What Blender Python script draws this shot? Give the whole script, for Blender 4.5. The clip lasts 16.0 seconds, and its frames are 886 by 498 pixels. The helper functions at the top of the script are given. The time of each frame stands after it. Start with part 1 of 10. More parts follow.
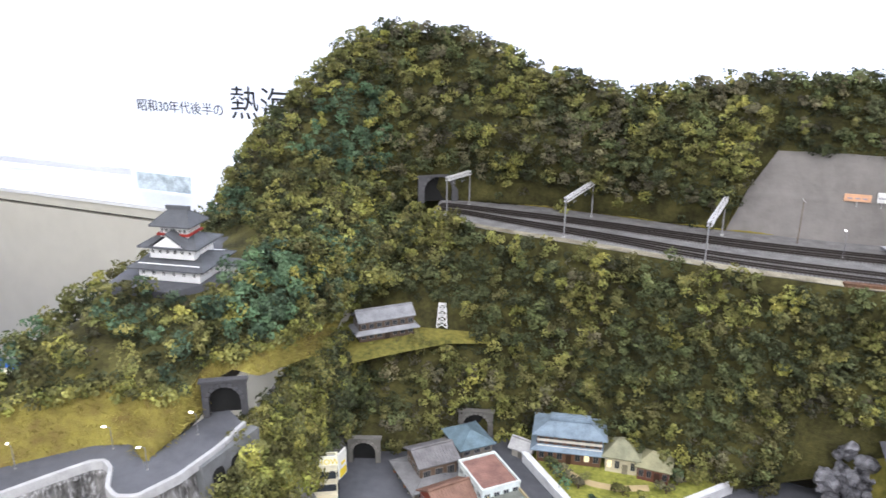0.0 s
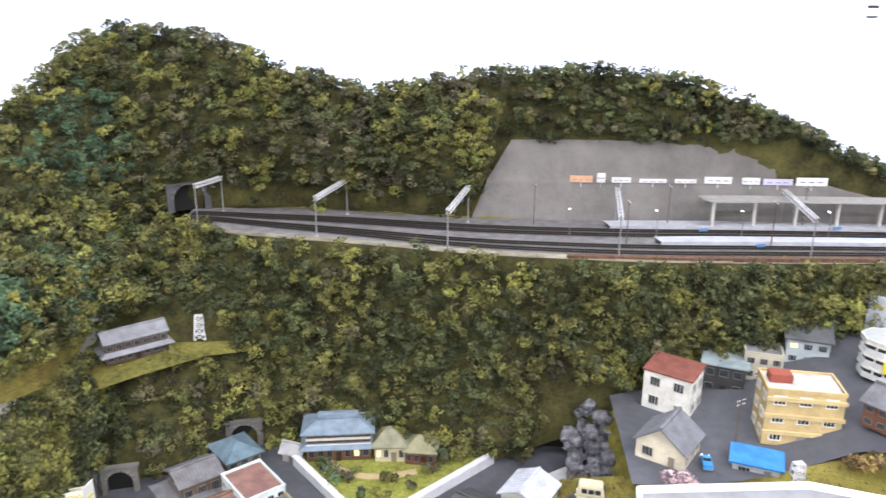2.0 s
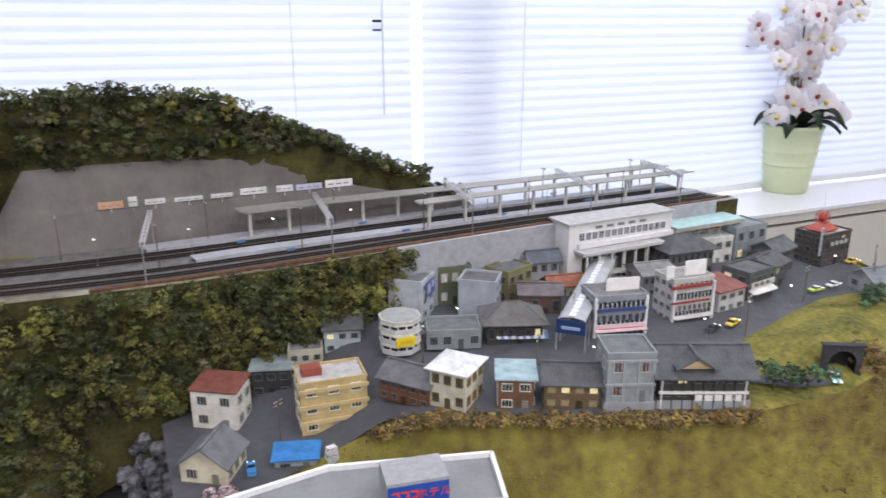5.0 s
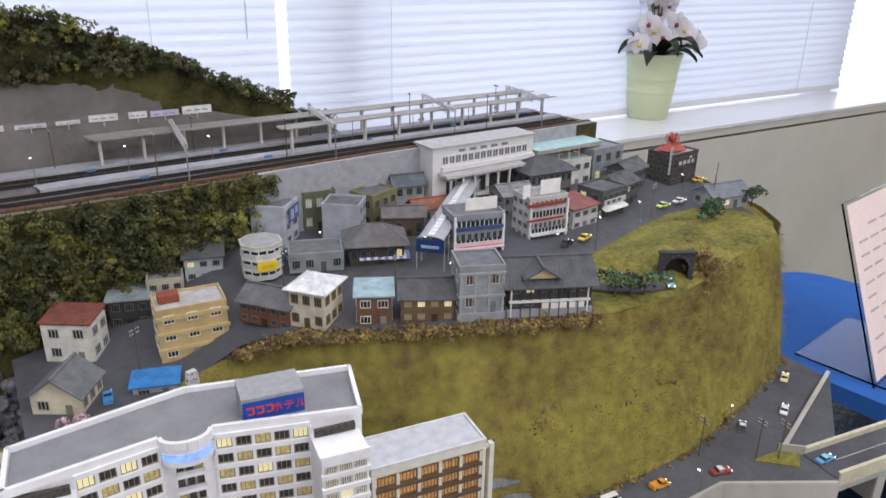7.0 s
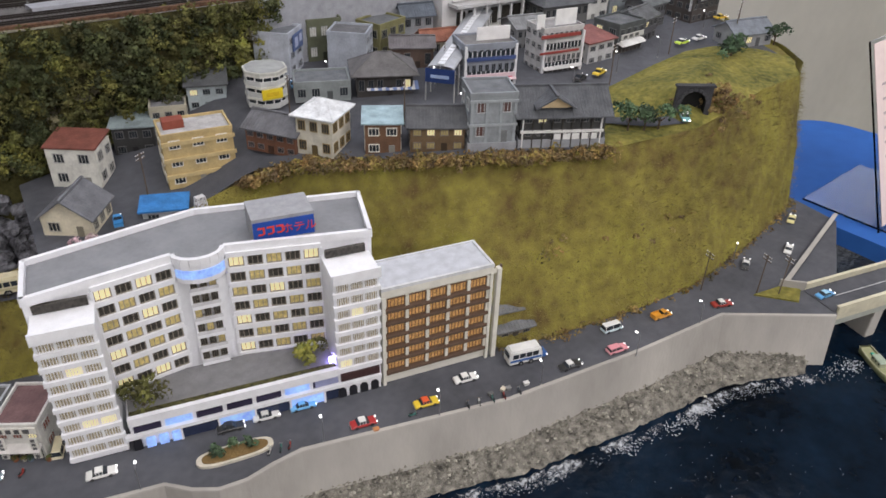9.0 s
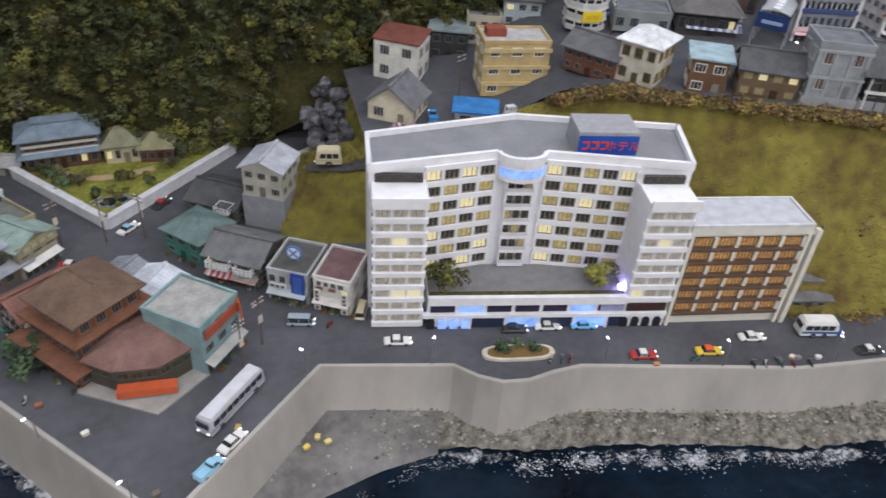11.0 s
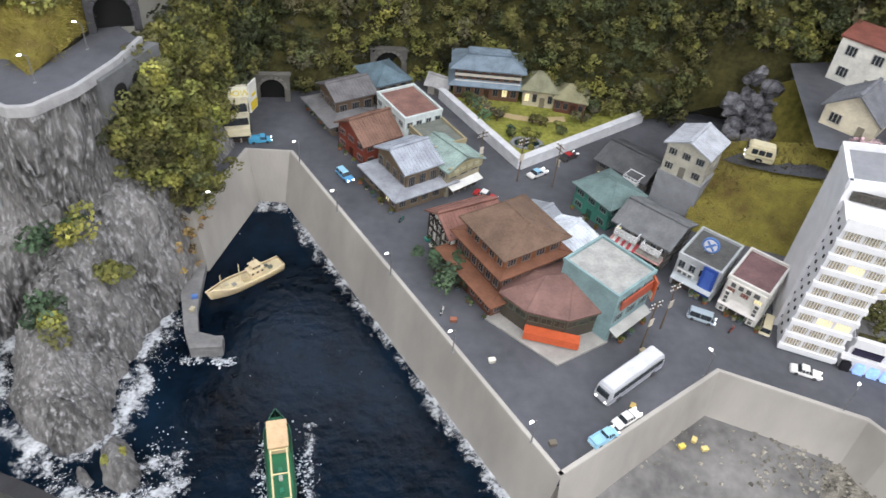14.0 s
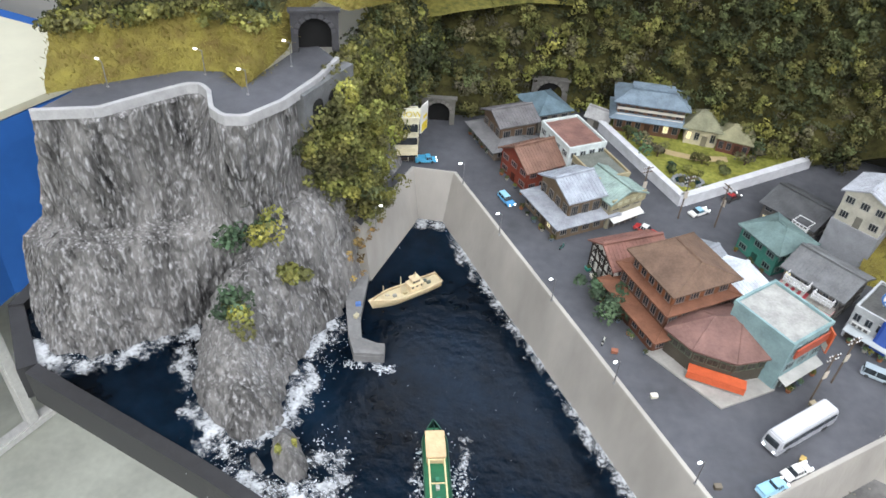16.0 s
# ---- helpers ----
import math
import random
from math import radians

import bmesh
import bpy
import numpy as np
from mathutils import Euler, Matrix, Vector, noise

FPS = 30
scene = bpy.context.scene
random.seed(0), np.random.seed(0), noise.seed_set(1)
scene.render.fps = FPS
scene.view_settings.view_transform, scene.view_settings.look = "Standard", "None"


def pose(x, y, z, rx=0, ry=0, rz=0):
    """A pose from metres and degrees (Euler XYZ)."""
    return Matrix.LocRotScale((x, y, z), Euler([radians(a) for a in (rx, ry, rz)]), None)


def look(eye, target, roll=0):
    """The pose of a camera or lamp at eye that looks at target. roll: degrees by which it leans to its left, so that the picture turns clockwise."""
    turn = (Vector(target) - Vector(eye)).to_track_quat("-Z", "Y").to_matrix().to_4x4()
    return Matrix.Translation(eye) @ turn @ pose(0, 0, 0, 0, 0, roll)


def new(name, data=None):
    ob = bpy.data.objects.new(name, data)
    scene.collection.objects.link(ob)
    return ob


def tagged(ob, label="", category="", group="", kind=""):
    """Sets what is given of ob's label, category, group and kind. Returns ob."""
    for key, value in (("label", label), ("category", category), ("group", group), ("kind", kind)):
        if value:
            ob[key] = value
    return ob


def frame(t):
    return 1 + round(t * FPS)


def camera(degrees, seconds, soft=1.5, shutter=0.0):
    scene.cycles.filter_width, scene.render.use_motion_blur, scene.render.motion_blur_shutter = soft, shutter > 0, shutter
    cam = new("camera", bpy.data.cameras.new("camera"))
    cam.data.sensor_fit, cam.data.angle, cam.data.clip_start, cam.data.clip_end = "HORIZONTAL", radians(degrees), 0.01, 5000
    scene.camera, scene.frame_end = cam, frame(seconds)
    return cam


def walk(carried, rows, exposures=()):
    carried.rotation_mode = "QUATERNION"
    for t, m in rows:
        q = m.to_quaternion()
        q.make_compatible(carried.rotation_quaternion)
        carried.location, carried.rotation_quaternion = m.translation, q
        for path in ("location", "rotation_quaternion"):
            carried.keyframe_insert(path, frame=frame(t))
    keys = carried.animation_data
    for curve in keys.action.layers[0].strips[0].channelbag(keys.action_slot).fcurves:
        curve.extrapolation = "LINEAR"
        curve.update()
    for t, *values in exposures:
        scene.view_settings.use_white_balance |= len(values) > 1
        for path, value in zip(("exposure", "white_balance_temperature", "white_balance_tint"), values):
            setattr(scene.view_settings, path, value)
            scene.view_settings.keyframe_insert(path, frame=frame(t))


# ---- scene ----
cam = camera(61.8, 16.0, shutter=0.35)
PATH = [
    (0, (0.058, -0.08, 0.589), (-0.172, 1.807, -0.032), 0.6),
    (0.5, (0.083, -0.076, 0.583), (-0.028, 1.822, -0.036), 0.4),
    (1, (0.098, -0.076, 0.58), (0.126, 1.828, -0.033), 0.9),
    (1.5, (0.114, -0.08, 0.579), (0.252, 1.822, -0.027), 0.6),
    (2, (0.134, -0.087, 0.579), (0.414, 1.801, -0.02), 0.3),
    (2.5, (0.161, -0.095, 0.581), (0.606, 1.76, -0.02), -0.4),
    (3, (0.18, -0.1, 0.584), (0.802, 1.702, -0.021), -0.1),
    (3.5, (0.209, -0.108, 0.586), (0.976, 1.638, -0.016), -0.5),
    (4, (0.226, -0.122, 0.591), (1.156, 1.549, 0.004), 0.2),
    (4.5, (0.241, -0.131, 0.597), (1.271, 1.48, 0.012), 0.0),
    (5, (0.261, -0.144, 0.597), (1.407, 1.386, 0.01), -0.1),
    (5.2, (0.27, -0.15, 0.602), (1.462, 1.341, 0.007), -0.3),
    (7.3, (0.283, -0.192, 0.574), (1.6, 1.088, -0.218), 1.7),
    (7.5, (0.283, -0.19, 0.567), (1.586, 1.074, -0.271), 2.0),
    (8, (0.29, -0.193, 0.557), (1.542, 1.031, -0.411), 1.5),
    (8.2, (0.293, -0.193, 0.556), (1.536, 1.013, -0.445), 1.3),
    (10.3, (0.199, -0.161, 0.517), (1.202, 1.133, -0.632), 3.9),
    (10.5, (0.187, -0.152, 0.512), (1.128, 1.179, -0.647), 4.3),
    (11, (0.156, -0.135, 0.506), (0.946, 1.269, -0.679), 4.3),
    (11.5, (0.133, -0.121, 0.505), (0.797, 1.324, -0.707), 4.5),
    (12, (0.105, -0.11, 0.503), (0.639, 1.372, -0.728), 5.2),
    (12.5, (0.076, -0.104, 0.5), (0.503, 1.398, -0.749), 5.4),
    (13, (0.046, -0.092, 0.497), (0.365, 1.421, -0.772), 5.8),
    (13.5, (0.024, -0.078, 0.493), (0.225, 1.438, -0.795), 5.5),
    (14, (0.008, -0.077, 0.49), (0.149, 1.435, -0.811), 6.0),
    (14.5, (-0.013, -0.076, 0.487), (0.042, 1.431, -0.826), 5.7),
    (15, (-0.03, -0.078, 0.488), (-0.053, 1.426, -0.83), 5.7),
    (15.5, (-0.042, -0.09, 0.491), (-0.137, 1.423, -0.814), 4.9),
    (16, (-0.052, -0.094, 0.494), (-0.192, 1.448, -0.771), 4.2),
]
EXPOSURES = [(0.0, 0.82, 5980, 16), (2.0, 0.88, 5980, 17), (3.2, 0.78, 5900, 17), (4.2, 0.30, 5950, 17), (5.0, -0.12, 6150, 18), (7.5, -0.38, 6150, 17), (8.0, -0.40, 6300, 17), (10.5, -0.40, 6150, 17),
             (12.0, -0.42, 5950, 16), (13.0, -0.14, 6000, 15), (14.0, 0.25, 6050, 14), (15.5, 0.50, 5950, 12), (16.0, 0.50, 5950, 12)]
walk(cam, [(t, look(eye, target, roll)) for t, eye, target, roll in PATH], exposures=EXPOSURES)

# ---- world, light ----
world = bpy.data.worlds.new("sky")
scene.world = world
world.use_nodes = True
_bg = world.node_tree.nodes["Background"]
_sky = world.node_tree.nodes.new("ShaderNodeTexSky")
_sky.sky_type, _sky.sun_disc = "NISHITA", False
_sky.sun_elevation, _sky.sun_rotation = radians(38), radians(20)
world.node_tree.links.new(_sky.outputs[0], _bg.inputs[0])
_bg.inputs[1].default_value = 0.12


def area_lamp(name, m, w, h, power, color):
    d = bpy.data.lights.new(name, "AREA")
    d.shape, d.size, d.size_y, d.energy, d.color = "RECTANGLE", w, h, power, color
    ob = new(name, d)
    ob.matrix_world = m
    return ob


# daylight in the long window, and three rows of ceiling tubes
WALL_K = -0.25


def wall_y(x, off=0.0):
    return 1.40 + off + WALL_K * x


area_lamp("window_daylight", look((0.6, wall_y(0.6, -0.05), 1.16), (0.3, 0.0, 0.2)), 3.6, 0.55, 9.0, (0.92, 0.96, 1.0))
for _i, (_x, _y) in enumerate(((-0.9, 0.1), (0.4, 0.1), (1.7, 0.1), (-0.9, -1.3), (0.4, -1.3), (1.7, -1.3), (-0.9, -2.7), (0.4, -2.7), (1.7, -2.7))):
    area_lamp("ceiling_tube", pose(_x, _y, 1.66), 1.2, 0.28, 8.5 if _y > 0 else 21.0, (1.0, 0.97, 0.92))

# ---- materials ----
MATS = {}


def mat(name, rgb, rough=0.7, metal=0.0, vary=0.18, scale=60.0, bump=0.0, bscale=None, rgb2=None, rand=0.0, island=0.0,
        stretch=None, emit=0.0, spec=0.35, fine=0.5):
    if name in MATS:
        return MATS[name]
    m = bpy.data.materials.new(name)
    m.use_nodes = True
    nt = m.node_tree
    n, l = nt.nodes, nt.links
    b = n["Principled BSDF"]
    b.inputs["Roughness"].default_value = rough
    b.inputs["Metallic"].default_value = metal
    b.inputs["Specular IOR Level"].default_value = spec
    co = n.new("ShaderNodeTexCoord")
    geo = n.new("ShaderNodeNewGeometry")
    vec = geo.outputs["Position"]
    if stretch:
        mp = n.new("ShaderNodeMapping")
        mp.inputs["Scale"].default_value = stretch
        l.new(vec, mp.inputs[0])
        vec = mp.outputs[0]
    t1 = n.new("ShaderNodeTexNoise")
    t1.inputs["Scale"].default_value = scale
    t1.inputs["Detail"].default_value = 4
    l.new(vec, t1.inputs["Vector"])
    t2 = n.new("ShaderNodeTexNoise")
    t2.inputs["Scale"].default_value = scale * 7
    t2.inputs["Detail"].default_value = 3
    l.new(vec, t2.inputs["Vector"])
    mixn = n.new("ShaderNodeMix")
    mixn.inputs[0].default_value = fine * 0.6
    l.new(t1.outputs[0], mixn.inputs[2])
    l.new(t2.outputs[0], mixn.inputs[3])
    fac = mixn.outputs[0]
    rampn = n.new("ShaderNodeValToRGB")
    lo = [max(0.0, c * (1 - 1.6 * vary)) for c in rgb]
    hi = [min(1.0, c * (1 + 1.2 * vary)) for c in (rgb2 or rgb)]
    rampn.color_ramp.elements[0].position, rampn.color_ramp.elements[1].position = 0.33, 0.68
    rampn.color_ramp.elements[0].color = (*lo, 1)
    rampn.color_ramp.elements[1].color = (*hi, 1)
    l.new(fac, rampn.inputs[0])
    out = rampn.outputs[0]
    if rand or island:
        hsv = n.new("ShaderNodeHueSaturation")
        mr = n.new("ShaderNodeMapRange")
        amt = rand or island
        mr.inputs[3].default_value, mr.inputs[4].default_value = 1 - amt, 1 + amt
        if island:
            l.new(geo.outputs["Random Per Island"], mr.inputs[0])
        else:
            oi = n.new("ShaderNodeObjectInfo")
            l.new(oi.outputs["Random"], mr.inputs[0])
        l.new(mr.outputs[0], hsv.inputs["Value"])
        l.new(out, hsv.inputs["Color"])
        out = hsv.outputs[0]
    l.new(out, b.inputs["Base Color"])
    if emit:
        l.new(out, b.inputs["Emission Color"])
        b.inputs["Emission Strength"].default_value = emit
    if bump:
        bp = n.new("ShaderNodeBump")
        bp.inputs["Strength"].default_value = bump
        bp.inputs["Distance"].default_value = 0.002
        t3 = n.new("ShaderNodeTexNoise")
        t3.inputs["Scale"].default_value = bscale or scale * 5
        t3.inputs["Detail"].default_value = 5
        l.new(vec, t3.inputs["Vector"])
        l.new(t3.outputs[0], bp.inputs["Height"])
        l.new(bp.outputs[0], b.inputs["Normal"])
    MATS[name] = m
    return m


def tint(rgb, rough=0.6, metal=0.0, **kw):
    """A painted surface by its colour."""
    key = "paint_%02x%02x%02x" % tuple(int(255 * c) for c in rgb) + ("_m" if metal else "") + ("%d" % (rough * 10))
    kw.setdefault("vary", 0.11)
    kw.setdefault("scale", 90)
    kw.setdefault("bump", 0.15)
    return mat(key, rgb, rough, metal, **kw)


ASPHALT = mat("asphalt", (0.088, 0.091, 0.104), 0.85, vary=0.2, scale=14, bump=0.25, bscale=900)
CONCRETE = mat("seawall_concrete", (0.42, 0.40, 0.365), 0.85, vary=0.17, scale=9, bump=0.2, bscale=260, stretch=(1, 1, 0.5), fine=0.25)
PAVING = mat("paving", (0.33, 0.32, 0.30), 0.85, vary=0.15, scale=40, bump=0.2)
ROCK = mat("cliff_rock", (0.050, 0.049, 0.050), 0.8, vary=0.45, scale=30, bump=0.8, bscale=190, rgb2=(0.165, 0.161, 0.157), stretch=(1, 1, 0.35), fine=0.7)
GOLD = mat("dry_grass", (0.25, 0.165, 0.060), 0.95, vary=0.34, scale=9, bump=0.9, bscale=700, rgb2=(0.225, 0.205, 0.040), fine=0.8)
LAWN = mat("lawn", (0.125, 0.14, 0.028), 0.95, vary=0.3, scale=20, bump=0.9, bscale=900, rgb2=(0.23, 0.20, 0.045), fine=0.8)
SOIL = mat("forest_floor", (0.035, 0.034, 0.012), 0.95, vary=0.35, scale=30, bump=0.8, bscale=400, rgb2=(0.075, 0.07, 0.02))
BALLAST = mat("ballast", (0.21, 0.205, 0.205), 0.9, vary=0.22, scale=60, bump=0.8, bscale=1100)
GRAVEL = mat("gravel", (0.12, 0.112, 0.098), 0.9, vary=0.4, scale=110, bump=0.9, bscale=700, rgb2=(0.25, 0.235, 0.20))
SHOTCRETE = mat("shotcrete", (0.175, 0.165, 0.155), 0.9, vary=0.2, scale=9, bump=0.5, bscale=160)
WHITE = tint((0.78, 0.78, 0.79), 0.5, vary=0.05)
DARK = tint((0.03, 0.03, 0.033), 0.5)
GLASSY = tint((0.035, 0.042, 0.05), 0.15, vary=0.3, scale=200)
LIT = mat("lit_window", (0.95, 0.78, 0.42), 0.4, emit=0.55, vary=0.15, scale=220)
BLUELIT = mat("blue_lit_window", (0.28, 0.45, 0.95), 0.4, emit=0.8, vary=0.25, scale=60)
LAMPHEAD = mat("lamp_head", (1.0, 0.98, 0.95), 0.4, emit=4.0, vary=0.0)
STEEL = tint((0.48, 0.48, 0.47), 0.5, 0.3)


def dry_brushed(m, light):
    """Pale paint caught on the raised edges of the rock."""
    n, l = m.node_tree.nodes, m.node_tree.links
    b = n["Principled BSDF"]
    src = b.inputs["Base Color"].links[0].from_socket
    geo = n.new("ShaderNodeNewGeometry")
    grain = n.new("ShaderNodeTexNoise")
    grain.inputs["Scale"].default_value, grain.inputs["Detail"].default_value = 1.0, 5
    stroke = n.new("ShaderNodeMapping")
    stroke.inputs["Scale"].default_value = (330, 330, 74)
    l.new(geo.outputs["Position"], stroke.inputs[0])
    l.new(stroke.outputs[0], grain.inputs["Vector"])
    add = n.new("ShaderNodeMath")
    add.operation = "MULTIPLY_ADD"
    l.new(grain.outputs[0], add.inputs[0])
    add.inputs[1].default_value = 0.50
    l.new(geo.outputs["Pointiness"], add.inputs[2])
    mr = n.new("ShaderNodeMapRange")
    mr.inputs[1].default_value, mr.inputs[2].default_value = 0.755, 0.905
    l.new(add.outputs[0], mr.inputs[0])
    mx = n.new("ShaderNodeMix")
    mx.data_type = "RGBA"
    l.new(mr.outputs[0], mx.inputs[0])
    l.new(src, mx.inputs[6])
    mx.inputs[7].default_value = (*light, 1)
    l.new(mx.outputs[2], b.inputs["Base Color"])


dry_brushed(ROCK, (0.43, 0.43, 0.44))


def rock_relief(x, y, z):
    """Upright splintered rock: long chips with creases between them, in two sizes, and fine ridges."""
    p = Vector((x, y, z))
    w = noise.noise_vector(p * 22) * 0.6
    q = Vector((x * 60 + z * 9, y * 60, z * 17)) + w
    d = noise.voronoi(q)[0]
    e = noise.voronoi(q * 2.3 + Vector((5.1, 0, 0)))[0]
    fine = 1 - abs(noise.noise(Vector((x * 260, y * 260, z * 95)))) * 2
    return 0.95 * (0.45 - d[0]) + 0.55 * min(0.35, d[1] - d[0]) + 0.50 * (0.45 - e[0]) + 0.17 * fine + 1.0 * noise.noise(Vector((x, y, z * 0.7)) * 14)


# ---- building helpers ----
def part(name, bm, material, parent, label="", smooth=False):
    me = bpy.data.meshes.new(name)
    bm.normal_update()
    bm.to_mesh(me)
    bm.free()
    for mm in material if isinstance(material, (list, tuple)) else (material,):
        me.materials.append(mm)
    if smooth:
        me.shade_smooth()
    ob = new(name, me)
    if parent is not None:
        ob.parent = parent
    return tagged(ob, label)


def thing(name, m, label, category, group="", kind=""):
    ob = new(name)
    ob.empty_display_size = 0.01
    ob.matrix_world = m
    return tagged(ob, label, category, group, kind)


def box(bm, x0, x1, y0, y1, z0, z1, mi=0, bev=0.0):
    v = [bm.verts.new(p) for p in ((x0, y0, z0), (x1, y0, z0), (x1, y1, z0), (x0, y1, z0), (x0, y0, z1), (x1, y0, z1), (x1, y1, z1), (x0, y1, z1))]
    fs = [bm.faces.new([v[i] for i in q]) for q in ((0, 3, 2, 1), (4, 5, 6, 7), (0, 1, 5, 4), (1, 2, 6, 5), (2, 3, 7, 6), (3, 0, 4, 7))]
    for f in fs:
        f.material_index = mi
    if bev:
        bmesh.ops.bevel(bm, geom=list({e for f in fs for e in f.edges}), offset=bev, segments=2, affect="EDGES")
    return fs


def boxed(*a, **k):
    bm = bmesh.new()
    box(bm, *a, **k)
    return bm


def prism(bm, pts, z0, z1, mi=0):
    lo = [bm.verts.new((x, y, z0)) for x, y in pts]
    hi = [bm.verts.new((x, y, z1)) for x, y in pts]
    n = len(pts)
    fs = [bm.faces.new(hi), bm.faces.new(lo[::-1])]
    for i in range(n):
        fs.append(bm.faces.new((lo[i], lo[(i + 1) % n], hi[(i + 1) % n], hi[i])))
    for f in fs:
        f.material_index = mi
    bmesh.ops.recalc_face_normals(bm, faces=fs)
    return fs


def tube(bm, p, q, r0, r1=None, seg=8, mi=0):
    p, q = Vector(p), Vector(q)
    r1 = r0 if r1 is None else r1
    d = (q - p).normalized()
    a = d.orthogonal().normalized()
    b = d.cross(a)
    rings = []
    for c, r in ((p, r0), (q, r1)):
        rings.append([bm.verts.new(c + (a * math.cos(t) + b * math.sin(t)) * r) for t in [2 * math.pi * i / seg for i in range(seg)]])
    fs = [bm.faces.new(rings[0][::-1]), bm.faces.new(rings[1])]
    for i in range(seg):
        fs.append(bm.faces.new((rings[0][i], rings[0][(i + 1) % seg], rings[1][(i + 1) % seg], rings[1][i])))
    for f in fs:
        f.material_index = mi
    return fs


def resample(line, n):
    """n places at even steps along a polyline, smoothed a little."""
    p = np.array(line, float)
    d = np.r_[0, np.cumsum(np.linalg.norm(np.diff(p, axis=0), axis=1))]
    s = np.linspace(0, d[-1], n)
    return np.stack([np.interp(s, d, p[:, k]) for k in range(p.shape[1])], 1)


def by_x(line, xs):
    p = np.array(line, float)
    return np.stack([xs, *[np.interp(xs, p[:, 0], p[:, k]) for k in range(1, p.shape[1])]], 1)


def rough3(p, amp, freq, seed=0.0):
    out = p.copy()
    for i, q in enumerate(p):
        v = Vector(q) * freq + Vector((seed, seed * 1.7, seed * 0.3))
        out[i] += np.array(noise.noise_vector(v)) * amp + np.array(noise.noise_vector(v * 2.7)) * amp * 0.45 + np.array(noise.noise_vector(v * 6.1)) * amp * 0.22
    return out


def loft_grid(lines, nu, nv):
    """A grid of places over polylines given from low to high."""
    rows = [resample(l, nu) for l in lines]
    ts = np.linspace(0, len(rows) - 1, nv)
    g = []
    for t in ts:
        i = min(int(t), len(rows) - 2)
        g.append(rows[i] * (1 - t + i) + rows[i + 1] * (t - i))
    return np.array(g)


def grid_mesh(name, g, material, parent=None, smooth=True):
    nv, nu = g.shape[:2]
    idx = np.arange(nv * nu).reshape(nv, nu)
    faces = np.stack([idx[:-1, :-1], idx[:-1, 1:], idx[1:, 1:], idx[1:, :-1]], -1).reshape(-1, 4)
    me = bpy.data.meshes.new(name)
    me.from_pydata(g.reshape(-1, 3).tolist(), [], faces.tolist())
    me.materials.append(material)
    if smooth:
        me.shade_smooth()
    ob = new(name, me)
    if parent is not None:
        ob.parent = parent
    return ob


def terrain(name, lines, nu, nv, material, amp, freq, label, category, keep_edge=True, kind="structure"):
    g = loft_grid(lines, nu, nv)
    r = rough3(g.reshape(-1, 3), amp, freq, len(name)).reshape(g.shape)
    if keep_edge:
        r[0], r[-1] = g[0], g[-1]
    ob = grid_mesh(name, r, material)
    tagged(ob, label, category, kind=kind)
    return r

# ---- large structure: the board, sea, quay, ground ----
SEA = -0.07
ROOM_FLOOR = -0.86
rng = random.Random(7)

# sea: a rippled dark sheet of glossy resin
def sea_material():
    m = mat("sea_resin", (0.0022, 0.0042, 0.0085), 0.14, vary=0.5, scale=9, spec=0.10, rgb2=(0.0030, 0.0085, 0.018))
    nt = m.node_tree
    b = nt.nodes["Principled BSDF"]
    geo = nt.nodes.new("ShaderNodeNewGeometry")
    t = nt.nodes.new("ShaderNodeTexNoise")
    t.inputs["Scale"].default_value, t.inputs["Detail"].default_value = 90, 4
    nt.links.new(geo.outputs["Position"], t.inputs["Vector"])
    bp = nt.nodes.new("ShaderNodeBump")
    bp.inputs["Strength"].default_value, bp.inputs["Distance"].default_value = 0.45, 0.002
    nt.links.new(t.outputs[0], bp.inputs["Height"])
    nt.links.new(bp.outputs[0], b.inputs["Normal"])
    return m


SEA_MAT = sea_material()
FRONT = [(-0.474, 0.334), (-0.264, 0.253), (0.10, 0.09), (0.55, -0.10), (1.10, -0.24), (1.42, -0.10)]
bm = bmesh.new()
prism(bm, [(-0.53, 0.40), *FRONT, (1.45, 0.15), (0.6, 0.5), (-0.1, 0.75), (-0.45, 0.6)], SEA - 0.03, SEA)
tagged(part("water", bm, SEA_MAT, None), "dark navy glossy resin sea with fine ripples", "sea", kind="structure")

# the black rim board along the front of the layout, and its lettered plate
bm = bmesh.new()
for (x0, y0), (x1, y1) in zip(FRONT[:-1], FRONT[1:]):
    d = Vector((x1 - x0, y1 - y0, 0)).normalized()
    o = Vector((d.y, -d.x, 0)) * 0.014
    prism(bm, [(x0 + o.x, y0 + o.y), (x1 + o.x, y1 + o.y), (x1, y1), (x0, y0)], -0.105, SEA + 0.006)
prism(bm, [(-0.545, 0.40), (-0.488, 0.322), (-0.474, 0.334), (-0.53, 0.405)], -0.105, SEA + 0.006)
tagged(part("trim_front_rim", bm, DARK, None), "black painted rim board along the layout's edge", "rim", kind="structure")

bm = bmesh.new()
prism(bm, [(-0.40, 0.52), (0.10, 0.28), (0.60, 0.10), (1.10, 0.0), (1.30, 0.10), (1.35, 0.60), (-0.30, 1.05)], ROOM_FLOOR, -0.105)
tagged(part("wall_layout_stand", bm, DARK, None), "dark boxed stand below the layout", "stand", kind="structure")
bm = bmesh.new()
prism(bm, [(-0.545, 0.40), (-0.53, 0.405), (-0.515, 0.60), (-0.50, 1.19), (-0.515, 1.20), (-0.53, 0.60)], -0.105, -0.062)
tagged(part("trim_west_board", bm, DARK, None), "black profile board at the layout's end", "board", kind="structure")

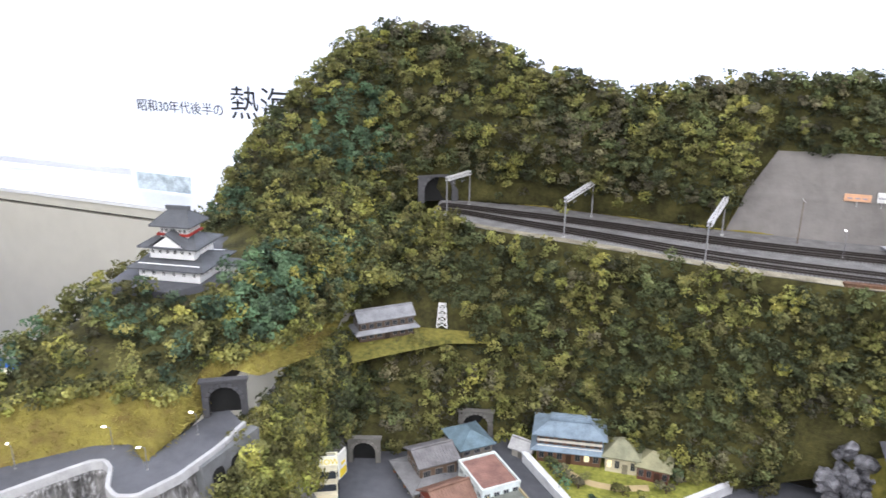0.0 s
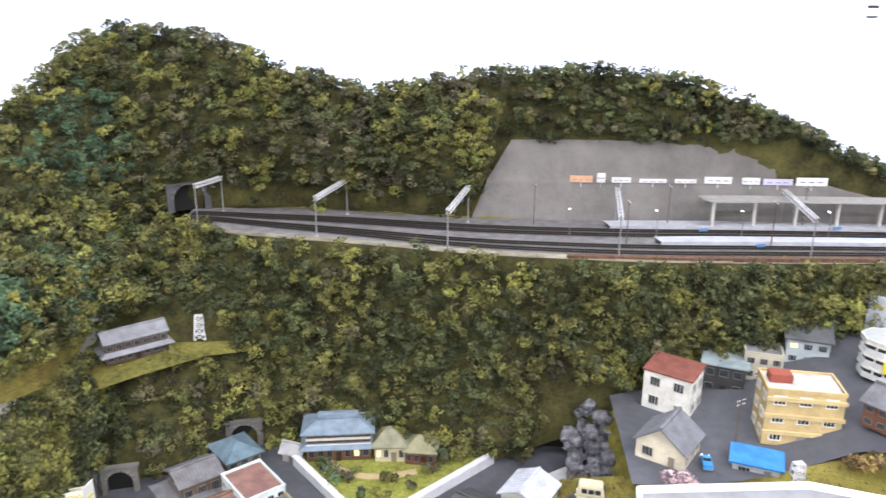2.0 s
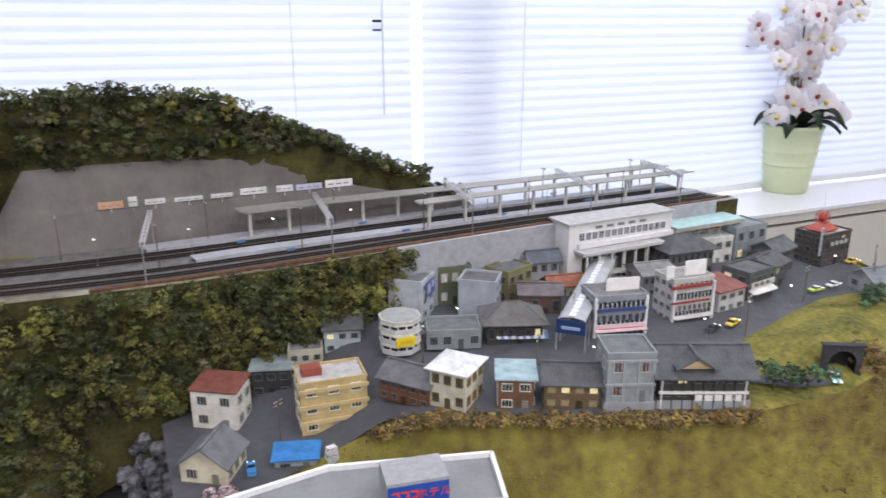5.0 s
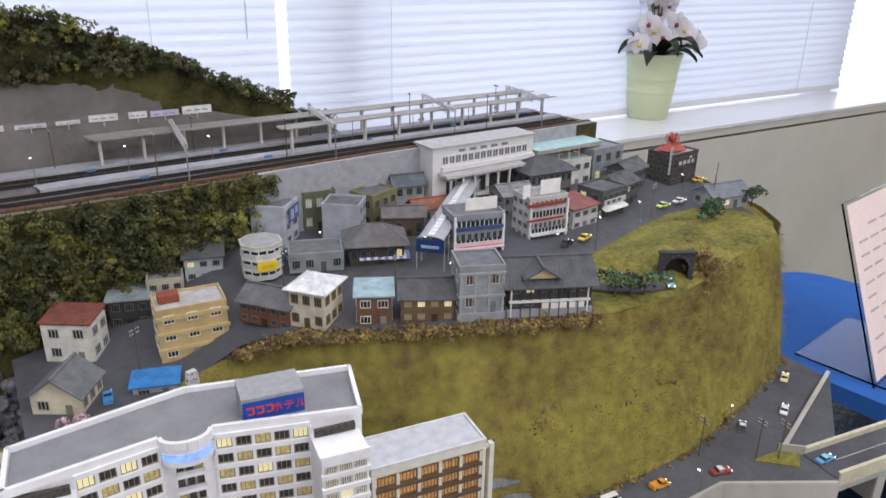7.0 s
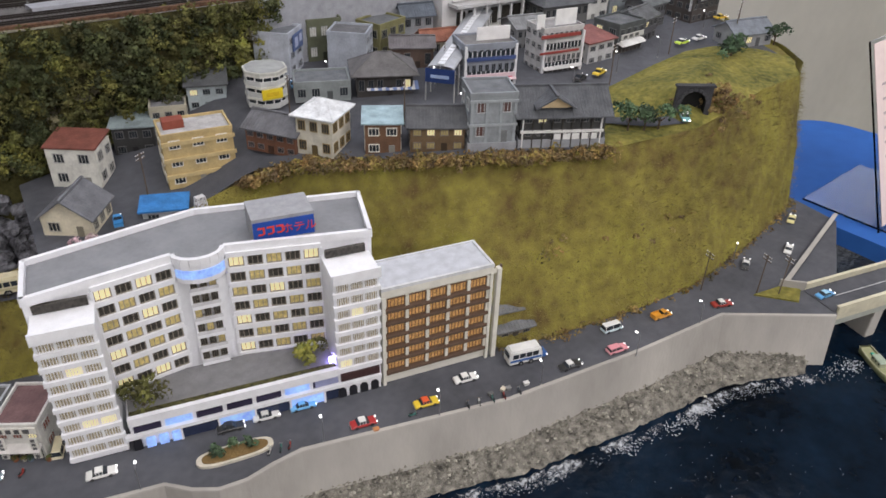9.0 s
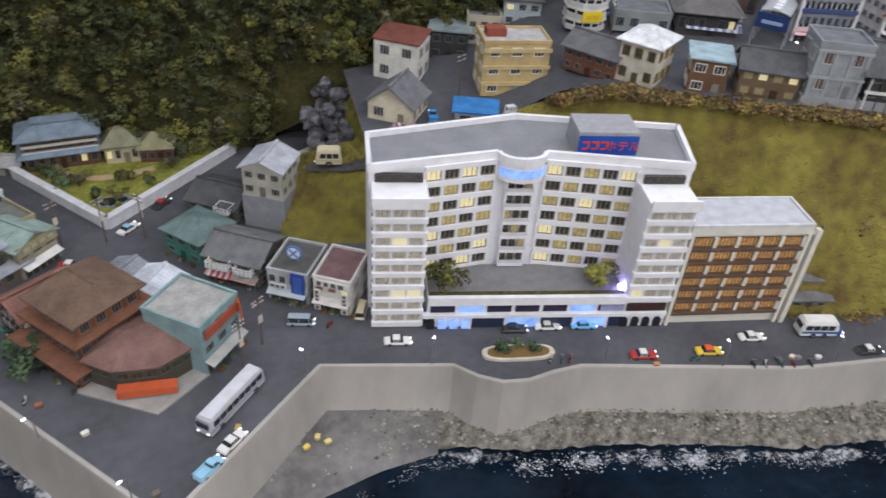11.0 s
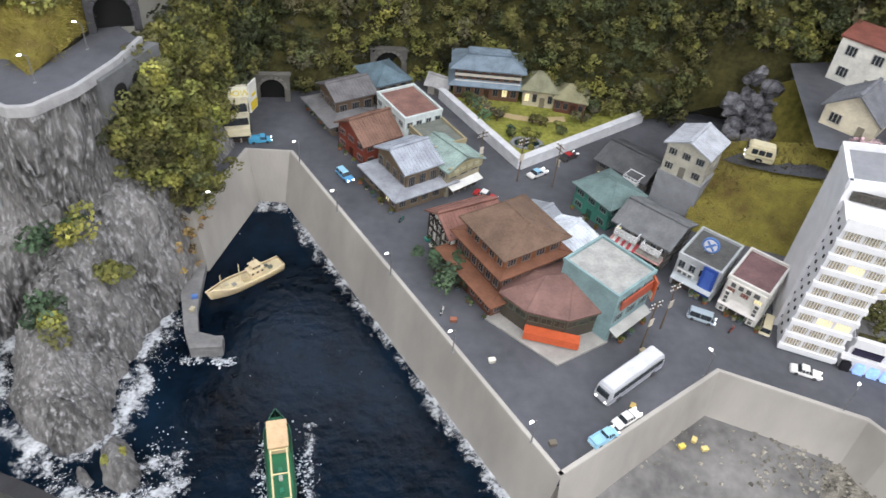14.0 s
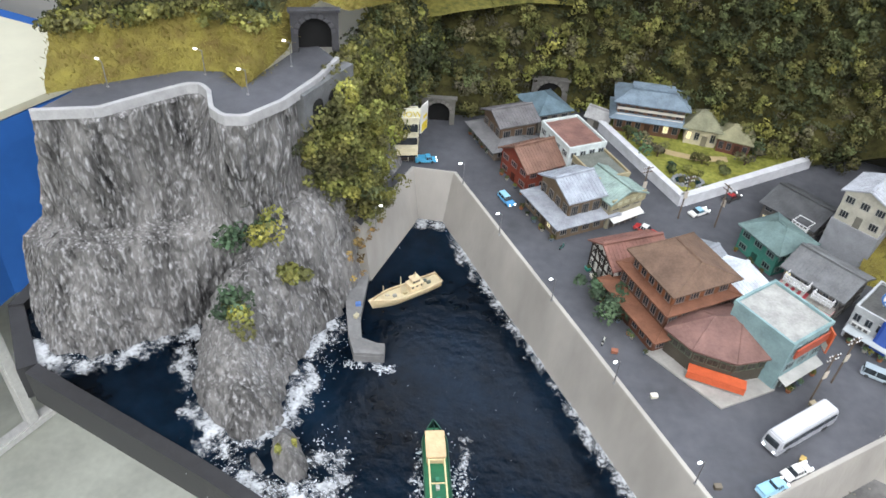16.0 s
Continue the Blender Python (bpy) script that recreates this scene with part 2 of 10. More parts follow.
# the quay: asphalt deck with seawalls, parapets end to end along its edge
QUAY = [(-0.225, 0.545), (-0.196, 0.525), (-0.162, 0.653), (-0.114, 0.653), (0.144, 0.232), (0.303, 0.341), (0.417, 0.292), (0.432, 0.270), (0.450, 0.254),
        (0.475, 0.246), (0.503, 0.2455), (0.531, 0.242), (0.731, 0.152), (0.901, 0.102), (1.031, 0.072), (1.134, -0.025)]
DECK = QUAY + [(1.376, 0.070), (1.40, 0.16), (1.0, 0.2), (0.80, 0.33), (0.66, 0.46), (0.52, 0.60), (0.47, 0.78), (0.20, 0.87), (0.0, 0.90), (-0.20, 0.80), (-0.26, 0.62)]
bm = bmesh.new()
prism(bm, DECK, -0.012, 0.0)
tagged(part("road", bm, ASPHALT, None), "worn grey asphalt streets of the harbour town", "road", kind="structure")


def seawall(name, line, foot, top, out, label):
    bm = bmesh.new()
    pts = [Vector((x, y, 0)) for x, y in line]
    nrm = []
    for i, p in enumerate(pts):
        d = (pts[min(i + 1, len(pts) - 1)] - pts[max(i - 1, 0)]).normalized()
        nrm.append(Vector((d.y, -d.x, 0)))
    rings = []
    for p, n in zip(pts, nrm):
        prof = ((out, foot), (0.0, top - 0.0012), (-0.0006, top), (-0.0042, top), (-0.0046, top - 0.0012), (-0.0046, -0.011), (-0.004, foot))
        rings.append([bm.verts.new(p + n * a + Vector((0, 0, z))) for a, z in prof])
    for r0, r1 in zip(rings, rings[1:]):
        for k in range(6):
            bm.faces.new((r0[k], r1[k], r1[k + 1], r0[k + 1]))
    bmesh.ops.recalc_face_normals(bm, faces=bm.faces[:])
    tagged(part(name, bm, CONCRETE, None), label, "seawall", kind="structure")


seawall("wall_harbour_west", QUAY[:5], -0.08, 0.0015, 0.012, "pale battered concrete seawall round the harbour basin")
seawall("wall_beach", QUAY[4:], -0.08, 0.0015, 0.010, "stained pale concrete seawall above the beach")

# the beach: a grey apron and a gravel strip that slopes into the sea
top = [(0.215, 0.30), (0.303, 0.352), (0.42, 0.300), (0.475, 0.256), (0.531, 0.250), (0.731, 0.160), (0.901, 0.110), (1.031, 0.080), (1.12, -0.005)]
low = [(0.17, 0.245), (0.284, 0.243), (0.369, 0.257), (0.42, 0.240), (0.461, 0.216), (0.539, 0.188), (0.638, 0.144), (0.713, 0.104), (0.816, 0.072), (0.919, 0.042), (0.989, 0.028), (1.09, -0.027)]
mid = [tuple(0.5 * (a + b)) for a, b in zip(resample(low, 14), resample(top, 14))]
SAND = mat("grey_sand", (0.125, 0.125, 0.125), 0.85, vary=0.25, scale=16, bump=0.5, bscale=900, rgb2=(0.20, 0.195, 0.19))
bm = bmesh.new()
ap = loft_grid([[(0.150, 0.228, SEA - 0.003), (0.20, 0.225, SEA - 0.004), (0.262, 0.245, SEA - 0.003), (0.33, 0.254, SEA - 0.002), (0.385, 0.250, SEA - 0.003)], [(0.150, 0.236, -0.066), (0.21, 0.255, -0.062), (0.27, 0.285, -0.058), (0.33, 0.289, -0.058), (0.395, 0.275, -0.058)],
               [(0.150, 0.240, -0.060), (0.21, 0.285, -0.055), (0.303, 0.352, -0.052), (0.35, 0.33, -0.051), (0.42, 0.300, -0.050)]], 60, 14)
tagged(grid_mesh("ground_sand_apron", ap, SAND), "smooth grey sand in the beach's inner corner", "beach", kind="structure")
cut = lambda l, x0: [q for q in l if q[0] > x0]
terrain("ground_beach", [[(0.355, 0.256, SEA - 0.008)] + [(x, y, SEA - 0.006) for x, y in cut(low, 0.40)], [(0.365, 0.287, -0.062)] + [(x, y, -0.060) for x, y in cut(mid, 0.40)],
                         [(0.385, 0.318, -0.054)] + [(x, y, -0.050) for x, y in cut(top, 0.41)]], 160, 26, GRAVEL, 0.0018, 90, "grey gravel beach below the seawall", "beach")

# cliff road on the headland: deck, parapet and viaduct face
CR_OUT = [(-0.455, 0.412), (-0.404, 0.429), (-0.375, 0.462), (-0.350, 0.488), (-0.337, 0.491), (-0.325, 0.480), (-0.312, 0.452), (-0.298, 0.441), (-0.280, 0.444), (-0.258, 0.478),
          (-0.240, 0.530), (-0.232, 0.575)]
CR_IN = [(-0.440, 0.452), (-0.425, 0.469), (-0.395, 0.490), (-0.365, 0.512), (-0.345, 0.525), (-0.328, 0.520), (-0.312, 0.502), (-0.300, 0.492), (-0.288, 0.500), (-0.276, 0.535),
         (-0.266, 0.570), (-0.258, 0.60)]
ROAD_Z = 0.168
gro = np.stack([resample([(x, y, ROAD_Z) for x, y in CR_OUT], 60), resample([(x, y, ROAD_Z + 0.001) for x, y in CR_IN], 60), resample([(x - 0.012, y + 0.018, ROAD_Z - 0.001) for x, y in CR_IN], 60)])
tagged(grid_mesh("road_headland", gro, ASPHALT), "narrow grey asphalt cliff road on the headland", "road", kind="structure")
rr = resample([(x, y, 0) for x, y in CR_OUT], 60)
dd = np.gradient(rr, axis=0)
dd /= np.linalg.norm(dd, axis=1)[:, None]
oo = np.stack([dd[:, 1], -dd[:, 0], 0 * dd[:, 0]], 1)
g = np.stack([rr + oo * a + up3 for a, up3 in ((0.003, np.array((0, 0, ROAD_Z - 0.006))), (0.003, np.array((0, 0, ROAD_Z + 0.0028))), (0.0026, np.array((0, 0, ROAD_Z + 0.0036))), (-0.0011, np.array((0, 0, ROAD_Z + 0.0036))),
                                             (-0.0015, np.array((0, 0, ROAD_Z + 0.0028))), (-0.0015, np.array((0, 0, ROAD_Z - 0.006))))])
tagged(grid_mesh("wall_road_parapet", g, tint((0.37, 0.37, 0.375), 0.8, bump=0.4), smooth=False), "low white concrete parapet of the cliff road", "parapet", kind="structure")

# headland cliff: from the sea up to the road, folded and ledged
SHORE = [(-0.520, 0.40), (-0.474, 0.352), (-0.43, 0.352), (-0.40, 0.375), (-0.372, 0.401), (-0.345, 0.42), (-0.30, 0.435), (-0.262, 0.46), (-0.235, 0.50), (-0.222, 0.54)]
LEDGE = [(-0.50, 0.41), (-0.462, 0.385), (-0.420, 0.392), (-0.395, 0.405), (-0.362, 0.420), (-0.33, 0.432), (-0.30, 0.438), (-0.268, 0.462), (-0.245, 0.505), (-0.230, 0.55)]
LEDGE2 = [(-0.49, 0.430), (-0.455, 0.412), (-0.412, 0.418), (-0.388, 0.434), (-0.354, 0.448), (-0.323, 0.444), (-0.298, 0.441), (-0.268, 0.466), (-0.246, 0.51), (-0.232, 0.552)]


def cliff_face(name, lines, nu, nv, amp, label):
    g = loft_grid(lines, nu, nv)
    out = g.copy()
    for j in range(nv):
        for i in range(nu):
            x, y, z = g[j, i]
            k = amp * rock_relief(x, y, z)
            k *= 1 - 0.85 * min(1.0, max(0.0, (i / nu - 0.74) / 0.1))
            e = min(1.0, j / 3, (nv - 1 - j) / 3)
            out[j, i] += np.array((0.25, -0.9, 0.12)) * k * e
    ob = grid_mesh(name, out, ROCK, smooth=False)
    tagged(ob, label, "cliff", kind="structure")


cliff_face("ground_headland_cliff", [[(x, y, SEA - 0.01) for x, y in SHORE], [(x, y, 0.035) for x, y in LEDGE], [(x, y, 0.045) for x, y in LEDGE2],
                                     [(x, y, ROAD_Z - 0.004) for x, y in CR_OUT]], 400, 190, 0.0105, "grey dry-brushed rock cliff falling to the sea")


def crag(name, ridge, widths, label, seed, nu=70, nv=46, amp=0.008):
    """A rock spur: half-tubes along a ridge line, folded like the cliff."""
    r = resample(ridge, nv)
    w = np.interp(np.linspace(0, 1, nv), np.linspace(0, 1, len(widths)), widths)
    g = np.zeros((nv, nu, 3))
    for j in range(nv):
        for i in range(nu):
            a = math.pi * (i / (nu - 1)) * 1.0
            s, c = math.sin(a), math.cos(a)
            h = r[j][2] - SEA + 0.01
            x, y, z = r[j][0] - c * w[j] * (1.0 - 0.45 * s), r[j][1], SEA - 0.01 + h * s ** 0.75
            k = amp * rock_relief(x + seed, y, z)
            g[j, i] = (x - c * k, y - 0.4 * k * s, z + s * k * 0.7)
    cen = r[-1].copy()
    for i in range(nu):
        g[-1, i] = (g[-1, i] + 3 * np.array((cen[0], cen[1], SEA - 0.01))) / 4
    ob = grid_mesh(name, g, ROCK, smooth=False)
    tagged(ob, label, "rock", kind="structure")


crag("ground_rock_spur", [(-0.225, 0.56, 0.060), (-0.256, 0.48, 0.062), (-0.276, 0.428, 0.040), (-0.284, 0.385, 0.012), (-0.276, 0.345, -0.004), (-0.262, 0.312, -0.028), (-0.254, 0.288, -0.07)],
     [0.03, 0.050, 0.054, 0.050, 0.047, 0.038, 0.012], "rugged grey rock spur standing in white surf", 3.0, 150, 110, 0.0095)
crag("ground_rock_islet", [(-0.216, 0.297, -0.055), (-0.210, 0.280, -0.040), (-0.203, 0.262, -0.045), (-0.200, 0.252, -0.07)], [0.010, 0.017, 0.014, 0.004],
     "small grey rock islet with a tuft of moss", 9.0, 34, 24, 0.004)
crag("ground_rock_skerry", [(-0.238, 0.272, -0.062), (-0.233, 0.264, -0.056), (-0.228, 0.255, -0.07)], [0.006, 0.011, 0.003], "low grey rock awash in surf", 5.0, 24, 16, 0.003)

# jetty: a lower landing with a hooked breakwater
bm = bmesh.new()
prism(bm, [(-0.200, 0.528), (-0.190, 0.530), (-0.184, 0.455), (-0.176, 0.424), (-0.150, 0.417), (-0.148, 0.402), (-0.178, 0.398), (-0.190, 0.425), (-0.206, 0.478)], SEA - 0.02, -0.0615)
prism(bm, [(-0.185, 0.413), (-0.1505, 0.4165), (-0.1485, 0.4025), (-0.1785, 0.3985)], -0.0615, -0.0575)
tagged(part("pavement_jetty", bm, mat("wet_concrete", (0.20, 0.20, 0.20), 0.8, vary=0.25, scale=30, bump=0.3), None), "low concrete jetty with a hooked breakwater", "jetty", kind="structure")

# west rocky foot under the bush slope, beside the harbour road
WEST_BANK = terrain("ground_west_bank", [[(-0.222, 0.53, -0.06), (-0.205, 0.55, 0.0), (-0.178, 0.66, 0.0), (-0.20, 0.70, 0.0), (-0.176, 0.775, 0.0)],
                             [(-0.235, 0.545, 0.09), (-0.225, 0.58, 0.07), (-0.205, 0.66, 0.06), (-0.21, 0.72, 0.07), (-0.185, 0.79, 0.06)],
                             [(-0.238, 0.55, 0.165), (-0.236, 0.60, 0.165), (-0.235, 0.68, 0.16), (-0.23, 0.74, 0.16), (-0.20, 0.83, 0.16)]], 60, 30, ROCK, 0.004, 40,
        "grey rock bank below the bushes", "bank")

# railway shelf
F_EDGE = [(-0.09, 1.02), (-0.024, 0.943), (0.088, 0.897), (0.194, 0.854), (0.285, 0.812), (0.379, 0.780), (0.526, 0.740), (0.769, 0.705), (1.076, 0.662), (1.426, 0.598), (1.50, 0.585)]
B_EDGE = [(-0.14, 1.10), (-0.005, 1.088), (0.103, 1.064), (0.191, 1.033), (0.34, 0.977), (0.563, 0.929), (0.675, 0.912), (0.85, 0.875), (1.05, 0.835), (1.40, 0.765), (1.50, 0.745)]
RAIL_Z = 0.288
XS = np.linspace(-0.09, 1.48, 240)


def shelf(fr, z=RAIL_Z, xs=None):
    """A line along the railway shelf at that part of its width."""
    xs = XS if xs is None else xs
    f, b = by_x(F_EDGE, xs), by_x(B_EDGE, xs)
    k = np.ones(9) / 9
    out = []
    for y in (f[:, 1], b[:, 1]):
        yy = np.r_[np.full(4, y[0]), y, np.full(4, y[-1])]
        out.append(np.convolve(yy, k, "valid"))
    y = out[0] + fr * (out[1] - out[0])
    return np.stack([xs, y, np.full(len(xs), z)], 1)


g = np.stack([shelf(f) for f in (-0.02, 0.25, 0.5, 0.75, 1.02)])
tagged(grid_mesh("ground_railway_shelf", g, BALLAST), "flat grey ballast shelf of the railway", "trackbed", kind="structure")
g = np.stack([shelf(-0.02, RAIL_Z - 0.07), shelf(-0.02, RAIL_Z + 0.0004)])
tagged(grid_mesh("wall_shelf_face", g, SOIL), "dark earth face below the railway shelf", "bank", kind="structure")

# upper town ground, one sloping asphalt sheet
UP_F = [(0.43, 0.545, 0.112), (0.50, 0.525, 0.115), (0.60, 0.53, 0.12), (0.665, 0.515, 0.150), (0.70, 0.465, 0.172), (0.75, 0.415, 0.175), (0.84, 0.322, 0.186), (0.97, 0.232, 0.187), (1.05, 0.285, 0.187),
        (1.128, 0.335, 0.187), (1.269, 0.348, 0.187), (1.366, 0.350, 0.187), (1.43, 0.335, 0.187), (1.47, 0.25, 0.187)]
UP_B = [(0.47, 0.72, 0.118), (0.56, 0.735, 0.12), (0.65, 0.73, 0.15), (0.72, 0.715, 0.185), (0.80, 0.705, 0.192), (0.92, 0.69, 0.195), (1.07, 0.665, 0.20), (1.20, 0.645, 0.205), (1.35, 0.615, 0.205), (1.50, 0.59, 0.205),
        (1.56, 0.52, 0.195), (1.58, 0.42, 0.19)]
g = loft_grid([UP_F, UP_B], 90, 20)
tagged(grid_mesh("road_upper_town", g, ASPHALT), "grey asphalt streets of the upper town", "road", kind="structure")

# retaining wall below the station
w = shelf(-0.03, 0, np.linspace(0.80, 1.47, 30))
up_ = np.array((0, 0, 1.0))
g = np.stack([w + up_ * 0.15, w + up_ * (RAIL_Z + 0.003), w + np.array((0, 0.01, RAIL_Z + 0.003)), w + np.array((0, 0.01, 0.15))])
tagged(grid_mesh("wall_retaining", g, tint((0.36, 0.37, 0.40), 0.85, bump=0.4), smooth=False), "plain grey concrete retaining wall", "retaining wall", kind="structure")

# grass slope between the beach road and the upper town
GR_F = [(0.325, 0.545, 0.0), (0.40, 0.515, 0.0), (0.52, 0.47, 0.0), (0.66, 0.40, 0.0), (0.74, 0.32, 0.0), (0.785, 0.215, 0.0), (0.84, 0.190, 0.0), (0.962, 0.152, 0.0), (1.06, 0.130, 0.0), (1.217, 0.129, 0.0), (1.375, 0.140, 0.0), (1.45, 0.20, -0.06), (1.50, 0.30, -0.06), (1.56, 0.44, -0.06)]
GR_M = [(0.365, 0.605, 0.046), (0.41, 0.560, 0.062), (0.47, 0.525, 0.078), (0.55, 0.495, 0.085), (0.66, 0.44, 0.08), (0.74, 0.36, 0.09), (0.81, 0.27, 0.09), (0.87, 0.235, 0.095), (0.975, 0.185, 0.10), (1.08, 0.165, 0.10), (1.24, 0.165, 0.10), (1.385, 0.165, 0.10), (1.46, 0.198, 0.09), (1.52, 0.262, 0.09), (1.605, 0.42, 0.09)]
GR_T = [(0.385, 0.648, 0.050), (0.43, 0.605, 0.080), (0.49, 0.560, 0.105), (0.55, 0.535, 0.112), (0.655, 0.518, 0.14), (0.70, 0.462, 0.171), (0.75, 0.412, 0.174), (0.84, 0.318, 0.185), (0.97, 0.228, 0.187), (1.10, 0.192, 0.187), (1.16, 0.19, 0.189), (1.30, 0.200, 0.188), (1.40, 0.192, 0.187), (1.468, 0.214, 0.187), (1.526, 0.270, 0.187), (1.61, 0.42, 0.187)]
GRASS = terrain("ground_grass_slope", [GR_F, GR_M, GR_T], 150, 60, GOLD, 0.005, 22, "steep slope of dry golden-green grass", "slope")
GR_K = [(0.97, 0.236, 0.1885), (1.05, 0.294, 0.1885), (1.128, 0.346, 0.1885), (1.269, 0.358, 0.1885), (1.366, 0.361, 0.1885), (1.43, 0.345, 0.1885), (1.47, 0.29, 0.1885)]
GR_L = [(0.97, 0.232, 0.188), (1.06, 0.255, 0.187), (1.105, 0.255, 0.190), (1.145, 0.252, 0.212), (1.20, 0.262, 0.214), (1.30, 0.285, 0.205), (1.38, 0.285, 0.196), (1.47, 0.235, 0.190)]
terrain("ground_grass_knoll", [GR_T[8:13], GR_L, GR_K], 70, 24, LAWN, 0.0025, 40, "green-brown grass knoll above the road tunnel", "slope")
lane = np.stack([resample([(1.035, 0.288, 0.1905), (1.075, 0.245, 0.1905), (1.118, 0.224, 0.1905)], 14), resample([(1.020, 0.272, 0.1905), (1.055, 0.228, 0.1905), (1.108, 0.200, 0.1905)], 14)])
tagged(grid_mesh("road_tunnel_lane", lane, ASPHALT), "narrow asphalt lane into the road tunnel", "road", kind="structure")
bm = bmesh.new()
prism(bm, [(1.35, 0.20), (1.40, 0.205), (1.462, 0.224), (1.518, 0.278), (1.60, 0.43), (1.60, 0.55), (1.50, 0.76), (1.44, 0.76), (1.36, 0.30)], -0.2, 0.186)
tagged(part("wall_layout_end", bm, GOLD, None), "grassy end face of the layout", "slope", kind="structure")

# wooded face between the town and the railway, and the mountains above it
WD_B = [(-0.20, 0.83, 0.10), (-0.176, 0.79, 0.0), (-0.10, 0.80, 0.0), (-0.03, 0.865, 0.0), (0.06, 0.855, 0.0), (0.16, 0.825, 0.0), (0.26, 0.79, 0.0), (0.34, 0.775, 0.0), (0.41, 0.775, 0.02), (0.46, 0.74, 0.06),
        (0.52, 0.735, 0.115), (0.60, 0.735, 0.13), (0.70, 0.715, 0.18), (0.78, 0.708, 0.19), (0.83, 0.70, 0.20)]
WD_M = [(-0.20, 0.93, 0.16), (-0.15, 0.89, 0.135), (-0.08, 0.90, 0.14), (0.0, 0.90, 0.14), (0.08, 0.885, 0.14), (0.17, 0.85, 0.14), (0.27, 0.81, 0.15), (0.35, 0.785, 0.15), (0.42, 0.772, 0.16), (0.48, 0.755, 0.18),
        (0.54, 0.745, 0.20), (0.62, 0.735, 0.21), (0.71, 0.72, 0.24), (0.78, 0.715, 0.24), (0.83, 0.705, 0.245)]
WD_T = [(-0.13, 1.06, 0.25), (-0.09, 1.015, RAIL_Z), (-0.024, 0.940, RAIL_Z), (0.035, 0.918, RAIL_Z), (0.088, 0.894, RAIL_Z), (0.194, 0.851, RAIL_Z), (0.285, 0.809, RAIL_Z), (0.36, 0.784, RAIL_Z), (0.43, 0.765, RAIL_Z),
        (0.50, 0.745, RAIL_Z), (0.56, 0.734, RAIL_Z), (0.64, 0.722, RAIL_Z), (0.72, 0.710, RAIL_Z), (0.79, 0.700, RAIL_Z), (0.83, 0.693, RAIL_Z)]
WOOD1 = terrain("ground_wooded_face", [WD_B, WD_M, WD_T], 150, 50, SOIL, 0.004, 25, "steep dark earth face under dense trees", "hillside")

# mountain over the tunnel and along the back
RIDGE = [(-0.355, 1.165, 0.40), (-0.30, 1.155, 0.45), (-0.262, 1.15, 0.51), (-0.185, 1.135, 0.556), (-0.063, 1.11, 0.546), (0.037, 1.085, 0.508), (0.122, 1.065, 0.484), (0.188, 1.045, 0.464), (0.285, 1.02, 0.486),
         (0.39, 0.995, 0.500), (0.56, 0.955, 0.498), (0.655, 0.93, 0.488), (0.735, 0.912, 0.452), (0.83, 0.89, 0.403), (0.94, 0.865, 0.352), (1.05, 0.842, 0.296)]
MT_B = [(-0.30, 1.06, 0.30), (-0.24, 1.05, 0.29), (-0.19, 1.05, 0.285), (-0.14, 1.09, RAIL_Z), (-0.06, 1.092, RAIL_Z), (0.0, 1.089, RAIL_Z), (0.10, 1.066, RAIL_Z), (0.17, 1.042, RAIL_Z), (0.25, 1.012, RAIL_Z), (0.335, 0.980, RAIL_Z)]
MT_T = RIDGE[:10]
MT_M = [(0.5 * (a[0] + b[0]), 0.42 * a[1] + 0.58 * b[1] - 0.03, 0.5 * (a[2] + b[2])) for a, b in zip(resample(MT_B, 10), resample(MT_T, 10))]
WOOD2 = terrain("ground_mountain", [MT_B, MT_M, MT_T], 120, 50, SOIL, 0.008, 14, "wooded mountain over the railway tunnel", "mountain")
# shotcrete slope with two tiers, and the wood above it
SC_B = [(0.335, 0.980, RAIL_Z), (0.563, 0.930, RAIL_Z), (0.675, 0.912, RAIL_Z), (0.85, 0.876, RAIL_Z), (1.06, 0.833, RAIL_Z)]
SC_M = [(0.360, 0.986, 0.345), (0.563, 0.944, 0.347), (0.675, 0.924, 0.347), (0.85, 0.890, 0.345), (1.055, 0.836, 0.292)]
SC_M2 = [(0.361, 0.990, 0.346), (0.563, 0.950, 0.348), (0.675, 0.930, 0.348), (0.85, 0.895, 0.346), (1.055, 0.837, 0.293)]
SC_T = [(0.398, 0.998, 0.403), (0.479, 0.980, 0.405), (0.556, 0.962, 0.404), (0.653, 0.938, 0.408), (0.721, 0.921, 0.411), (0.800, 0.902, 0.409), (0.845, 0.890, 0.386), (0.95, 0.864, 0.350), (1.05, 0.838, 0.300)]
g = np.concatenate([loft_grid([SC_B, SC_M], 80, 10), loft_grid([SC_M2, SC_T], 80, 10)])
r = rough3(g.reshape(-1, 3), 0.0012, 40).reshape(g.shape)
tagged(grid_mesh("wall_shotcrete", r, SHOTCRETE), "tall grey sprayed-concrete slope in two tiers", "slope wall", kind="structure")
RIDGE_R = [RIDGE[9], (0.48, 0.976, 0.501), RIDGE[10], (0.61, 0.943, 0.494), (0.70, 0.922, 0.468), (0.79, 0.904, 0.424), (0.85, 0.890, 0.396), (0.95, 0.864, 0.354), RIDGE[15]]
WOOD3 = terrain("ground_wooded_ridge", [SC_T, [(0.5 * (a[0] + b[0]), 0.5 * (a[1] + b[1]) - 0.004, 0.5 * (a[2] + b[2])) for a, b in zip(SC_T, RIDGE_R)], RIDGE_R],
                80, 24, SOIL, 0.003, 20, "wooded ridge above the concrete slope", "hillside")
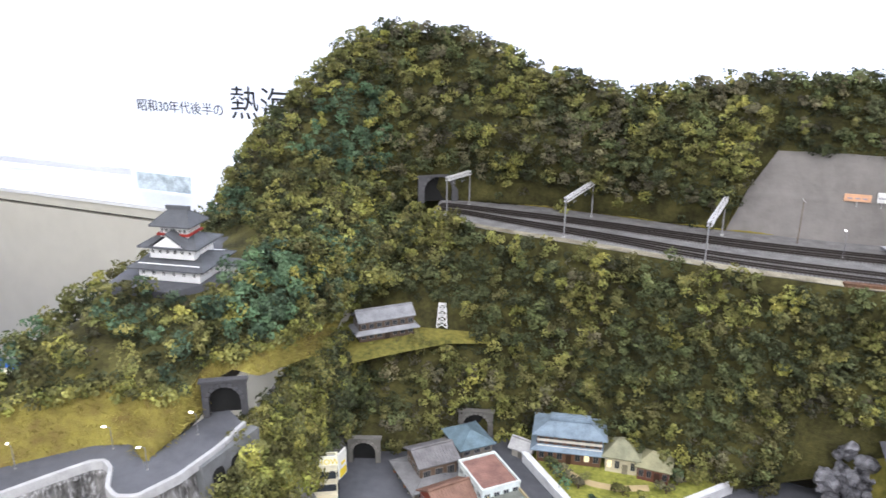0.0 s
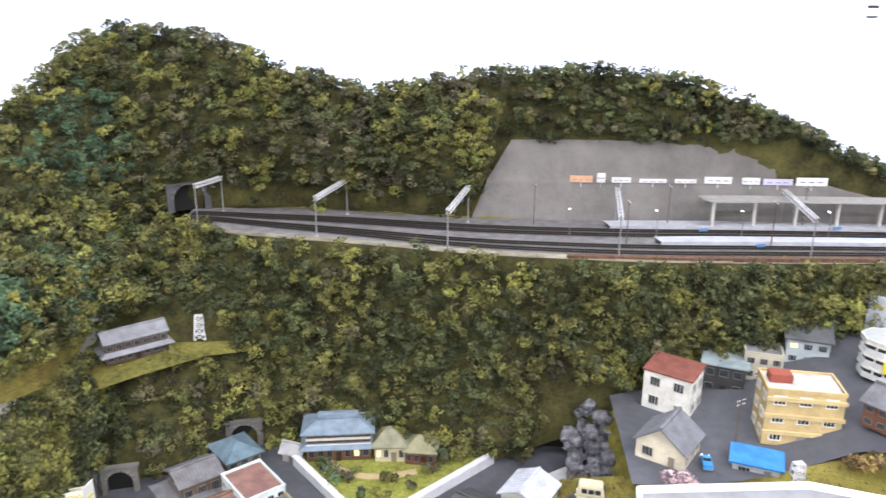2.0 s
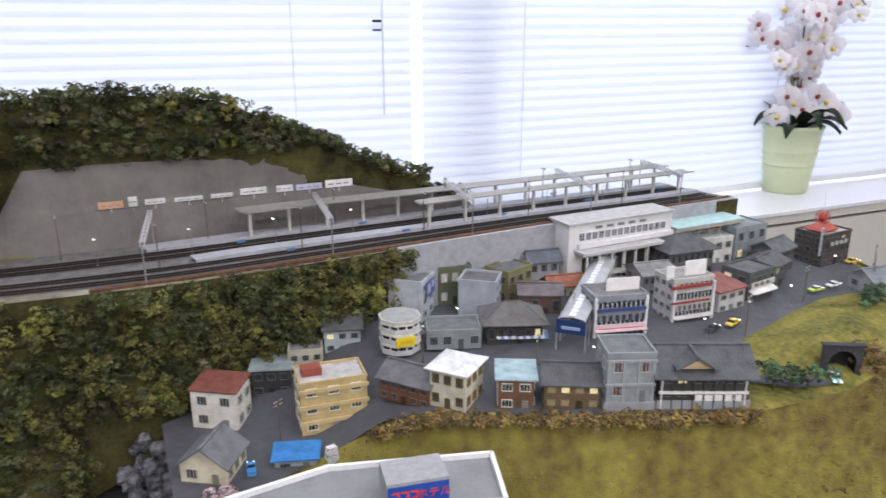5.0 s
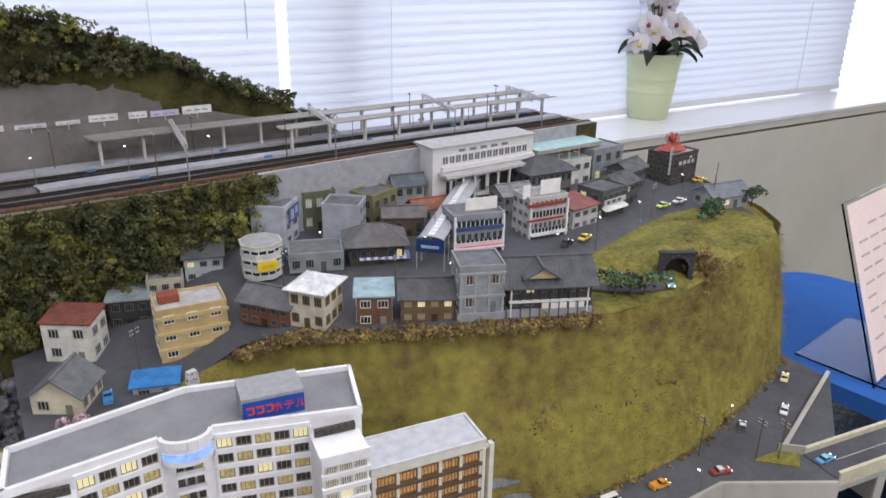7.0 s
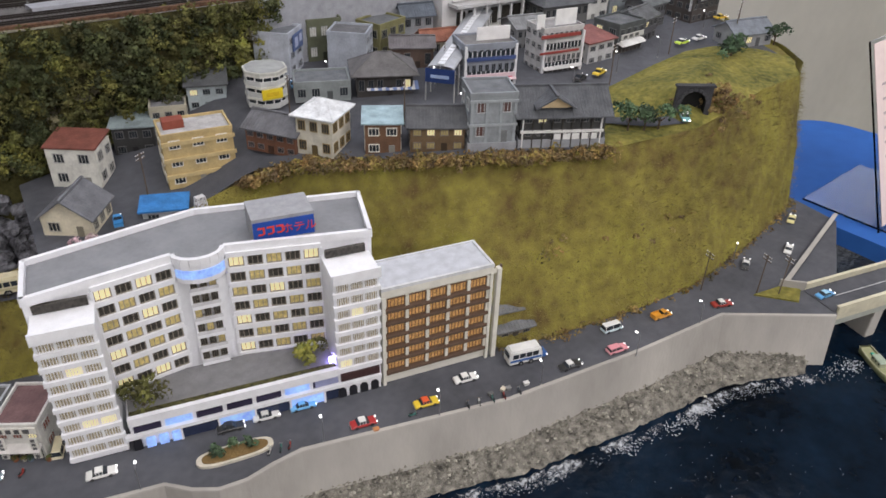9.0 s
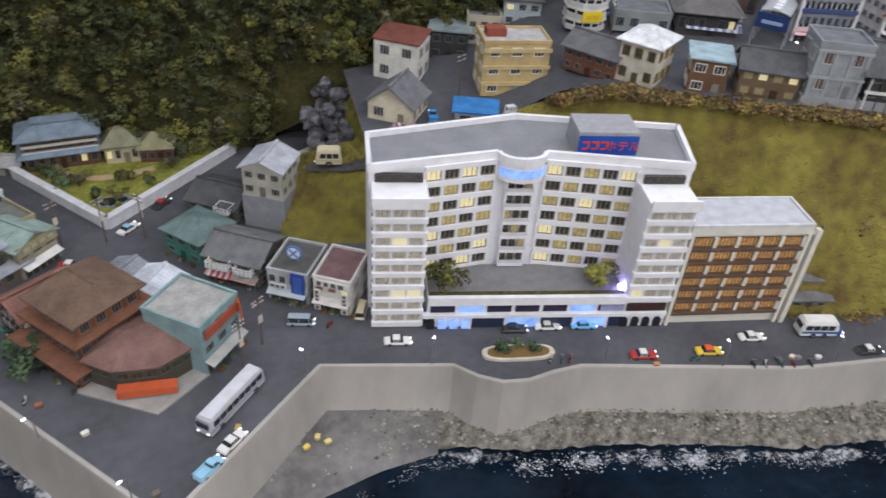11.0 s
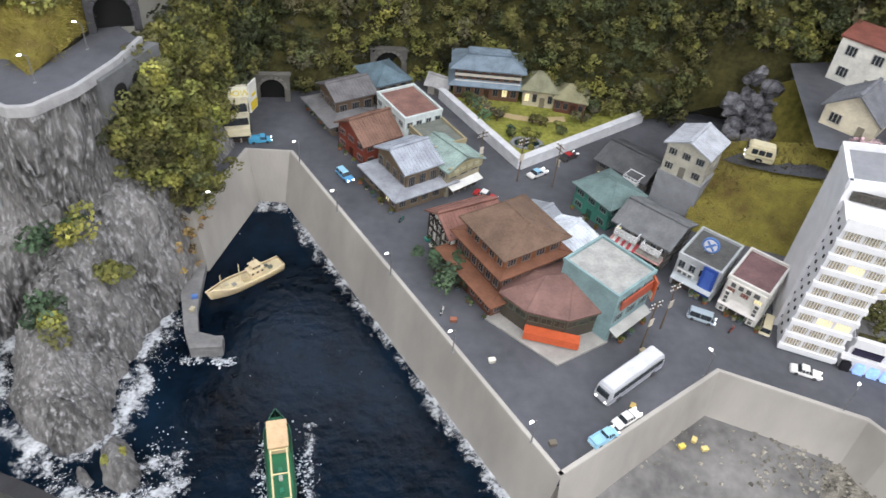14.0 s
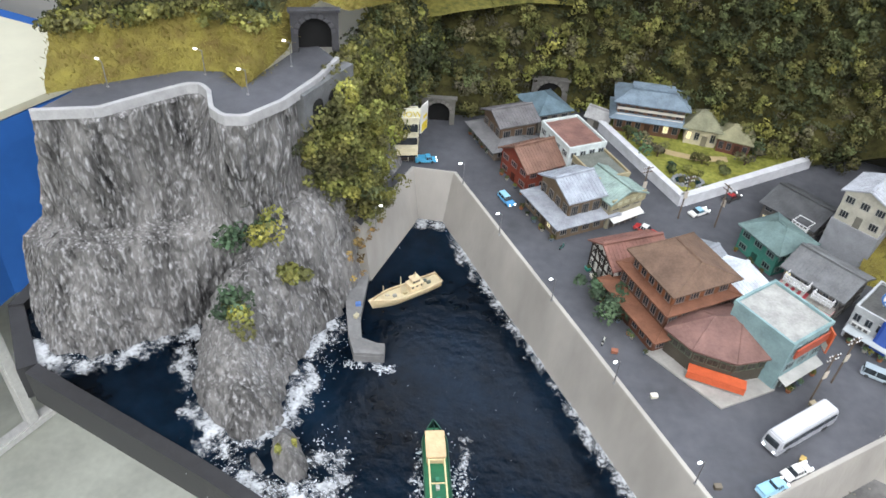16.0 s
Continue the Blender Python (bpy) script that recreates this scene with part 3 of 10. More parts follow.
# dry verges before and behind the tracks
VG = np.linspace(-0.06, 0.40, 60)
terrain("ground_track_verge", [shelf(1.0, RAIL_Z + 0.001, VG).tolist(), (shelf(1.06, RAIL_Z + 0.012, VG)).tolist(), (shelf(1.16, RAIL_Z + 0.034, VG)).tolist()], 60, 10, GOLD, 0.002, 60, "strip of dry golden grass at the foot of the mountain", "bank")
VG = np.linspace(-0.05, 0.62, 80)
terrain("ground_shelf_verge", [shelf(-0.02, RAIL_Z + 0.0012, VG).tolist(), shelf(0.05, RAIL_Z + 0.0022, VG).tolist(), shelf(0.10, RAIL_Z + 0.0006, VG).tolist()], 90, 6, mat("sandy_verge", (0.23, 0.19, 0.125), 0.95, vary=0.3, scale=40, bump=0.8, bscale=700, rgb2=(0.27, 0.25, 0.19)), 0.0006, 90, "sandy verge along the railway shelf's edge", "verge")
# back face that closes the mountains
g = np.stack([resample(RIDGE, 60), resample([(x, y + 0.03, 0.1) for x, y, z in RIDGE], 60)])
tagged(grid_mesh("wall_mountain_back", g, SOIL), "plain dark back of the mountains", "hillside", kind="structure")

# headland hill: bank, wood and castle terrace
HD_B = [(-0.46, 0.445, 0.168), (-0.425, 0.471, 0.169), (-0.365, 0.514, 0.169), (-0.328, 0.522, 0.169), (-0.300, 0.494, 0.169), (-0.291, 0.54, 0.169), (-0.284, 0.582, 0.17), (-0.279, 0.606, 0.196), (-0.258, 0.613, 0.212), (-0.232, 0.622, 0.200), (-0.20, 0.80, 0.15)]
HD_1 = [(-0.48, 0.50, 0.205), (-0.44, 0.52, 0.21), (-0.38, 0.55, 0.215), (-0.34, 0.56, 0.215), (-0.312, 0.555, 0.205), (-0.29, 0.575, 0.205), (-0.287, 0.615, 0.218), (-0.262, 0.632, 0.224), (-0.235, 0.68, 0.215), (-0.195, 0.86, 0.19)]
HD_2 = [(-0.515, 0.58, 0.19), (-0.465, 0.61, 0.235), (-0.42, 0.64, 0.258), (-0.38, 0.655, 0.262), (-0.34, 0.665, 0.262), (-0.31, 0.68, 0.262), (-0.285, 0.70, 0.262), (-0.25, 0.74, 0.26), (-0.225, 0.80, 0.25), (-0.195, 0.92, 0.22)]
HD_3 = [(-0.51, 0.72, 0.18), (-0.46, 0.72, 0.245), (-0.42, 0.73, 0.265), (-0.39, 0.74, 0.265), (-0.36, 0.75, 0.265), (-0.32, 0.76, 0.265), (-0.28, 0.79, 0.268), (-0.25, 0.83, 0.275), (-0.22, 0.89, 0.27), (-0.19, 0.98, 0.25)]
HD_4 = [(-0.50, 0.90, 0.16), (-0.455, 0.90, 0.235), (-0.42, 0.90, 0.262), (-0.38, 0.90, 0.27), (-0.33, 0.90, 0.285), (-0.29, 0.91, 0.31), (-0.26, 0.93, 0.33), (-0.235, 0.96, 0.34), (-0.21, 1.0, 0.33), (-0.19, 1.05, 0.285)]
HD_5 = [(-0.50, 1.05, 0.14), (-0.46, 1.05, 0.20), (-0.43, 1.05, 0.28), (-0.405, 1.04, 0.335), (-0.37, 1.03, 0.385), (-0.335, 1.03, 0.41), (-0.30, 1.03, 0.44), (-0.26, 1.04, 0.46), (-0.22, 1.07, 0.46), (-0.19, 1.10, 0.42)]
HD_6 = [(-0.50, 1.18, 0.13), (-0.46, 1.18, 0.19), (-0.43, 1.18, 0.28), (-0.405, 1.17, 0.345), (-0.355, 1.165, 0.40), (-0.32, 1.16, 0.43), (-0.285, 1.152, 0.48), (-0.25, 1.148, 0.52), (-0.215, 1.14, 0.545), (-0.18, 1.134, 0.556)]
HBANK = terrain("ground_headland_bank", [HD_B, HD_1], 90, 16, GOLD, 0.003, 40, "bank of dry golden grass above the cliff road", "slope")
WOOD4 = terrain("ground_headland_hill", [HD_1, HD_2, HD_3, HD_4, HD_5, HD_6], 100, 70, SOIL, 0.004, 22, "wooded headland hill behind the castle", "hillside", keep_edge=False)
bm = bmesh.new()
prism(bm, [(-0.44, 0.685), (-0.355, 0.675), (-0.30, 0.735), (-0.305, 0.90), (-0.36, 0.91), (-0.45, 0.83)], 0.24, 0.271)
tagged(part("pavement_castle", bm, ASPHALT, None), "grey paved castle terrace", "terrace", kind="structure")

# lodge clearing
bm = bmesh.new()
g = loft_grid([[(-0.19, 0.80, 0.125), (-0.13, 0.82, 0.135), (-0.05, 0.865, 0.138), (0.01, 0.88, 0.135)], [(-0.205, 0.87, 0.142), (-0.14, 0.90, 0.145), (-0.07, 0.93, 0.148), (0.0, 0.93, 0.148)], [(-0.20, 0.93, 0.155), (-0.14, 0.96, 0.155), (-0.07, 0.97, 0.155), (0.0, 0.95, 0.155)]], 30, 16)
tagged(grid_mesh("ground_lodge_clearing", g, LAWN), "small mown green clearing round the lodge", "lawn", kind="structure")

# inn garden
GW = [(0.065, 0.800), (0.155, 0.644), (0.330, 0.768)]
bm = bmesh.new()
prism(bm, [(0.068, 0.80), (0.156, 0.649), (0.327, 0.77), (0.28, 0.80), (0.16, 0.84), (0.08, 0.85)], 0.0, 0.006)
tagged(part("ground_inn_garden", bm, mat("garden_moss", (0.20, 0.235, 0.035), 0.95, vary=0.3, scale=26, bump=0.9, bscale=900, rgb2=(0.30, 0.30, 0.06), fine=0.8), None), "bright green garden lawn of the inn", "lawn", kind="structure")
bm = bmesh.new()
for a, b in zip(GW, GW[1:]):
    a, b = Vector(a), Vector(b)
    d = (b - a).normalized()
    o = Vector((d.y, -d.x)) * 0.003
    prism(bm, [a + o, b + o, b - o, a - o], 0.0, 0.0135)
    prism(bm, [a + o * 1.5, b + o * 1.5, b - o * 1.5, a - o * 1.5], 0.0135, 0.0155)
tagged(part("wall_garden", bm, tint((0.66, 0.67, 0.70), 0.8, bump=0.2), None), "white plastered garden wall with a cap", "garden wall", kind="structure")

# the room: floor, walls, window wall with sill, ceiling
ROOM_F = ROOM_FLOOR
PLASTER = mat("room_plaster", (0.50, 0.49, 0.465), 0.9, vary=0.05, scale=3)
PANEL = mat("grey_panel", (0.56, 0.54, 0.48), 0.6, vary=0.05, scale=4, bump=0.1)
bm = boxed(-4.2, 4.5, -4.0, 2.6, ROOM_F - 0.05, ROOM_F)
tagged(part("floor", bm, mat("vinyl_floor", (0.52, 0.54, 0.47), 0.55, vary=0.12, scale=9, bump=0.1), None), "pale grey-green speckled vinyl floor", "floor", kind="structure")
bm = boxed(-4.2, 4.5, -4.0, 2.9, 1.70, 1.76)
tagged(part("ceiling", bm, PLASTER, None), "white ceiling", "ceiling", kind="structure")
for nm, b in (("wall_south", (-4.2, 4.5, -4.1, -4.0)), ("wall_west", (-4.3, -4.2, -4.1, 2.9)), ("wall_east", (4.5, 4.6, -4.1, 2.9))):
    tagged(part(nm, boxed(*b, ROOM_F, 1.70), PLASTER, None), "plain off-white room wall", "wall", kind="structure")


def slab_along(bm, off0, off1, z0, z1, x0=-4.2, x1=4.5):
    prism(bm, [(x0, wall_y(x0, off0)), (x1, wall_y(x1, off0)), (x1, wall_y(x1, off1)), (x0, wall_y(x0, off1))], z0, z1)


SILL = 0.18
bm = bmesh.new()
slab_along(bm, -0.222, 0.10, ROOM_F, 0.1435)
slab_along(bm, -0.205, 0.10, 0.1435, 0.1505)
tagged(part("wall_north_panel", bm, PANEL, None), "grey panelled wall below the windows", "wall", kind="structure")
# black strip at the back of the gap, painting its shade
bm = bmesh.new()
slab_along(bm, -0.212, -0.2055, 0.1445, 0.1500)
tagged(part("trim_shadow_gap", bm, DARK, None), "black strip painted as the shadow in the gap below the sill", "trim", kind="structure")
bm = bmesh.new()
slab_along(bm, -0.225, 0.10, 0.1510, 0.1715)
tagged(part("trim_sill_fascia", bm, PANEL, None), "beige fascia below the window sill", "trim", kind="structure")
bm = bmesh.new()
slab_along(bm, -0.230, 0.10, 0.1720, SILL)
tagged(part("trim_sill", bm, tint((0.74, 0.75, 0.78), 0.16, vary=0.03, bump=0.02, spec=0.6), None), "wide glossy white window sill", "window sill", kind="structure")
bm = bmesh.new()
slab_along(bm, 0.02, 0.10, 1.45, 1.70)
for xm in (-4.6, -2.7, -0.80, 1.275, 3.0):
    slab_along(bm, 0.035, 0.09, SILL + 0.002, 1.45, xm - 0.036, xm + 0.036)
tagged(part("window_1", bm, tint((0.74, 0.75, 0.76), 0.5, vary=0.04), None), "white window frames along the whole wall", "window", kind="structure")
bm = bmesh.new()
slab_along(bm, 0.35, 0.36, -0.6, 1.9, -4.6, 5.0)
OUT = mat("bright_outdoors", (0.93, 0.96, 1.0), 1.0, emit=1.45, vary=0.02, scale=1)
tagged(part("backdrop", bm, OUT, None), "bright hazy daylight outside the windows", "outdoors", kind="structure")

# ---- houses ----
def frame_of(a, b, z=0.0):
    a, b = Vector((*a, z)), Vector((*b, z))
    d = b - a
    return Matrix.Translation(a) @ Matrix.Rotation(math.atan2(d.y, d.x), 4, "Z"), d.length


WIN_MESH = {}


def window_at(parent, m, w, h, pane, frame_mat, bars=1, proud=0.0009):
    """A framed window on a wall: frame with sill and mullions, and a pane set back in it."""
    key = (round(w, 4), round(h, 4), pane.name, frame_mat.name, bars)
    if key not in WIN_MESH:
        t = min(0.0011, w * 0.075)
        bm = bmesh.new()
        xs = [-w / 2, -w / 2 + t]
        for k in range(bars):
            x = -w / 2 + w * (k + 1) / (bars + 1)
            xs += [x - t * 0.3, x + t * 0.3]
        xs += [w / 2 - t, w / 2]
        zs = [-h / 2, -h / 2 + t, h / 2 - t, h / 2]
        gv = [[bm.verts.new((x, -proud, z)) for z in zs] for x in xs]
        for i in range(len(xs) - 1):
            for j in range(3):
                if j != 1 or i % 2 == 0:
                    bm.faces.new((gv[i][j], gv[i + 1][j], gv[i + 1][j + 1], gv[i][j + 1]))
        ex = bmesh.ops.extrude_face_region(bm, geom=bm.faces[:])
        bmesh.ops.translate(bm, vec=(0, proud + 0.0004, 0), verts=[q for q in ex["geom"] if isinstance(q, bmesh.types.BMVert)])
        bmesh.ops.recalc_face_normals(bm, faces=bm.faces[:])
        fr = bpy.data.meshes.new("window_frame")
        bm.normal_update(), bm.to_mesh(fr), bm.free()
        fr.materials.append(frame_mat)
        bm = boxed(-w / 2 + t * 0.5, w / 2 - t * 0.5, -0.0003, 0.0006, -h / 2 + t * 0.5, h / 2 - t * 0.5)
        pn = bpy.data.meshes.new("pane")
        bm.normal_update(), bm.to_mesh(pn), bm.free()
        pn.materials.append(pane)
        WIN_MESH[key] = fr, pn
    fr, pn = WIN_MESH[key]
    o = new("window", fr)
    o.parent = parent
    o.matrix_local = m
    p = new("pane", pn)
    p.parent = o
    return o


def gable_roof(bm, w, d, z, rise, eave, thick=0.0016, along="x", gable_wall=None):
    """Two ribbed roof slopes in one sheet, with overhang and a ridge cap; ridge along x or y."""
    run, span = (w, d) if along == "x" else (d, w)
    drop = z - eave * rise / (span / 2)
    prof = [(-eave, drop), (span / 2, z + rise), (span + eave, drop)]
    n = max(5, int(run / 0.0034))
    ss = []
    for k in range(n + 1):
        c = -eave + (run + 2 * eave) * k / n
        ss += [(c - 0.0005, 0.0), (c - 0.0003, 0.00045), (c + 0.0003, 0.00045), (c + 0.0005, 0.0)]
    at = (lambda a, b, c: (a, b, c)) if along == "x" else (lambda a, b, c: (b, a, c))
    top = [[bm.verts.new(at(a, b, zz + thick + up)) for b, zz in prof] for a, up in ss]
    bot = [[bm.verts.new(at(a, b, zz)) for b, zz in prof] for a in (ss[0][0], ss[-1][0])]
    for r0, r1 in zip(top, top[1:]):
        for j in (0, 1):
            bm.faces.new((r0[j], r1[j], r1[j + 1], r0[j + 1]))
    for j in (0, 1):
        bm.faces.new((bot[0][j], bot[1][j], bot[1][j + 1], bot[0][j + 1]))
        bm.faces.new((bot[0][j], bot[0][j + 1], top[0][j + 1], top[0][j]))
        bm.faces.new((bot[1][j], bot[1][j + 1], top[-1][j + 1], top[-1][j]))
    for j in (0, 2):
        bm.faces.new([bot[0][j], bot[1][j]] + [r[j] for r in top[::-1]])
    q = (-eave, run + eave, span / 2 - thick, span / 2 + thick)
    box(bm, *(q if along == "x" else (q[2], q[3], q[0], q[1])), z + rise + thick * 0.4, z + rise + thick * 2.0)
    bmesh.ops.recalc_face_normals(bm, faces=bm.faces[:])


def hip_roof(bm, w, d, z, rise, eave, thick=0.0016, ridge=0.45, x0=0.0, y0=0.0):
    rl = max(0.0, (w - d * (1 - 0.0)) if w > d else 0.0) * 1.0
    rl = max(rl, w * ridge * 0.5)
    cx, cy = x0 + w / 2, y0 + d / 2
    c = [(x0 - eave, y0 - eave), (x0 + w + eave, y0 - eave), (x0 + w + eave, y0 + d + eave), (x0 - eave, y0 + d + eave)]
    lo = [bm.verts.new((*p, z - 0.001)) for p in c]
    mi = [bm.verts.new((*p, z - 0.001 + thick)) for p in c]
    r0, r1 = bm.verts.new((cx - rl / 2, cy, z + rise)), bm.verts.new((cx + rl / 2, cy, z + rise))
    bm.faces.new(lo[::-1])
    for i in range(4):
        bm.faces.new((lo[i], lo[(i + 1) % 4], mi[(i + 1) % 4], mi[i]))
    bm.faces.new((mi[0], mi[1], r1, r0)), bm.faces.new((mi[1], mi[2], r1)), bm.faces.new((mi[2], mi[3], r0, r1)), bm.faces.new((mi[3], mi[0], r0))
    return [(r0.co.copy(), r1.co.copy(), 0.0011)] + [(p.co.copy(), q.co.copy(), 0.0007) for p, q in ((mi[0], r0), (mi[3], r0), (mi[1], r1), (mi[2], r1))]


def ridge_tiles(lines, material, parent):
    for p, q, r in lines:
        bm = bmesh.new()
        tube(bm, p, q, r, seg=6)
        part("ridge_tile", bm, material, parent)


def gable_ends(bm, w, d, z, rise, along):
    if along == "x":
        for x in (0.0, w):
            f = bm.faces.new([bm.verts.new(p) for p in ((x, 0, z), (x, d, z), (x, d / 2, z + rise))])
    else:
        for y in (0.0, d):
            f = bm.faces.new([bm.verts.new(p) for p in ((0, y, z), (w, y, z), (w / 2, y, z + rise))])
    bmesh.ops.recalc_face_normals(bm, faces=bm.faces[:])


def house(name, a, b, d, h, roof, wall, roofc, label, z=0.0, ridge=0.45, floors=2, rise=0.012, eave=0.004, along="x", win=(3, 2), pane=None, trim=None, base=0.0, lit=0.1,
          door=True, category="house", shop=None, group="houses of the model town", skirt=None, sill_h=None):
    """A model house: a, b are the ends of its front at the ground; it reaches d back and h up."""
    m, w = frame_of(a, b, z)
    t = thing(name, m, label, category, group)
    wm, rm = tint(wall, 0.8, bump=0.3, vary=0.15, scale=60), tint(roofc, 0.75, bump=0.45, scale=70, vary=0.20)
    tm = tint(trim or tuple(min(1, c * 0.5 + 0.12) for c in wall), 0.6)
    if base:
        part("foundation", boxed(-0.002, w + 0.002, -0.002, d + 0.002, 0, base), tint((0.30, 0.31, 0.33), 0.85, bump=0.3), t)
    bm = boxed(0, w, 0, d, base, h)
    if roof == "gable":
        gable_ends(bm, w, d, h, rise, along)
    part("wall", bm, wm, t)
    bm = bmesh.new()
    hips = []
    if roof == "gable":
        gable_roof(bm, w, d, h, rise, eave, along=along)
    elif roof == "hip":
        hips = hip_roof(bm, w, d, h, rise, eave, ridge=ridge)
    elif roof == "shed":
        v = [bm.verts.new(p) for p in ((-eave, -eave, h), (w + eave, -eave, h), (w + eave, d + eave, h + rise), (-eave, d + eave, h + rise))]
        u = [bm.verts.new(p.co + Vector((0, 0, 0.002))) for p in v]
        bm.faces.new(v[::-1]), bm.faces.new(u)
        for i in range(4):
            bm.faces.new((v[i], v[(i + 1) % 4], u[(i + 1) % 4], u[i]))
    else:
        box(bm, 0.0012, w - 0.0012, 0.0012, d - 0.0012, h - 0.0008, h + 0.0004)
    part("roof", bm, rm, t)
    ridge_tiles(hips, rm, t)
    if roof == "flat":
        bm = bmesh.new()
        p = 0.0016
        for q in ((-0.0006, w + 0.0006, -0.0006, p), (-0.0006, w + 0.0006, d - p, d + 0.0006), (-0.0006, p, p, d - p), (w - p, w + 0.0006, p, d - p)):
            box(bm, *q, h - 0.001, h + 0.0032)
        part("parapet", bm, wm, t)
    if skirt:
        sh, out = skirt
        bm = bmesh.new()
        for (x0, y0, x1, y1) in ((0, 0, w, 0), (w, 0, w, d), (0, d, 0, 0)):
            dd = Vector((x1 - x0, y1 - y0, 0)).normalized()
            nn = Vector((dd.y, -dd.x, 0))
            A, B = Vector((x0, y0, 0)), Vector((x1, y1, 0))
            v = [bm.verts.new(q) for q in (A + nn * out - dd * out + Vector((0, 0, sh)), B + nn * out + dd * out + Vector((0, 0, sh)), B + Vector((0, 0, sh + out * 0.55)), A + Vector((0, 0, sh + out * 0.55)))]
            u = [bm.verts.new(q.co + Vector((0, 0, 0.0014))) for q in v]
            bm.faces.new(v[::-1]), bm.faces.new(u)
            for i in range(4):
                bm.faces.new((v[i], v[(i + 1) % 4], u[(i + 1) % 4], u[i]))
        part("skirt_roof", bm, rm, t)
    rr = random.Random(name + label)
    fh = (h - base) / floors
    for side, (length, rot, org) in enumerate(((w, 0, (0, 0)), (d, 90, (w, 0)), (d, -90, (0, d)))):
        n = win[0] if side == 0 else win[1]
        for f in range(floors):
            if f == 0 and shop and side == 0:
                continue
            for k in range(n):
                if f == 0 and door and side == 0 and k == n // 2:
                    continue
                ww, hh = min(length / n * 0.62, 0.013), fh * 0.5
                x = length * (k + 0.5) / n
                pm = LIT if rr.random() < lit * 0.35 else (pane or GLASSY)
                window_at(t, pose(*org, base + fh * (f + 0.52), 0, 0, rot) @ pose(x, -0.0001, 0), ww, hh, pm, tm, bars=1 if ww < 0.008 else 2)
    if door and not shop:
        dm = boxed(-0.0035, 0.0035, -0.0009, 0.0005, 0, min(fh * 0.72, 0.014))
        o = part("door", dm, tint(tuple(c * 0.35 for c in (trim or wall)), 0.6), t)
        o.location = (w * (win[0] // 2 + 0.5) / win[0], -0.0001, base)
    if shop:
        part("shop_front", boxed(0.002, w - 0.002, -0.0006, 0.0006, base + 0.0005, base + fh * 0.72), tint((0.06, 0.05, 0.045), 0.3, vary=0.5, scale=260), t)
        n = max(3, int(w / 0.009))
        for k in range(n + 1):
            x = 0.002 + (w - 0.004) * k / n
            part("shop_post", boxed(x - 0.0006, x + 0.0006, -0.0012, 0.0, base, base + fh * 0.72), tm, t)
        bm = bmesh.new()
        y1, z0, z1 = -0.009, base + fh * 0.70, base + fh * 0.86
        v = [bm.verts.new(q) for q in ((0.001, y1, z0), (w - 0.001, y1, z0), (w - 0.001, 0, z1), (0.001, 0, z1))]
        u = [bm.verts.new(q.co + Vector((0, 0, 0.0009))) for q in v]
        bm.faces.new(v[::-1]), bm.faces.new(u)
        for i in range(4):
            bm.faces.new((v[i], v[(i + 1) % 4], u[(i + 1) % 4], u[i]))
        part("awning", bm, tint(shop, 0.7), t)
    return t, w


def join_storeys(name, label):
    """Make the storeys that share this name one thing."""
    obs = [o for o in scene.objects if o.parent is None and o.name.split(".")[0] == name]
    obs.sort(key=lambda o: o.name)
    base = obs[0]
    for o in obs[1:]:
        for c in list(o.children):
            c.parent = base
            c.matrix_basis = base.matrix_basis.inverted() @ o.matrix_basis @ c.matrix_basis
        bpy.data.objects.remove(o)
    tagged(base, label, "house")


# harbour town
house("show_building", (-0.193, 0.664), (-0.161, 0.672), 0.028, 0.056, "flat", (0.70, 0.66, 0.50), (0.30, 0.30, 0.29), "cream three-storey corner building with roof signs", floors=3, win=(3, 2), lit=0.0, shop=(0.55, 0.50, 0.35))
house("gabled_shop", (-0.103, 0.750), (-0.068, 0.692), 0.060, 0.016, "hip", (0.16, 0.13, 0.10), (0.17, 0.17, 0.175), "low dark timber shop with a wide grey roof", floors=1, rise=0.008, eave=0.007, win=(5, 3), door=False)
house("gabled_shop", (-0.088, 0.752), (-0.064, 0.712), 0.050, 0.032, "gable", (0.13, 0.09, 0.06), (0.155, 0.15, 0.155), "dark timber upper house with a grey gable roof", floors=1, rise=0.010, along="y", win=(3, 3), door=False, z=0.006)
house("blue_roofed_house", (-0.046, 0.818), (-0.018, 0.772), 0.046, 0.028, "hip", (0.20, 0.18, 0.15), (0.13, 0.19, 0.23), "timber house with a slate-blue hip roof", rise=0.014, win=(4, 3))
house("red_shop_house", (-0.059, 0.677), (-0.026, 0.631), 0.060, 0.030, "gable", (0.21, 0.05, 0.03), (0.20, 0.115, 0.085), "rust-red house with a brown gable roof", rise=0.016, along="y", win=(3, 4))
house("white_office", (-0.016, 0.712), (0.018, 0.655), 0.050, 0.050, "flat", (0.60, 0.66, 0.66), (0.22, 0.12, 0.10), "white three-storey office with a brown flat roof", floors=3, win=(4, 4))
house("two_tier_inn", (-0.025, 0.606), (0.012, 0.549), 0.072, 0.018, "hip", (0.16, 0.12, 0.08), (0.32, 0.34, 0.38), "timber inn with a broad grey-blue lower roof", floors=1, rise=0.007, eave=0.006, win=(6, 5), lit=0.2)
house("two_tier_inn", (-0.010, 0.612), (0.021, 0.565), 0.042, 0.031, "gable", (0.15, 0.11, 0.07), (0.34, 0.37, 0.42), "timber upper storey with a grey-blue gable roof", floors=1, rise=0.012, along="y", win=(4, 3), z=0.010, door=False)
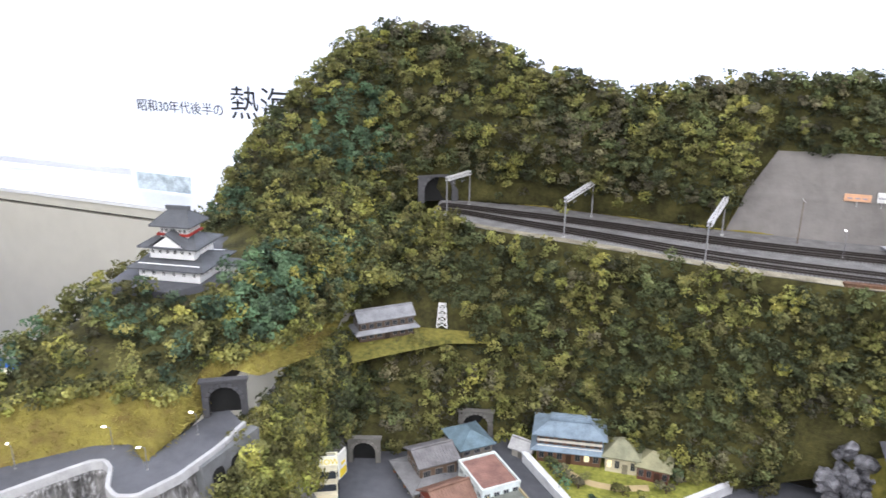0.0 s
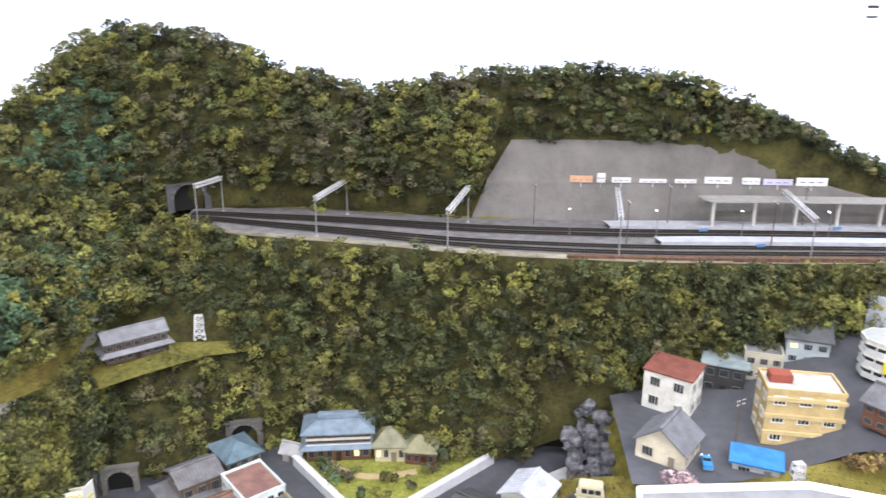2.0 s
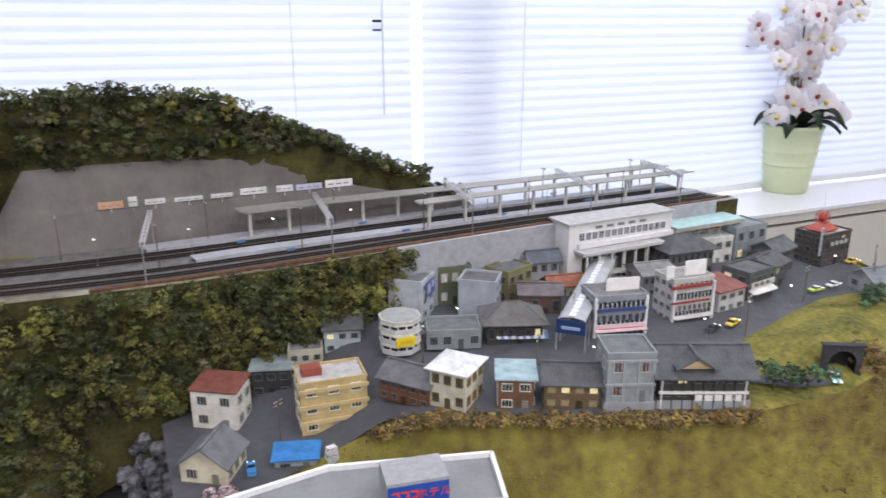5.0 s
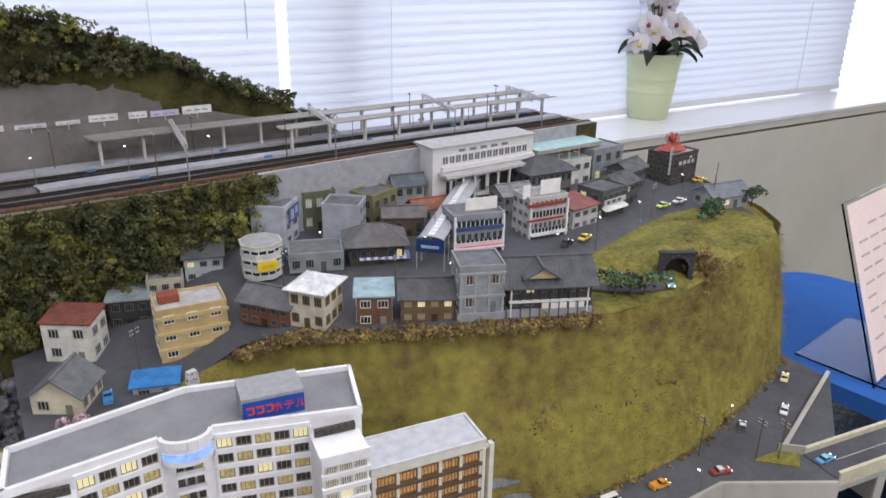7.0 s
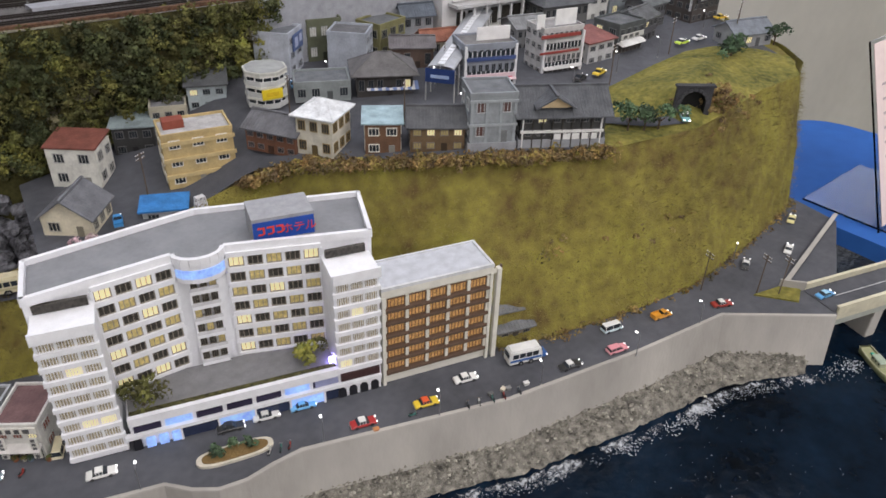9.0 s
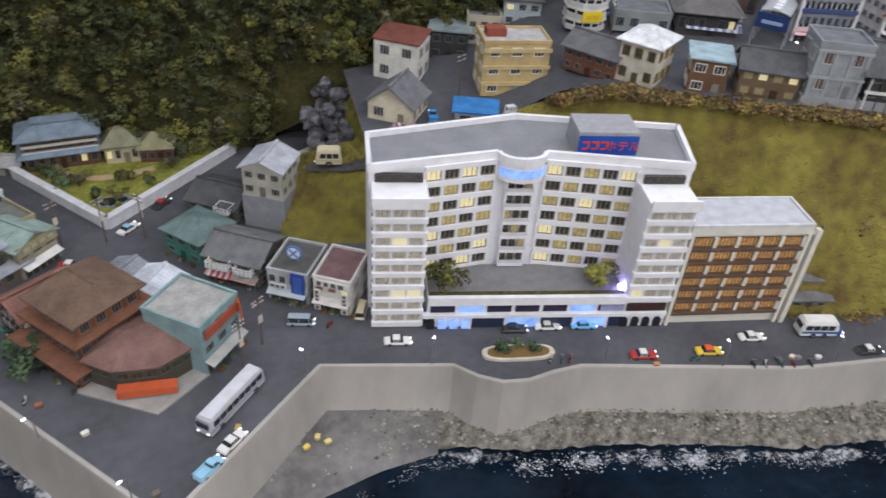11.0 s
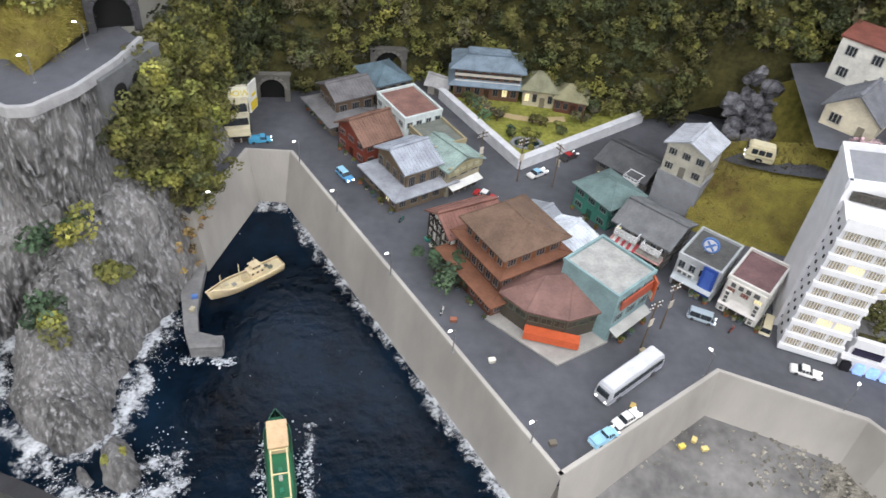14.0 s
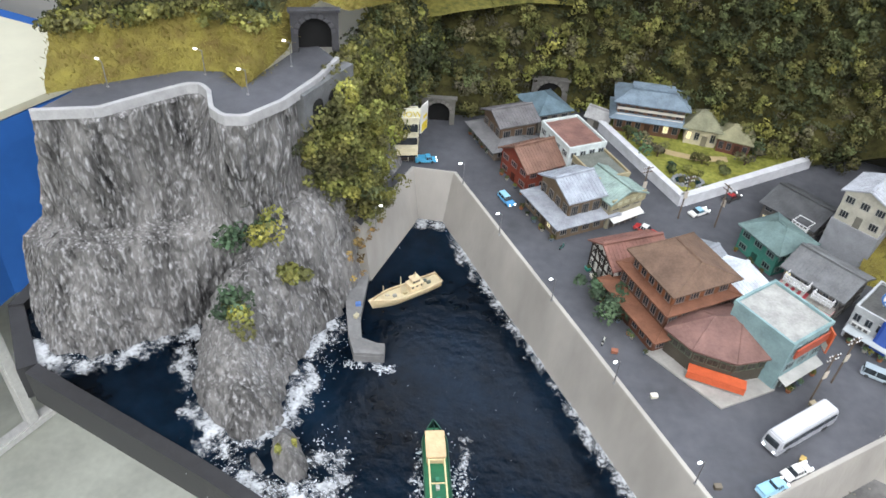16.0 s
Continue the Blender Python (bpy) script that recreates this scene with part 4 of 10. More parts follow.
house("tan_building", (0.022, 0.660), (0.050, 0.613), 0.044, 0.040, "flat", (0.34, 0.29, 0.18), (0.15, 0.16, 0.14), "tan two-storey building with a mossy flat roof", win=(3, 3))
house("green_roofed_shop", (0.066, 0.580), (0.103, 0.610), 0.050, 0.036, "gable", (0.34, 0.31, 0.22), (0.28, 0.37, 0.34), "beige shop with a pale green gable roof and white awning", rise=0.010, along="y", win=(3, 3), shop=(0.72, 0.72, 0.70))
house("half_timbered_house", (0.046, 0.514), (0.066, 0.474), 0.060, 0.032, "gable", (0.64, 0.63, 0.58), (0.25, 0.125, 0.10), "white half-timbered house with a salmon-red roof", rise=0.012, along="y", win=(3, 3))
# the ryokan's two lower wall colours are darkened for the shade under its eaves
house("ryokan", (0.060, 0.468), (0.102, 0.398), 0.088, 0.020, "hip", (0.12, 0.05, 0.03), (0.19, 0.085, 0.05), "rust-brown timber ryokan, lower tier with deep eaves", floors=1, rise=0.008, eave=0.007, win=(7, 6), lit=0.15, category="inn")
house("ryokan", (0.072, 0.468), (0.108, 0.408), 0.074, 0.024, "hip", (0.11, 0.05, 0.03), (0.19, 0.085, 0.05), "rust-brown timber ryokan, middle tier", floors=1, rise=0.008, eave=0.006, win=(6, 5), z=0.020, door=False, category="inn")
house("ryokan", (0.079, 0.466), (0.110, 0.414), 0.066, 0.020, "hip", (0.20, 0.08, 0.035), (0.155, 0.10, 0.07), "brown tiled top roof of the timber ryokan", floors=1, rise=0.017, eave=0.006, win=(5, 4), z=0.042, door=False, category="inn", ridge=1.25)
house("grey_roofed_house", (0.128, 0.525), (0.158, 0.490), 0.038, 0.022, "gable", (0.45, 0.45, 0.43), (0.27, 0.29, 0.32), "small house with a ribbed grey roof", rise=0.009, along="y", floors=1)
house("white_shed", (0.152, 0.492), (0.186, 0.460), 0.040, 0.026, "gable", (0.60, 0.62, 0.64), (0.62, 0.66, 0.72), "white shed with a pale metal roof", rise=0.008, along="y", floors=1, win=(2, 2))
house("teal_building", (0.205, 0.372), (0.247, 0.408), 0.062, 0.056, "flat", (0.235, 0.35, 0.36), (0.36, 0.36, 0.34), "teal three-storey shop building with a pale flat roof", floors=3, win=(3, 0), shop=(0.40, 0.40, 0.38), lit=0.0)
house("teal_roofed_house", (0.208, 0.578), (0.236, 0.534), 0.050, 0.030, "hip", (0.06, 0.22, 0.17), (0.13, 0.19, 0.185), "green-walled house with a teal hip roof", rise=0.013, win=(3, 3))
house("dark_shop_row", (0.239, 0.515), (0.283, 0.474), 0.055, 0.030, "gable", (0.12, 0.11, 0.10), (0.155, 0.16, 0.165), "dark row of shops with one long grey roof", rise=0.012, win=(6, 3), shop=(0.60, 0.35, 0.33))
house("drugstore", (0.288, 0.458), (0.321, 0.430), 0.055, 0.036, "flat", (0.40, 0.42, 0.43), (0.10, 0.10, 0.095), "grey two-storey shop with a round roof sign", win=(4, 3), shop=(0.42, 0.46, 0.48))
house("white_fronted_shop", (0.325, 0.424), (0.355, 0.398), 0.055, 0.040, "flat", (0.66, 0.65, 0.61), (0.19, 0.11, 0.11), "white-fronted shop with a maroon flat roof", win=(3, 2), pane=tint((0.25, 0.08, 0.05), 0.6), shop=(0.6, 0.58, 0.55))
house("dark_roofed_house", (0.245, 0.640), (0.288, 0.598), 0.058, 0.022, "gable", (0.13, 0.12, 0.11), (0.085, 0.088, 0.093), "low house with a black gable roof", rise=0.012, win=(4, 3))
house("hillside_house", (0.302, 0.596), (0.338, 0.566), 0.045, 0.078, "gable", (0.50, 0.48, 0.40), (0.42, 0.44, 0.48), "pale two-storey house on a tall dark plinth", rise=0.010, along="y", win=(3, 3), base=0.042)
# inn garden
house("garden_inn", (0.082, 0.795), (0.166, 0.790), 0.042, 0.044, "hip", (0.14, 0.075, 0.045), (0.20, 0.26, 0.32), "timber garden inn with slate-blue roofs", z=0.006, rise=0.016, eave=0.007, win=(7, 3), lit=0.3, skirt=(0.021, 0.009), category="inn")
house("garden_villa", (0.172, 0.784), (0.212, 0.778), 0.038, 0.024, "hip", (0.52, 0.47, 0.33), (0.235, 0.235, 0.155), "cream villa with a thatched-looking olive roof", z=0.006, floors=1, rise=0.018, eave=0.005, win=(4, 3), lit=0.6)
house("garden_villa", (0.212, 0.772), (0.250, 0.762), 0.040, 0.020, "hip", (0.13, 0.055, 0.035), (0.265, 0.255, 0.155), "brown villa wing with an olive hip roof", z=0.006, floors=1, rise=0.013, eave=0.004, win=(4, 3), lit=0.1)
house("gate_house", (0.048, 0.812), (0.072, 0.800), 0.016, 0.016, "gable", (0.35, 0.33, 0.29), (0.38, 0.38, 0.38), "small grey gate house", floors=1, win=(1, 1), rise=0.008)
# hillside lane
house("red_roofed_house", (0.500, 0.690), (0.541, 0.648), 0.042, 0.050, "shed", (0.72, 0.71, 0.65), (0.22, 0.08, 0.06), "white house with a red-brown lean-to roof", z=0.118, rise=0.006, win=(2, 2), eave=0.002)
house("grey_gabled_house", (0.452, 0.592), (0.490, 0.553), 0.050, 0.024, "gable", (0.68, 0.62, 0.47), (0.16, 0.165, 0.18), "cream house with a dark grey gable roof", z=0.113, rise=0.020, along="y", win=(2, 3), floors=1)
house("black_house", (0.584, 0.702), (0.626, 0.676), 0.035, 0.040, "shed", (0.05, 0.05, 0.05), (0.27, 0.33, 0.34), "black timber house with a grey-green roof", z=0.125, rise=0.003, win=(3, 2))
house("small_flat_house", (0.632, 0.692), (0.672, 0.672), 0.035, 0.035, "flat", (0.45, 0.42, 0.33), (0.20, 0.20, 0.21), "small tan flat-roofed house", z=0.145, win=(3, 2))
house("small_flat_house", (0.684, 0.688), (0.726, 0.664), 0.032, 0.034, "shed", (0.42, 0.48, 0.50), (0.10, 0.105, 0.11), "small grey-blue house with a dark roof", z=0.165, win=(3, 2))
house("blue_roofed_shed", (0.543, 0.548), (0.583, 0.524), 0.028, 0.014, "shed", (0.45, 0.46, 0.46), (0.04, 0.20, 0.50), "open shed with a bright blue roof", z=0.113, rise=0.003, floors=1, win=(2, 1))
house("yellow_hotel", (0.592, 0.577), (0.668, 0.552), 0.050, 0.066, "flat", (0.50, 0.38, 0.18), (0.46, 0.45, 0.44), "yellow three-storey hotel with pale window bands", z=0.126, floors=3, win=(3, 2), trim=(0.75, 0.72, 0.62), lit=0.0)
# upper front row
house("brown_store", (0.676, 0.536), (0.704, 0.476), 0.050, 0.028, "gable", (0.16, 0.075, 0.045), (0.14, 0.14, 0.15), "dark brown timber store with a grey roof", z=0.168, rise=0.012, win=(5, 2), lit=0.0)
house("white_roofed_house", (0.708, 0.478), (0.728, 0.438), 0.048, 0.048, "hip", (0.60, 0.57, 0.48), (0.70, 0.72, 0.74), "cream house with timber bands and a white hip roof", z=0.173, rise=0.014, eave=0.005, win=(3, 3), trim=(0.30, 0.22, 0.10))
house("brick_shop", (0.760, 0.419), (0.791, 0.393), 0.042, 0.040, "shed", (0.155, 0.085, 0.05), (0.33, 0.45, 0.49), "brown brick shop with a pale teal roof", z=0.174, rise=0.002, win=(2, 2), trim=(0.7, 0.68, 0.6))
house("tiled_shop", (0.795, 0.381), (0.842, 0.341), 0.045, 0.032, "gable", (0.15, 0.10, 0.055), (0.095, 0.098, 0.105), "timber shop with a dark tiled roof", z=0.182, rise=0.014, win=(4, 2), pane=tint((0.40, 0.32, 0.14), 0.5), lit=0.15)
house("stone_bank", (0.841, 0.333), (0.885, 0.303), 0.050, 0.066, "flat", (0.255, 0.275, 0.29), (0.15, 0.16, 0.17), "grey stone bank building with a recessed roof", z=0.186, win=(2, 2), trim=(0.45, 0.47, 0.48), pane=tint((0.10, 0.05, 0.045), 0.4), base=0.010)
house("merchant_house", (0.890, 0.300), (0.969, 0.240), 0.060, 0.042, "gable", (0.05, 0.05, 0.05), (0.10, 0.105, 0.115), "black-and-white merchant house with a big dark roof", z=0.187, rise=0.020, eave=0.007, win=(6, 2), floors=2, base=0.010, lit=0.05)
# upper back rows
house("tall_white_shop", (0.790, 0.692), (0.818, 0.650), 0.050, 0.058, "flat", (0.47, 0.50, 0.56), (0.20, 0.215, 0.24), "tall pale shop with a blue poster panel", z=0.190, floors=3, win=(0, 2), door=False)
house("grey_block", (0.872, 0.636), (0.906, 0.594), 0.048, 0.055, "flat", (0.37, 0.40, 0.45), (0.13, 0.13, 0.135), "plain grey concrete block", z=0.190, floors=3, win=(0, 2), lit=0, door=False)
house("low_grey_house", (0.774, 0.576), (0.834, 0.538), 0.050, 0.024, "flat", (0.25, 0.275, 0.275), (0.14, 0.15, 0.16), "low grey flat-roofed house with small windows", z=0.188, floors=1, win=(4, 2))
house("dark_hip_house", (0.846, 0.540), (0.906, 0.499), 0.052, 0.030, "hip", (0.06, 0.055, 0.052), (0.135, 0.13, 0.13), "dark timber house with a wide grey hip roof", z=0.188, rise=0.022, eave=0.008, win=(6, 3), floors=1)
house("department_store", (0.968, 0.466), (1.035, 0.433), 0.050, 0.060, "flat", (0.27, 0.29, 0.33), (0.18, 0.175, 0.17), "grey-blue store with a white roof billboard", z=0.188, floors=3, win=(8, 3), lit=0, shop=(0.60, 0.45, 0.47))
house("red_banded_shop", (1.092, 0.434), (1.155, 0.414), 0.045, 0.066, "flat", (0.52, 0.51, 0.50), (0.30, 0.29, 0.28), "white shop building with red bands and roof signs", z=0.188, floors=4, win=(8, 3), lit=0, shop=(0.55, 0.54, 0.53))
house("salmon_shop", (1.180, 0.418), (1.236, 0.412), 0.050, 0.034, "shed", (0.50, 0.50, 0.50), (0.23, 0.09, 0.08), "grey shop with a dull red roof", z=0.188, rise=0.006, win=(3, 2))
house("awning_shop", (1.256, 0.418), (1.318, 0.414), 0.050, 0.046, "flat", (0.10, 0.11, 0.11), (0.12, 0.125, 0.13), "dark shop with a white awning", z=0.188, win=(4, 2), shop=(0.78, 0.77, 0.74))
house("dark_shop", (1.326, 0.424), (1.384, 0.430), 0.05, 0.040, "gable", (0.10, 0.10, 0.11), (0.12, 0.125, 0.13), "dark shop house with a grey roof", z=0.189, rise=0.010, win=(4, 2))
house("olive_house", (0.955, 0.622), (1.012, 0.632), 0.045, 0.050, "flat", (0.22, 0.21, 0.10), (0.15, 0.16, 0.17), "olive two-storey house with a dark roof", z=0.192, win=(3, 2))
house("orange_roofed_house", (1.022, 0.600), (1.072, 0.578), 0.034, 0.024, "gable", (0.50, 0.46, 0.36), (0.29, 0.12, 0.08), "cream house with an orange-red roof", z=0.190, rise=0.010, win=(4, 2), floors=1)
house("brown_house", (0.945, 0.585), (0.990, 0.548), 0.040, 0.034, "gable", (0.13, 0.09, 0.07), (0.15, 0.14, 0.145), "dark brown house with a grey roof", z=0.190, rise=0.009, win=(4, 2), floors=1)
house("lattice_house", (0.872, 0.682), (0.918, 0.664), 0.022, 0.058, "flat", (0.13, 0.14, 0.09), (0.2, 0.2, 0.19), "green-brown house with white lattice", z=0.192, win=(3, 2), pane=tint((0.66, 0.66, 0.62), 0.7))
house("blue_tiled_house", (1.020, 0.646), (1.066, 0.628), 0.024, 0.050, "gable", (0.3, 0.32, 0.34), (0.12, 0.14, 0.17), "house with a dark blue tiled roof", z=0.192, rise=0.012, win=(3, 2))
house("market_hall", (1.14, 0.522), (1.19, 0.502), 0.055, 0.038, "gable", (0.28, 0.28, 0.28), (0.24, 0.245, 0.25), "grey market hall with a ribbed roof", z=0.190, rise=0.010, win=(5, 2))
house("big_dark_roof_house", (1.222, 0.536), (1.304, 0.513), 0.056, 0.050, "hip", (0.15, 0.15, 0.15), (0.10, 0.105, 0.115), "large house with a black hip roof", z=0.195, rise=0.022, eave=0.008, win=(7, 3))
house("white_warehouse", (1.333, 0.549), (1.392, 0.534), 0.045, 0.048, "flat", (0.60, 0.60, 0.57), (0.42, 0.45, 0.44), "white two-storey warehouse with a flat roof", z=0.195, win=(3, 2))
house("slate_block", (1.398, 0.533), (1.476, 0.522), 0.058, 0.060, "flat", (0.26, 0.29, 0.31), (0.25, 0.28, 0.30), "slate-grey concrete block with few windows", z=0.195, win=(3, 2))
house("dark_terrace", (1.395, 0.456), (1.455, 0.458), 0.045, 0.042, "gable", (0.12, 0.12, 0.125), (0.13, 0.14, 0.145), "terrace of dark shops", z=0.192, rise=0.012, win=(6, 2))
house("lantern_tower_shop", (1.505, 0.434), (1.583, 0.426), 0.055, 0.056, "flat", (0.08, 0.07, 0.065), (0.45, 0.44, 0.42), "dark corner shop with a red roof turret", z=0.190, win=(5, 3), floors=3)
house("cliff_top_cottage", (1.440, 0.318), (1.512, 0.290), 0.050, 0.022, "gable", (0.30, 0.31, 0.32), (0.20, 0.22, 0.25), "grey cottage among pines", z=0.188, rise=0.014, win=(4, 2), floors=1)

join_storeys("gabled_shop", "dark timber shop with a grey roof over a wide lower roof")
join_storeys("two_tier_inn", "timber inn with two tiers of grey-blue roofs")
join_storeys("ryokan", "rust-brown timber ryokan with three tiers of tiled roofs")
join_storeys("garden_villa", "cream and brown garden villa with olive roofs")

# ---- the large hotel ----
CURTAIN = mat("drawn_curtain", (0.20, 0.17, 0.11), 0.7, vary=0.35, scale=420, rgb2=(0.46, 0.40, 0.27))
TAN_CURTAIN = mat("tan_curtain", (0.52, 0.27, 0.09), 0.7, vary=0.25, scale=380, rgb2=(0.66, 0.38, 0.14), emit=0.12)
DIMWIN = mat("dim_window", (0.055, 0.05, 0.042), 0.3, vary=0.5, scale=300)
YELWIN = mat("yellow_window", (0.62, 0.50, 0.20), 0.5, vary=0.25, scale=260, emit=0.12)
PALEWHITE = tint((0.80, 0.805, 0.83), 0.6, vary=0.05, bump=0.1)
HOTELFRAME = tint((0.30, 0.27, 0.22), 0.6)
GREYROOF = tint((0.23, 0.235, 0.25), 0.8, vary=0.10, scale=30)


def pts_box(bm, p, q, y_out, y_in, z0, z1):
    """A box along the line p-q, from y_out in front of it to y_in behind it."""
    p, q = Vector(p), Vector(q)
    d = (q - p).normalized()
    o = Vector((d.y, -d.x))
    prism(bm, [p + o * y_out, q + o * y_out, q - o * y_in, p - o * y_in], z0, z1)


def hotel():
    m, _ = frame_of((0.374, 0.367), (0.653, 0.255))
    t = thing("hotel", m, "white nine-storey seaside hotel with a curved bay and lit windows", "hotel")
    rr = random.Random(4)
    H = 0.163
    bay = [(0.111 + 0.0235 * (1 - math.cos(math.pi * k / 8)), 0.0625 - 0.016 * math.sin(math.pi * k / 8)) for k in range(9)]
    front = [(-0.012, 0.034), *bay, (0.297, 0.042)]
    foot = front + [(0.309, 0.123), (0.14, 0.142), (-0.014, 0.097)]
    flat = [(-0.012, 0.034), (0.111, 0.0625), (0.158, 0.0625), (0.297, 0.042), (0.309, 0.123), (0.14, 0.142), (-0.014, 0.097)]
    bm = bmesh.new()
    prism(bm, flat, 0, 0.142)
    prism(bm, foot, 0.142, H)
    part("wall", bm, PALEWHITE, t)
    bm = bmesh.new()
    inner = []
    c = Vector((0.148, 0.085))
    for x, y in foot:
        v = Vector((x, y)) - c
        inner.append(c + v * (1 - 0.0035 / v.length))
    prism(bm, inner, H - 0.001, H + 0.001)
    part("roof", bm, GREYROOF, t, "flat grey roof")
    bm = bmesh.new()
    n = len(foot)
    for i in range(n):
        pts_box(bm, foot[i], foot[(i + 1) % n], 0.0012, 0.003, H - 0.002, H + 0.0065)
    part("parapet", bm, PALEWHITE, t)
    # blue-lit glazing of the curved bay
    bm = bmesh.new()
    for k in range(1, 7):
        pts_box(bm, bay[k], bay[k + 1], 0.0008, 0.001, 0.1475, 0.1565)
    part("bay_glazing", bm, BLUELIT, t, "blue-lit curved window band")
    # main front: bands proud of the windows
    pitch, z0, rows = 0.0174, 0.0405, 7
    for (p, q, nb) in (((0.040, 0.0462), (0.110, 0.0625), 4), ((0.159, 0.0623), (0.247, 0.0495), 5)):
        P, Q = Vector(p), Vector(q)
        ang = math.degrees(math.atan2(Q.y - P.y, Q.x - P.x))
        L = (Q - P).length
        for r in range(rows + 1):
            bm = bmesh.new()
            pts_box(bm, p, q, 0.0034, 0.0, z0 + r * pitch - 0.0058, z0 + r * pitch - 0.0006)
            part("band", bm, PALEWHITE, t)
        for r in range(rows):
            for k in range(nb + 1):
                bm = boxed(L * k / nb - 0.0016, L * k / nb + 0.0016, -0.0026, 0, z0 + r * pitch, z0 + (r + 1) * pitch - 0.006)
                o = part("pier", bm, PALEWHITE, t)
                o.matrix_local = pose(*p, 0, 0, 0, ang)
            for k in range(nb):
                lit = (r + k) % 2 == 0
                pm = (LIT if rr.random() < 0.25 else YELWIN) if lit else DIMWIN
                x = L * (k + 0.5) / nb
                window_at(t, pose(*p, z0 + r * pitch + 0.0056, 0, 0, ang) @ pose(x, -0.0002, 0), L / nb - 0.0030, 0.0118, pm, HOTELFRAME, bars=2)
    # stair balconies under the bay
    for r in range(6):
        z = z0 + r * pitch + 0.001
        part("balcony", boxed(0.121, 0.148, 0.0525, 0.0625, z - 0.0028, z + 0.0012), PALEWHITE, t)
        part("balcony_rail", boxed(0.121, 0.148, 0.0525, 0.0532, z + 0.0012, z + 0.0048), tint((0.62, 0.62, 0.64), 0.5), t)
        for x in (0.1258, 0.1345, 0.1432):
            window_at(t, pose(x, 0.0574, z + 0.0078, 0, 0, 0), 0.0066, 0.0105, YELWIN if (r * 5 + int(x * 1000)) % 4 == 0 else DIMWIN, HOTELFRAME, bars=2)
        for x in (0.121, 0.1465):
            part("balcony_screen", boxed(x, x + 0.0015, 0.0535, 0.0625, z + 0.0012, z + 0.0146), PALEWHITE, t)
    # wings with stacked balconies
    for x0, x1, nb, ground in ((-0.008, 0.041, 3, False), (0.246, 0.291, 3, True)):
        y0 = -0.003 if ground else 0.0
        part("wing", boxed(x0, x1, y0 + 0.004, 0.055, 0, 0.148), PALEWHITE, t)
        part("wing_roof", boxed(x0 - 0.001, x1 + 0.001, y0, 0.036, 0.148, 0.1505), PALEWHITE, t)
        part("wing_parapet", boxed(x0 - 0.001, x1 + 0.001, y0 - 0.0012, y0 + 0.0015, 0.144, 0.1555), PALEWHITE, t)
        part("top_window", boxed(x0 + 0.002, x1 - 0.003, 0.0335, 0.0375, 0.1515, 0.1595), DIMWIN, t)
        rows_w = 9
        for r in range(rows_w):
            z = 0.0065 + r * 0.0155
            if ground and r < 2:
                continue
            part("balcony", boxed(x0 - 0.001, x1 + 0.001, y0 + 0.0012, y0 + 0.006, z - 0.0030, z + 0.0020), PALEWHITE, t)
            for k in range(nb):
                w = (x1 - x0 - 0.003) / nb
                xx = x0 + 0.0015 + w * (k + 0.5)
                hot = (r, k) in ((2, 1), (2, 2), (6, 1)) if not ground else (r, k) in ((6, 1), (2, 0))
                window_at(t, pose(xx, y0 + 0.0036, z + 0.0070), w - 0.0006, 0.0104, LIT if hot else CURTAIN, WHITE, bars=5)
        if ground:
            part("lounge_window", boxed(x0 + 0.002, x1 - 0.002, y0 + 0.002, y0 + 0.005, 0.022, 0.031), tint((0.06, 0.03, 0.03), 0.3), t)
    # small bathroom windows on the west wall
    for r in range(9):
        for k in range(4):
            window_at(t, pose(-0.0081, 0.012 + 0.0115 * k, 0.0135 + r * 0.0155, 0, 0, -90), 0.0022, 0.003, DIMWIN, DARK, bars=0)
    # podium: arcade, glazed gallery and roof terrace
    part("podium", boxed(0.046, 0.247, 0.003, 0.06, 0, 0.036), PALEWHITE, t)
    part("terrace", boxed(0.047, 0.247, 0.004, 0.058, 0.036, 0.0372), tint((0.20, 0.20, 0.205), 0.9), t, "dark terrace deck")
    part("terrace_rim", boxed(0.046, 0.247, -0.001, 0.004, 0.031, 0.0405), PALEWHITE, t)
    part("planting_strip", boxed(0.048, 0.245, 0.005, 0.011, 0.0372, 0.0395), mat("planting", (0.09, 0.085, 0.03), 0.95, vary=0.5, scale=200, bump=0.9), t)
    part("gallery_ledge", boxed(0.041, 0.291, -0.002, 0.004, 0.0155, 0.0195), PALEWHITE, t)
    for k in range(7):
        x = 0.049 + k * 0.0284
        part("gallery_window", boxed(x, x + 0.0245, 0.0015, 0.0036, 0.0205, 0.0295), BLUELIT if k in (1, 5) else tint((0.035, 0.03, 0.06), 0.15), t)
    part("lounge_light", boxed(0.2215, 0.2455, 0.0014, 0.0034, 0.0205, 0.0295), tint((0.30, 0.32, 0.50), 0.4), t)
    for k in range(21):
        x = 0.044 + k * 0.0117
        if 4 <= k < 17:
            if k % 3 == 1:
                part("shop_window", boxed(x, x + 0.0335, 0.001, 0.0034, 0.0006, 0.0145), BLUELIT if k % 2 else tint((0.03, 0.04, 0.08), 0.15), t)
                part("column", boxed(x - 0.002, x, -0.001, 0.004, 0, 0.0155), PALEWHITE, t)
            continue
        bm = bmesh.new()
        rim = [(x + 0.0018, 0.0004), (x + 0.0100, 0.0004)] + [(x + 0.0059 + 0.0041 * math.cos(math.pi * q / 8), 0.0085 + 0.004 * math.sin(math.pi * q / 8)) for q in range(9)]
        f = bm.faces.new([bm.verts.new((px, -0.0006, pz)) for px, pz in rim])
        e = bmesh.ops.extrude_face_region(bm, geom=[f])
